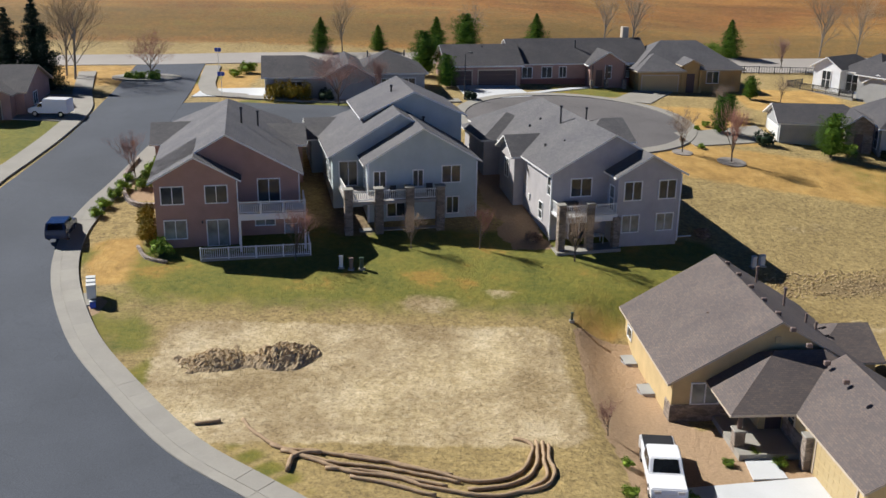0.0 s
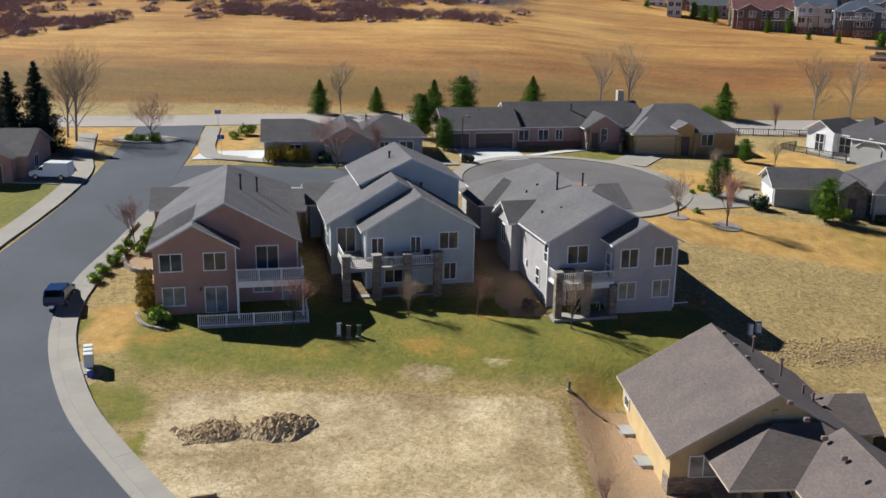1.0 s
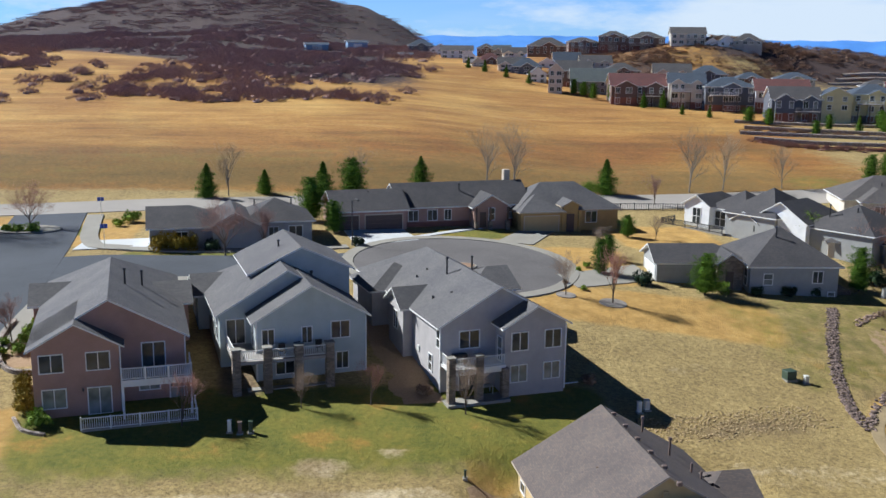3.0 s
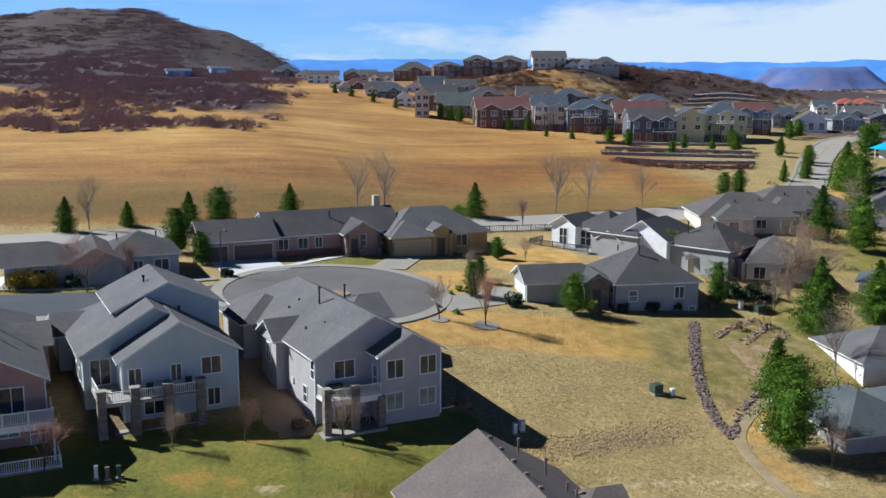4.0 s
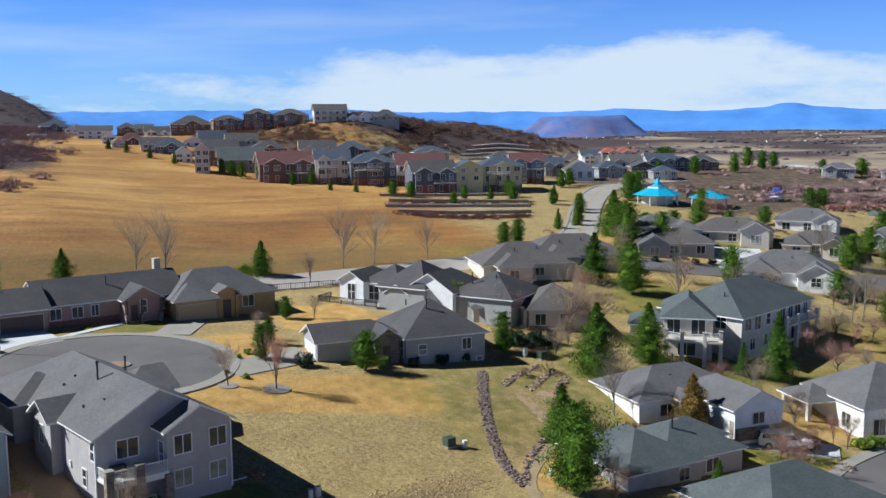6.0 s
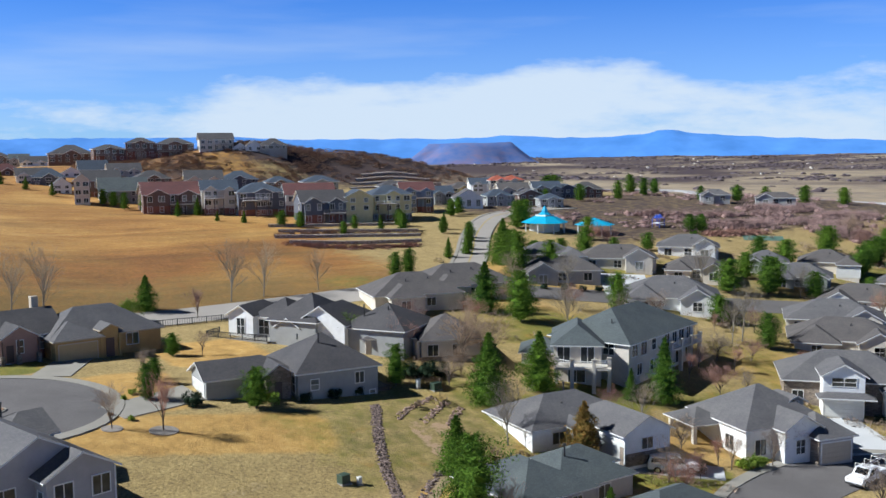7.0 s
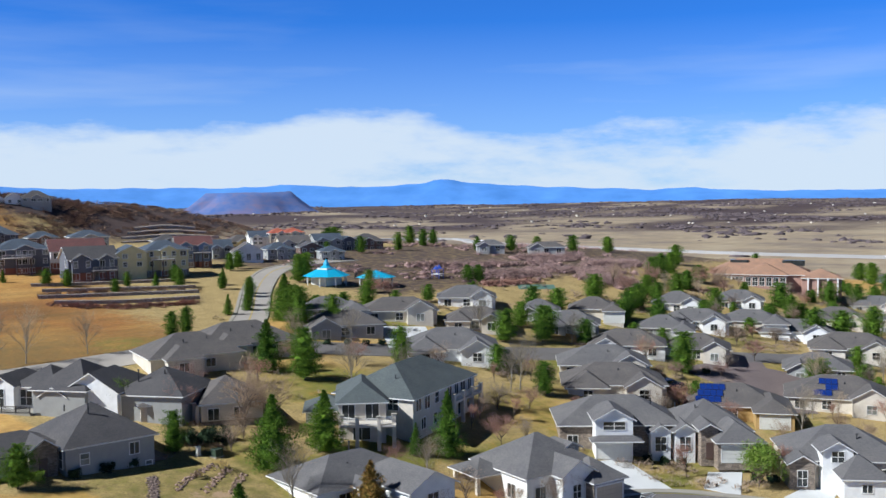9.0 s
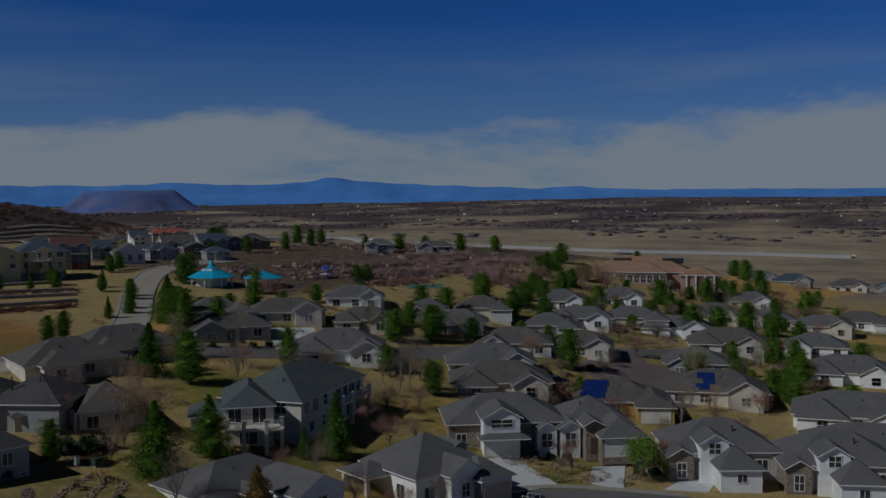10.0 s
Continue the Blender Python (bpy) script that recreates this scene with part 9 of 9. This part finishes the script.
pedestal("small pale box by the rock channel", 49.0, 76.4, 0.3, 0.3, 0.6, UTIL_WHITE)


def street_lamp(x, y, rz):
    t = thing("street_lamp", "tall dark street lamp at the turning circle", "street lamp", pose(x, y, height(x, y), 0, 0, rz))
    part("pole", tube(bmesh.new(), (0, 0, -0.3), (0, 0, 5.6), 0.09, 0.06, 8), DARK_METAL, t)
    part("arm", tube(bmesh.new(), (0, 0, 5.5), (1.1, 0, 5.8), 0.04, 0.035, 6), DARK_METAL, t)
    part("lamp_head", boxed(0.8, 1.5, -0.16, 0.16, 5.72, 5.9, 0.04), DARK_METAL, t)
    part("foot", tube(bmesh.new(), (0, 0, -0.2), (0, 0, 0.35), 0.17, 0.14, 8), CONCRETE, t)


def sign(x, y, rz, colour_name):
    t = thing("street_sign", f"{colour_name} sign plate on a thin metal post", "sign", pose(x, y, height(x, y), 0, 0, rz))
    part("post", tube(bmesh.new(), (0, 0, -0.3), (0, 0, 2.9), 0.035, 0.035, 6), CHROME, t)
    part("plate", boxed(-0.42, 0.42, -0.02, 0.02, 2.35, 2.85, 0.01), CAR_BLUE if colour_name == "blue" else SIGN_BLUE, t)


SIGN_BLUE, _t, _s = material("sign_blue", 0.4)
_s.inputs["Base Color"].default_value = (0.05, 0.10, 0.45, 1)
street_lamp(2.4, 120.6, -60)
sign(-30.6, 134.4, 10, "bright blue")
sign(-26.6, 117.8, 0, "bright blue")


def rail_fence(points, label):
    """A low iron fence."""
    t = thing("fence", label, "fence", Matrix())
    for a, b in zip(points, points[1:]):
        z = (height(*a) + height(*b)) / 2
        rail_run(t, a, b, z - 0.05, DARK_METAL, True, 1.1, 0.35)


rail_fence([(42.0, 147.5), (46.5, 147.8), (51.0, 147.6), (55.5, 147.0)], "thin dark iron fence along the road")
rail_fence([(165.0, 196.0), (172.0, 203.0), (180.0, 207.0)], "thin iron fence round the pool yard")


def post_lamp(x, y):
    t = thing("garden_lamp", "white lantern on a post beside the path", "lamp", pose(x, y, height(x, y)))
    part("post", tube(bmesh.new(), (0, 0, -0.3), (0, 0, 2.3), 0.06, 0.05, 8), UTIL_WHITE, t)
    part("lantern", boxed(-0.16, 0.16, -0.16, 0.16, 2.3, 2.7, 0.03), LAMP_GLASS, t)
    part("cap", boxed(-0.20, 0.20, -0.20, 0.20, 2.7, 2.76, 0.02), DARK_METAL, t)


post_lamp(50.6, 77.0)


def playground(x, y):
    t = thing("playground", "small blue climbing frame with slide", "playground", pose(x, y, height(x, y), 0, 0, 20))
    for u in (-1.4, 1.4):
        for v in (-1, 1):
            part("post", tube(bmesh.new(), (u, v, -0.3), (u, v, 2.6), 0.1, 0.1, 6), SIGN_BLUE, t)
    part("platform", boxed(-1.5, 1.5, -1.1, 1.1, 1.1, 1.25), UTIL_WHITE, t)
    for u in (-0.9, 0.9):
        b = bmesh.new()
        bmesh.ops.create_cone(b, segments=4, radius1=1.0, radius2=0.05, depth=1.0, cap_ends=True, matrix=Matrix.Translation((u, 0, 3.0)))
        part("canopy", b, SIGN_BLUE, t)
    part("slide", boxed(1.5, 3.6, -0.4, 0.4, 0.5, 0.62, 0.02), UTIL_WHITE, t)


playground(186.4, 187.2)


def solar_array(x, y, z, rz, tilt, spots, label):
    t = thing("solar_panels", label, "solar panels", pose(x, y, z, tilt, 0, rz))
    for u, v in spots:
        p = part("panel", boxed(u, u + 1.0, v, v + 1.6, 0, 0.05, 0.01), SOLAR, t)
        part("frame", box(box(boxed(u - 0.02, u + 1.02, v - 0.03, v, 0, 0.06), u - 0.02, u + 1.02, v + 1.6, v + 1.63, 0, 0.06), u - 0.03, u, v, v + 1.6, 0, 0.06), CHROME, p)


def on_roof(x, y, rz, u, v, tall=2.9, pitch=0.5):
    """A spot on the street-side slope of a ranch house."""
    foot = min(height(x, y), height(x + 6, y - 2)) - 0.15
    q = pose(x, y, foot, 0, 0, rz) @ Vector((u, v, tall + v * pitch + 0.26))
    return q.x, q.y, q.z


solar_array(*on_roof(150.5, 82.0, -58, -4.0, 0.3), -58, 26.6, [(1.05 * k - 2 + 0.4 * j, 1.7 * j) for j in range(3) for k in range(4)], "rows of blue solar panels on a brown roof")
solar_array(*on_roof(171.0, 72.5, -64, -3.0, 0.2), -64, 26.6, [(-1.5, 0), (-0.45, 0), (0.6, 0), (0.6, 1.7), (1.65, 1.7), (-0.45, 3.4), (0.6, 3.4), (1.65, 3.4)], "stepped blue solar panels on a brown roof")


COURT = rough_paint("green_court_paint", (0.09, 0.17, 0.13), 8, 0.4, 0.003, 0.8, 0.1)
slab("green painted ball court in the park", [(193.5, 165.0), (204.6, 161.6), (208.2, 165.3), (197.7, 169.2)], COURT, 0.14, "court")


# ---- block edging and beds beside the taupe house ----
strip("garden_wall", "low curved wall of tan blocks round a planting bed", "wall", [(-29.6, 93.5), (-29.5, 88.7), (-28.1, 84.3), (-26.6, 82.6), (-25.0, 82.5)], -0.15, 0.15, 0.38, RED_ROCK, 0.7, 0.5, 2, "")
strip("garden_wall", "short curved stone edge before a shrub", "wall", [(-24.4, 75.0), (-23.2, 73.1), (-21.4, 72.4)], -0.12, 0.12, 0.22, RED_ROCK, 0.5, 0.5, 2, "")
slab("small concrete pad under the mailboxes", [(-26.6, 66.9), (-25.6, 67.3), (-24.9, 65.4), (-26.0, 65.0)], CONCRETE, 0.08, "pad")


# ---- slabs of the near sidewalk, laid with open joints ----
def sidewalk_slabs(pavement, points, left, right, lift, long):
    line = glide(points, long)
    for p, q in zip(line, line[1:]):
        way = (q - p).normalized()
        side = Vector((way.y, -way.x, 0))
        a, b = p + way * 0.012, q - way * 0.012
        bm = bmesh.new()
        ring = []
        for c in (a + side * left, a + side * right, b + side * right, b + side * left):
            ring.append(bm.verts.new((c.x, c.y, height(c.x, c.y) + lift)))
        top = bm.faces.new(ring)
        top.normal_update()
        if top.normal.z < 0:
            top.normal_flip()
        made = bmesh.ops.extrude_face_region(bm, geom=[top])["geom"]
        for v in made:
            if isinstance(v, bmesh.types.BMVert):
                v.co.z -= 0.06
        bmesh.ops.recalc_face_normals(bm, faces=bm.faces)
        part("slab", bm, CONCRETE_SLAB, pavement)


near_line = KERB_LINE[1:9]
sidewalk_slabs(NEAR_WALK, near_line, 0.62, 1.92, 0.155, 1.6)
sidewalk_slabs(NEAR_WALK, near_line, -0.06, 0.58, 0.135, 3.2)
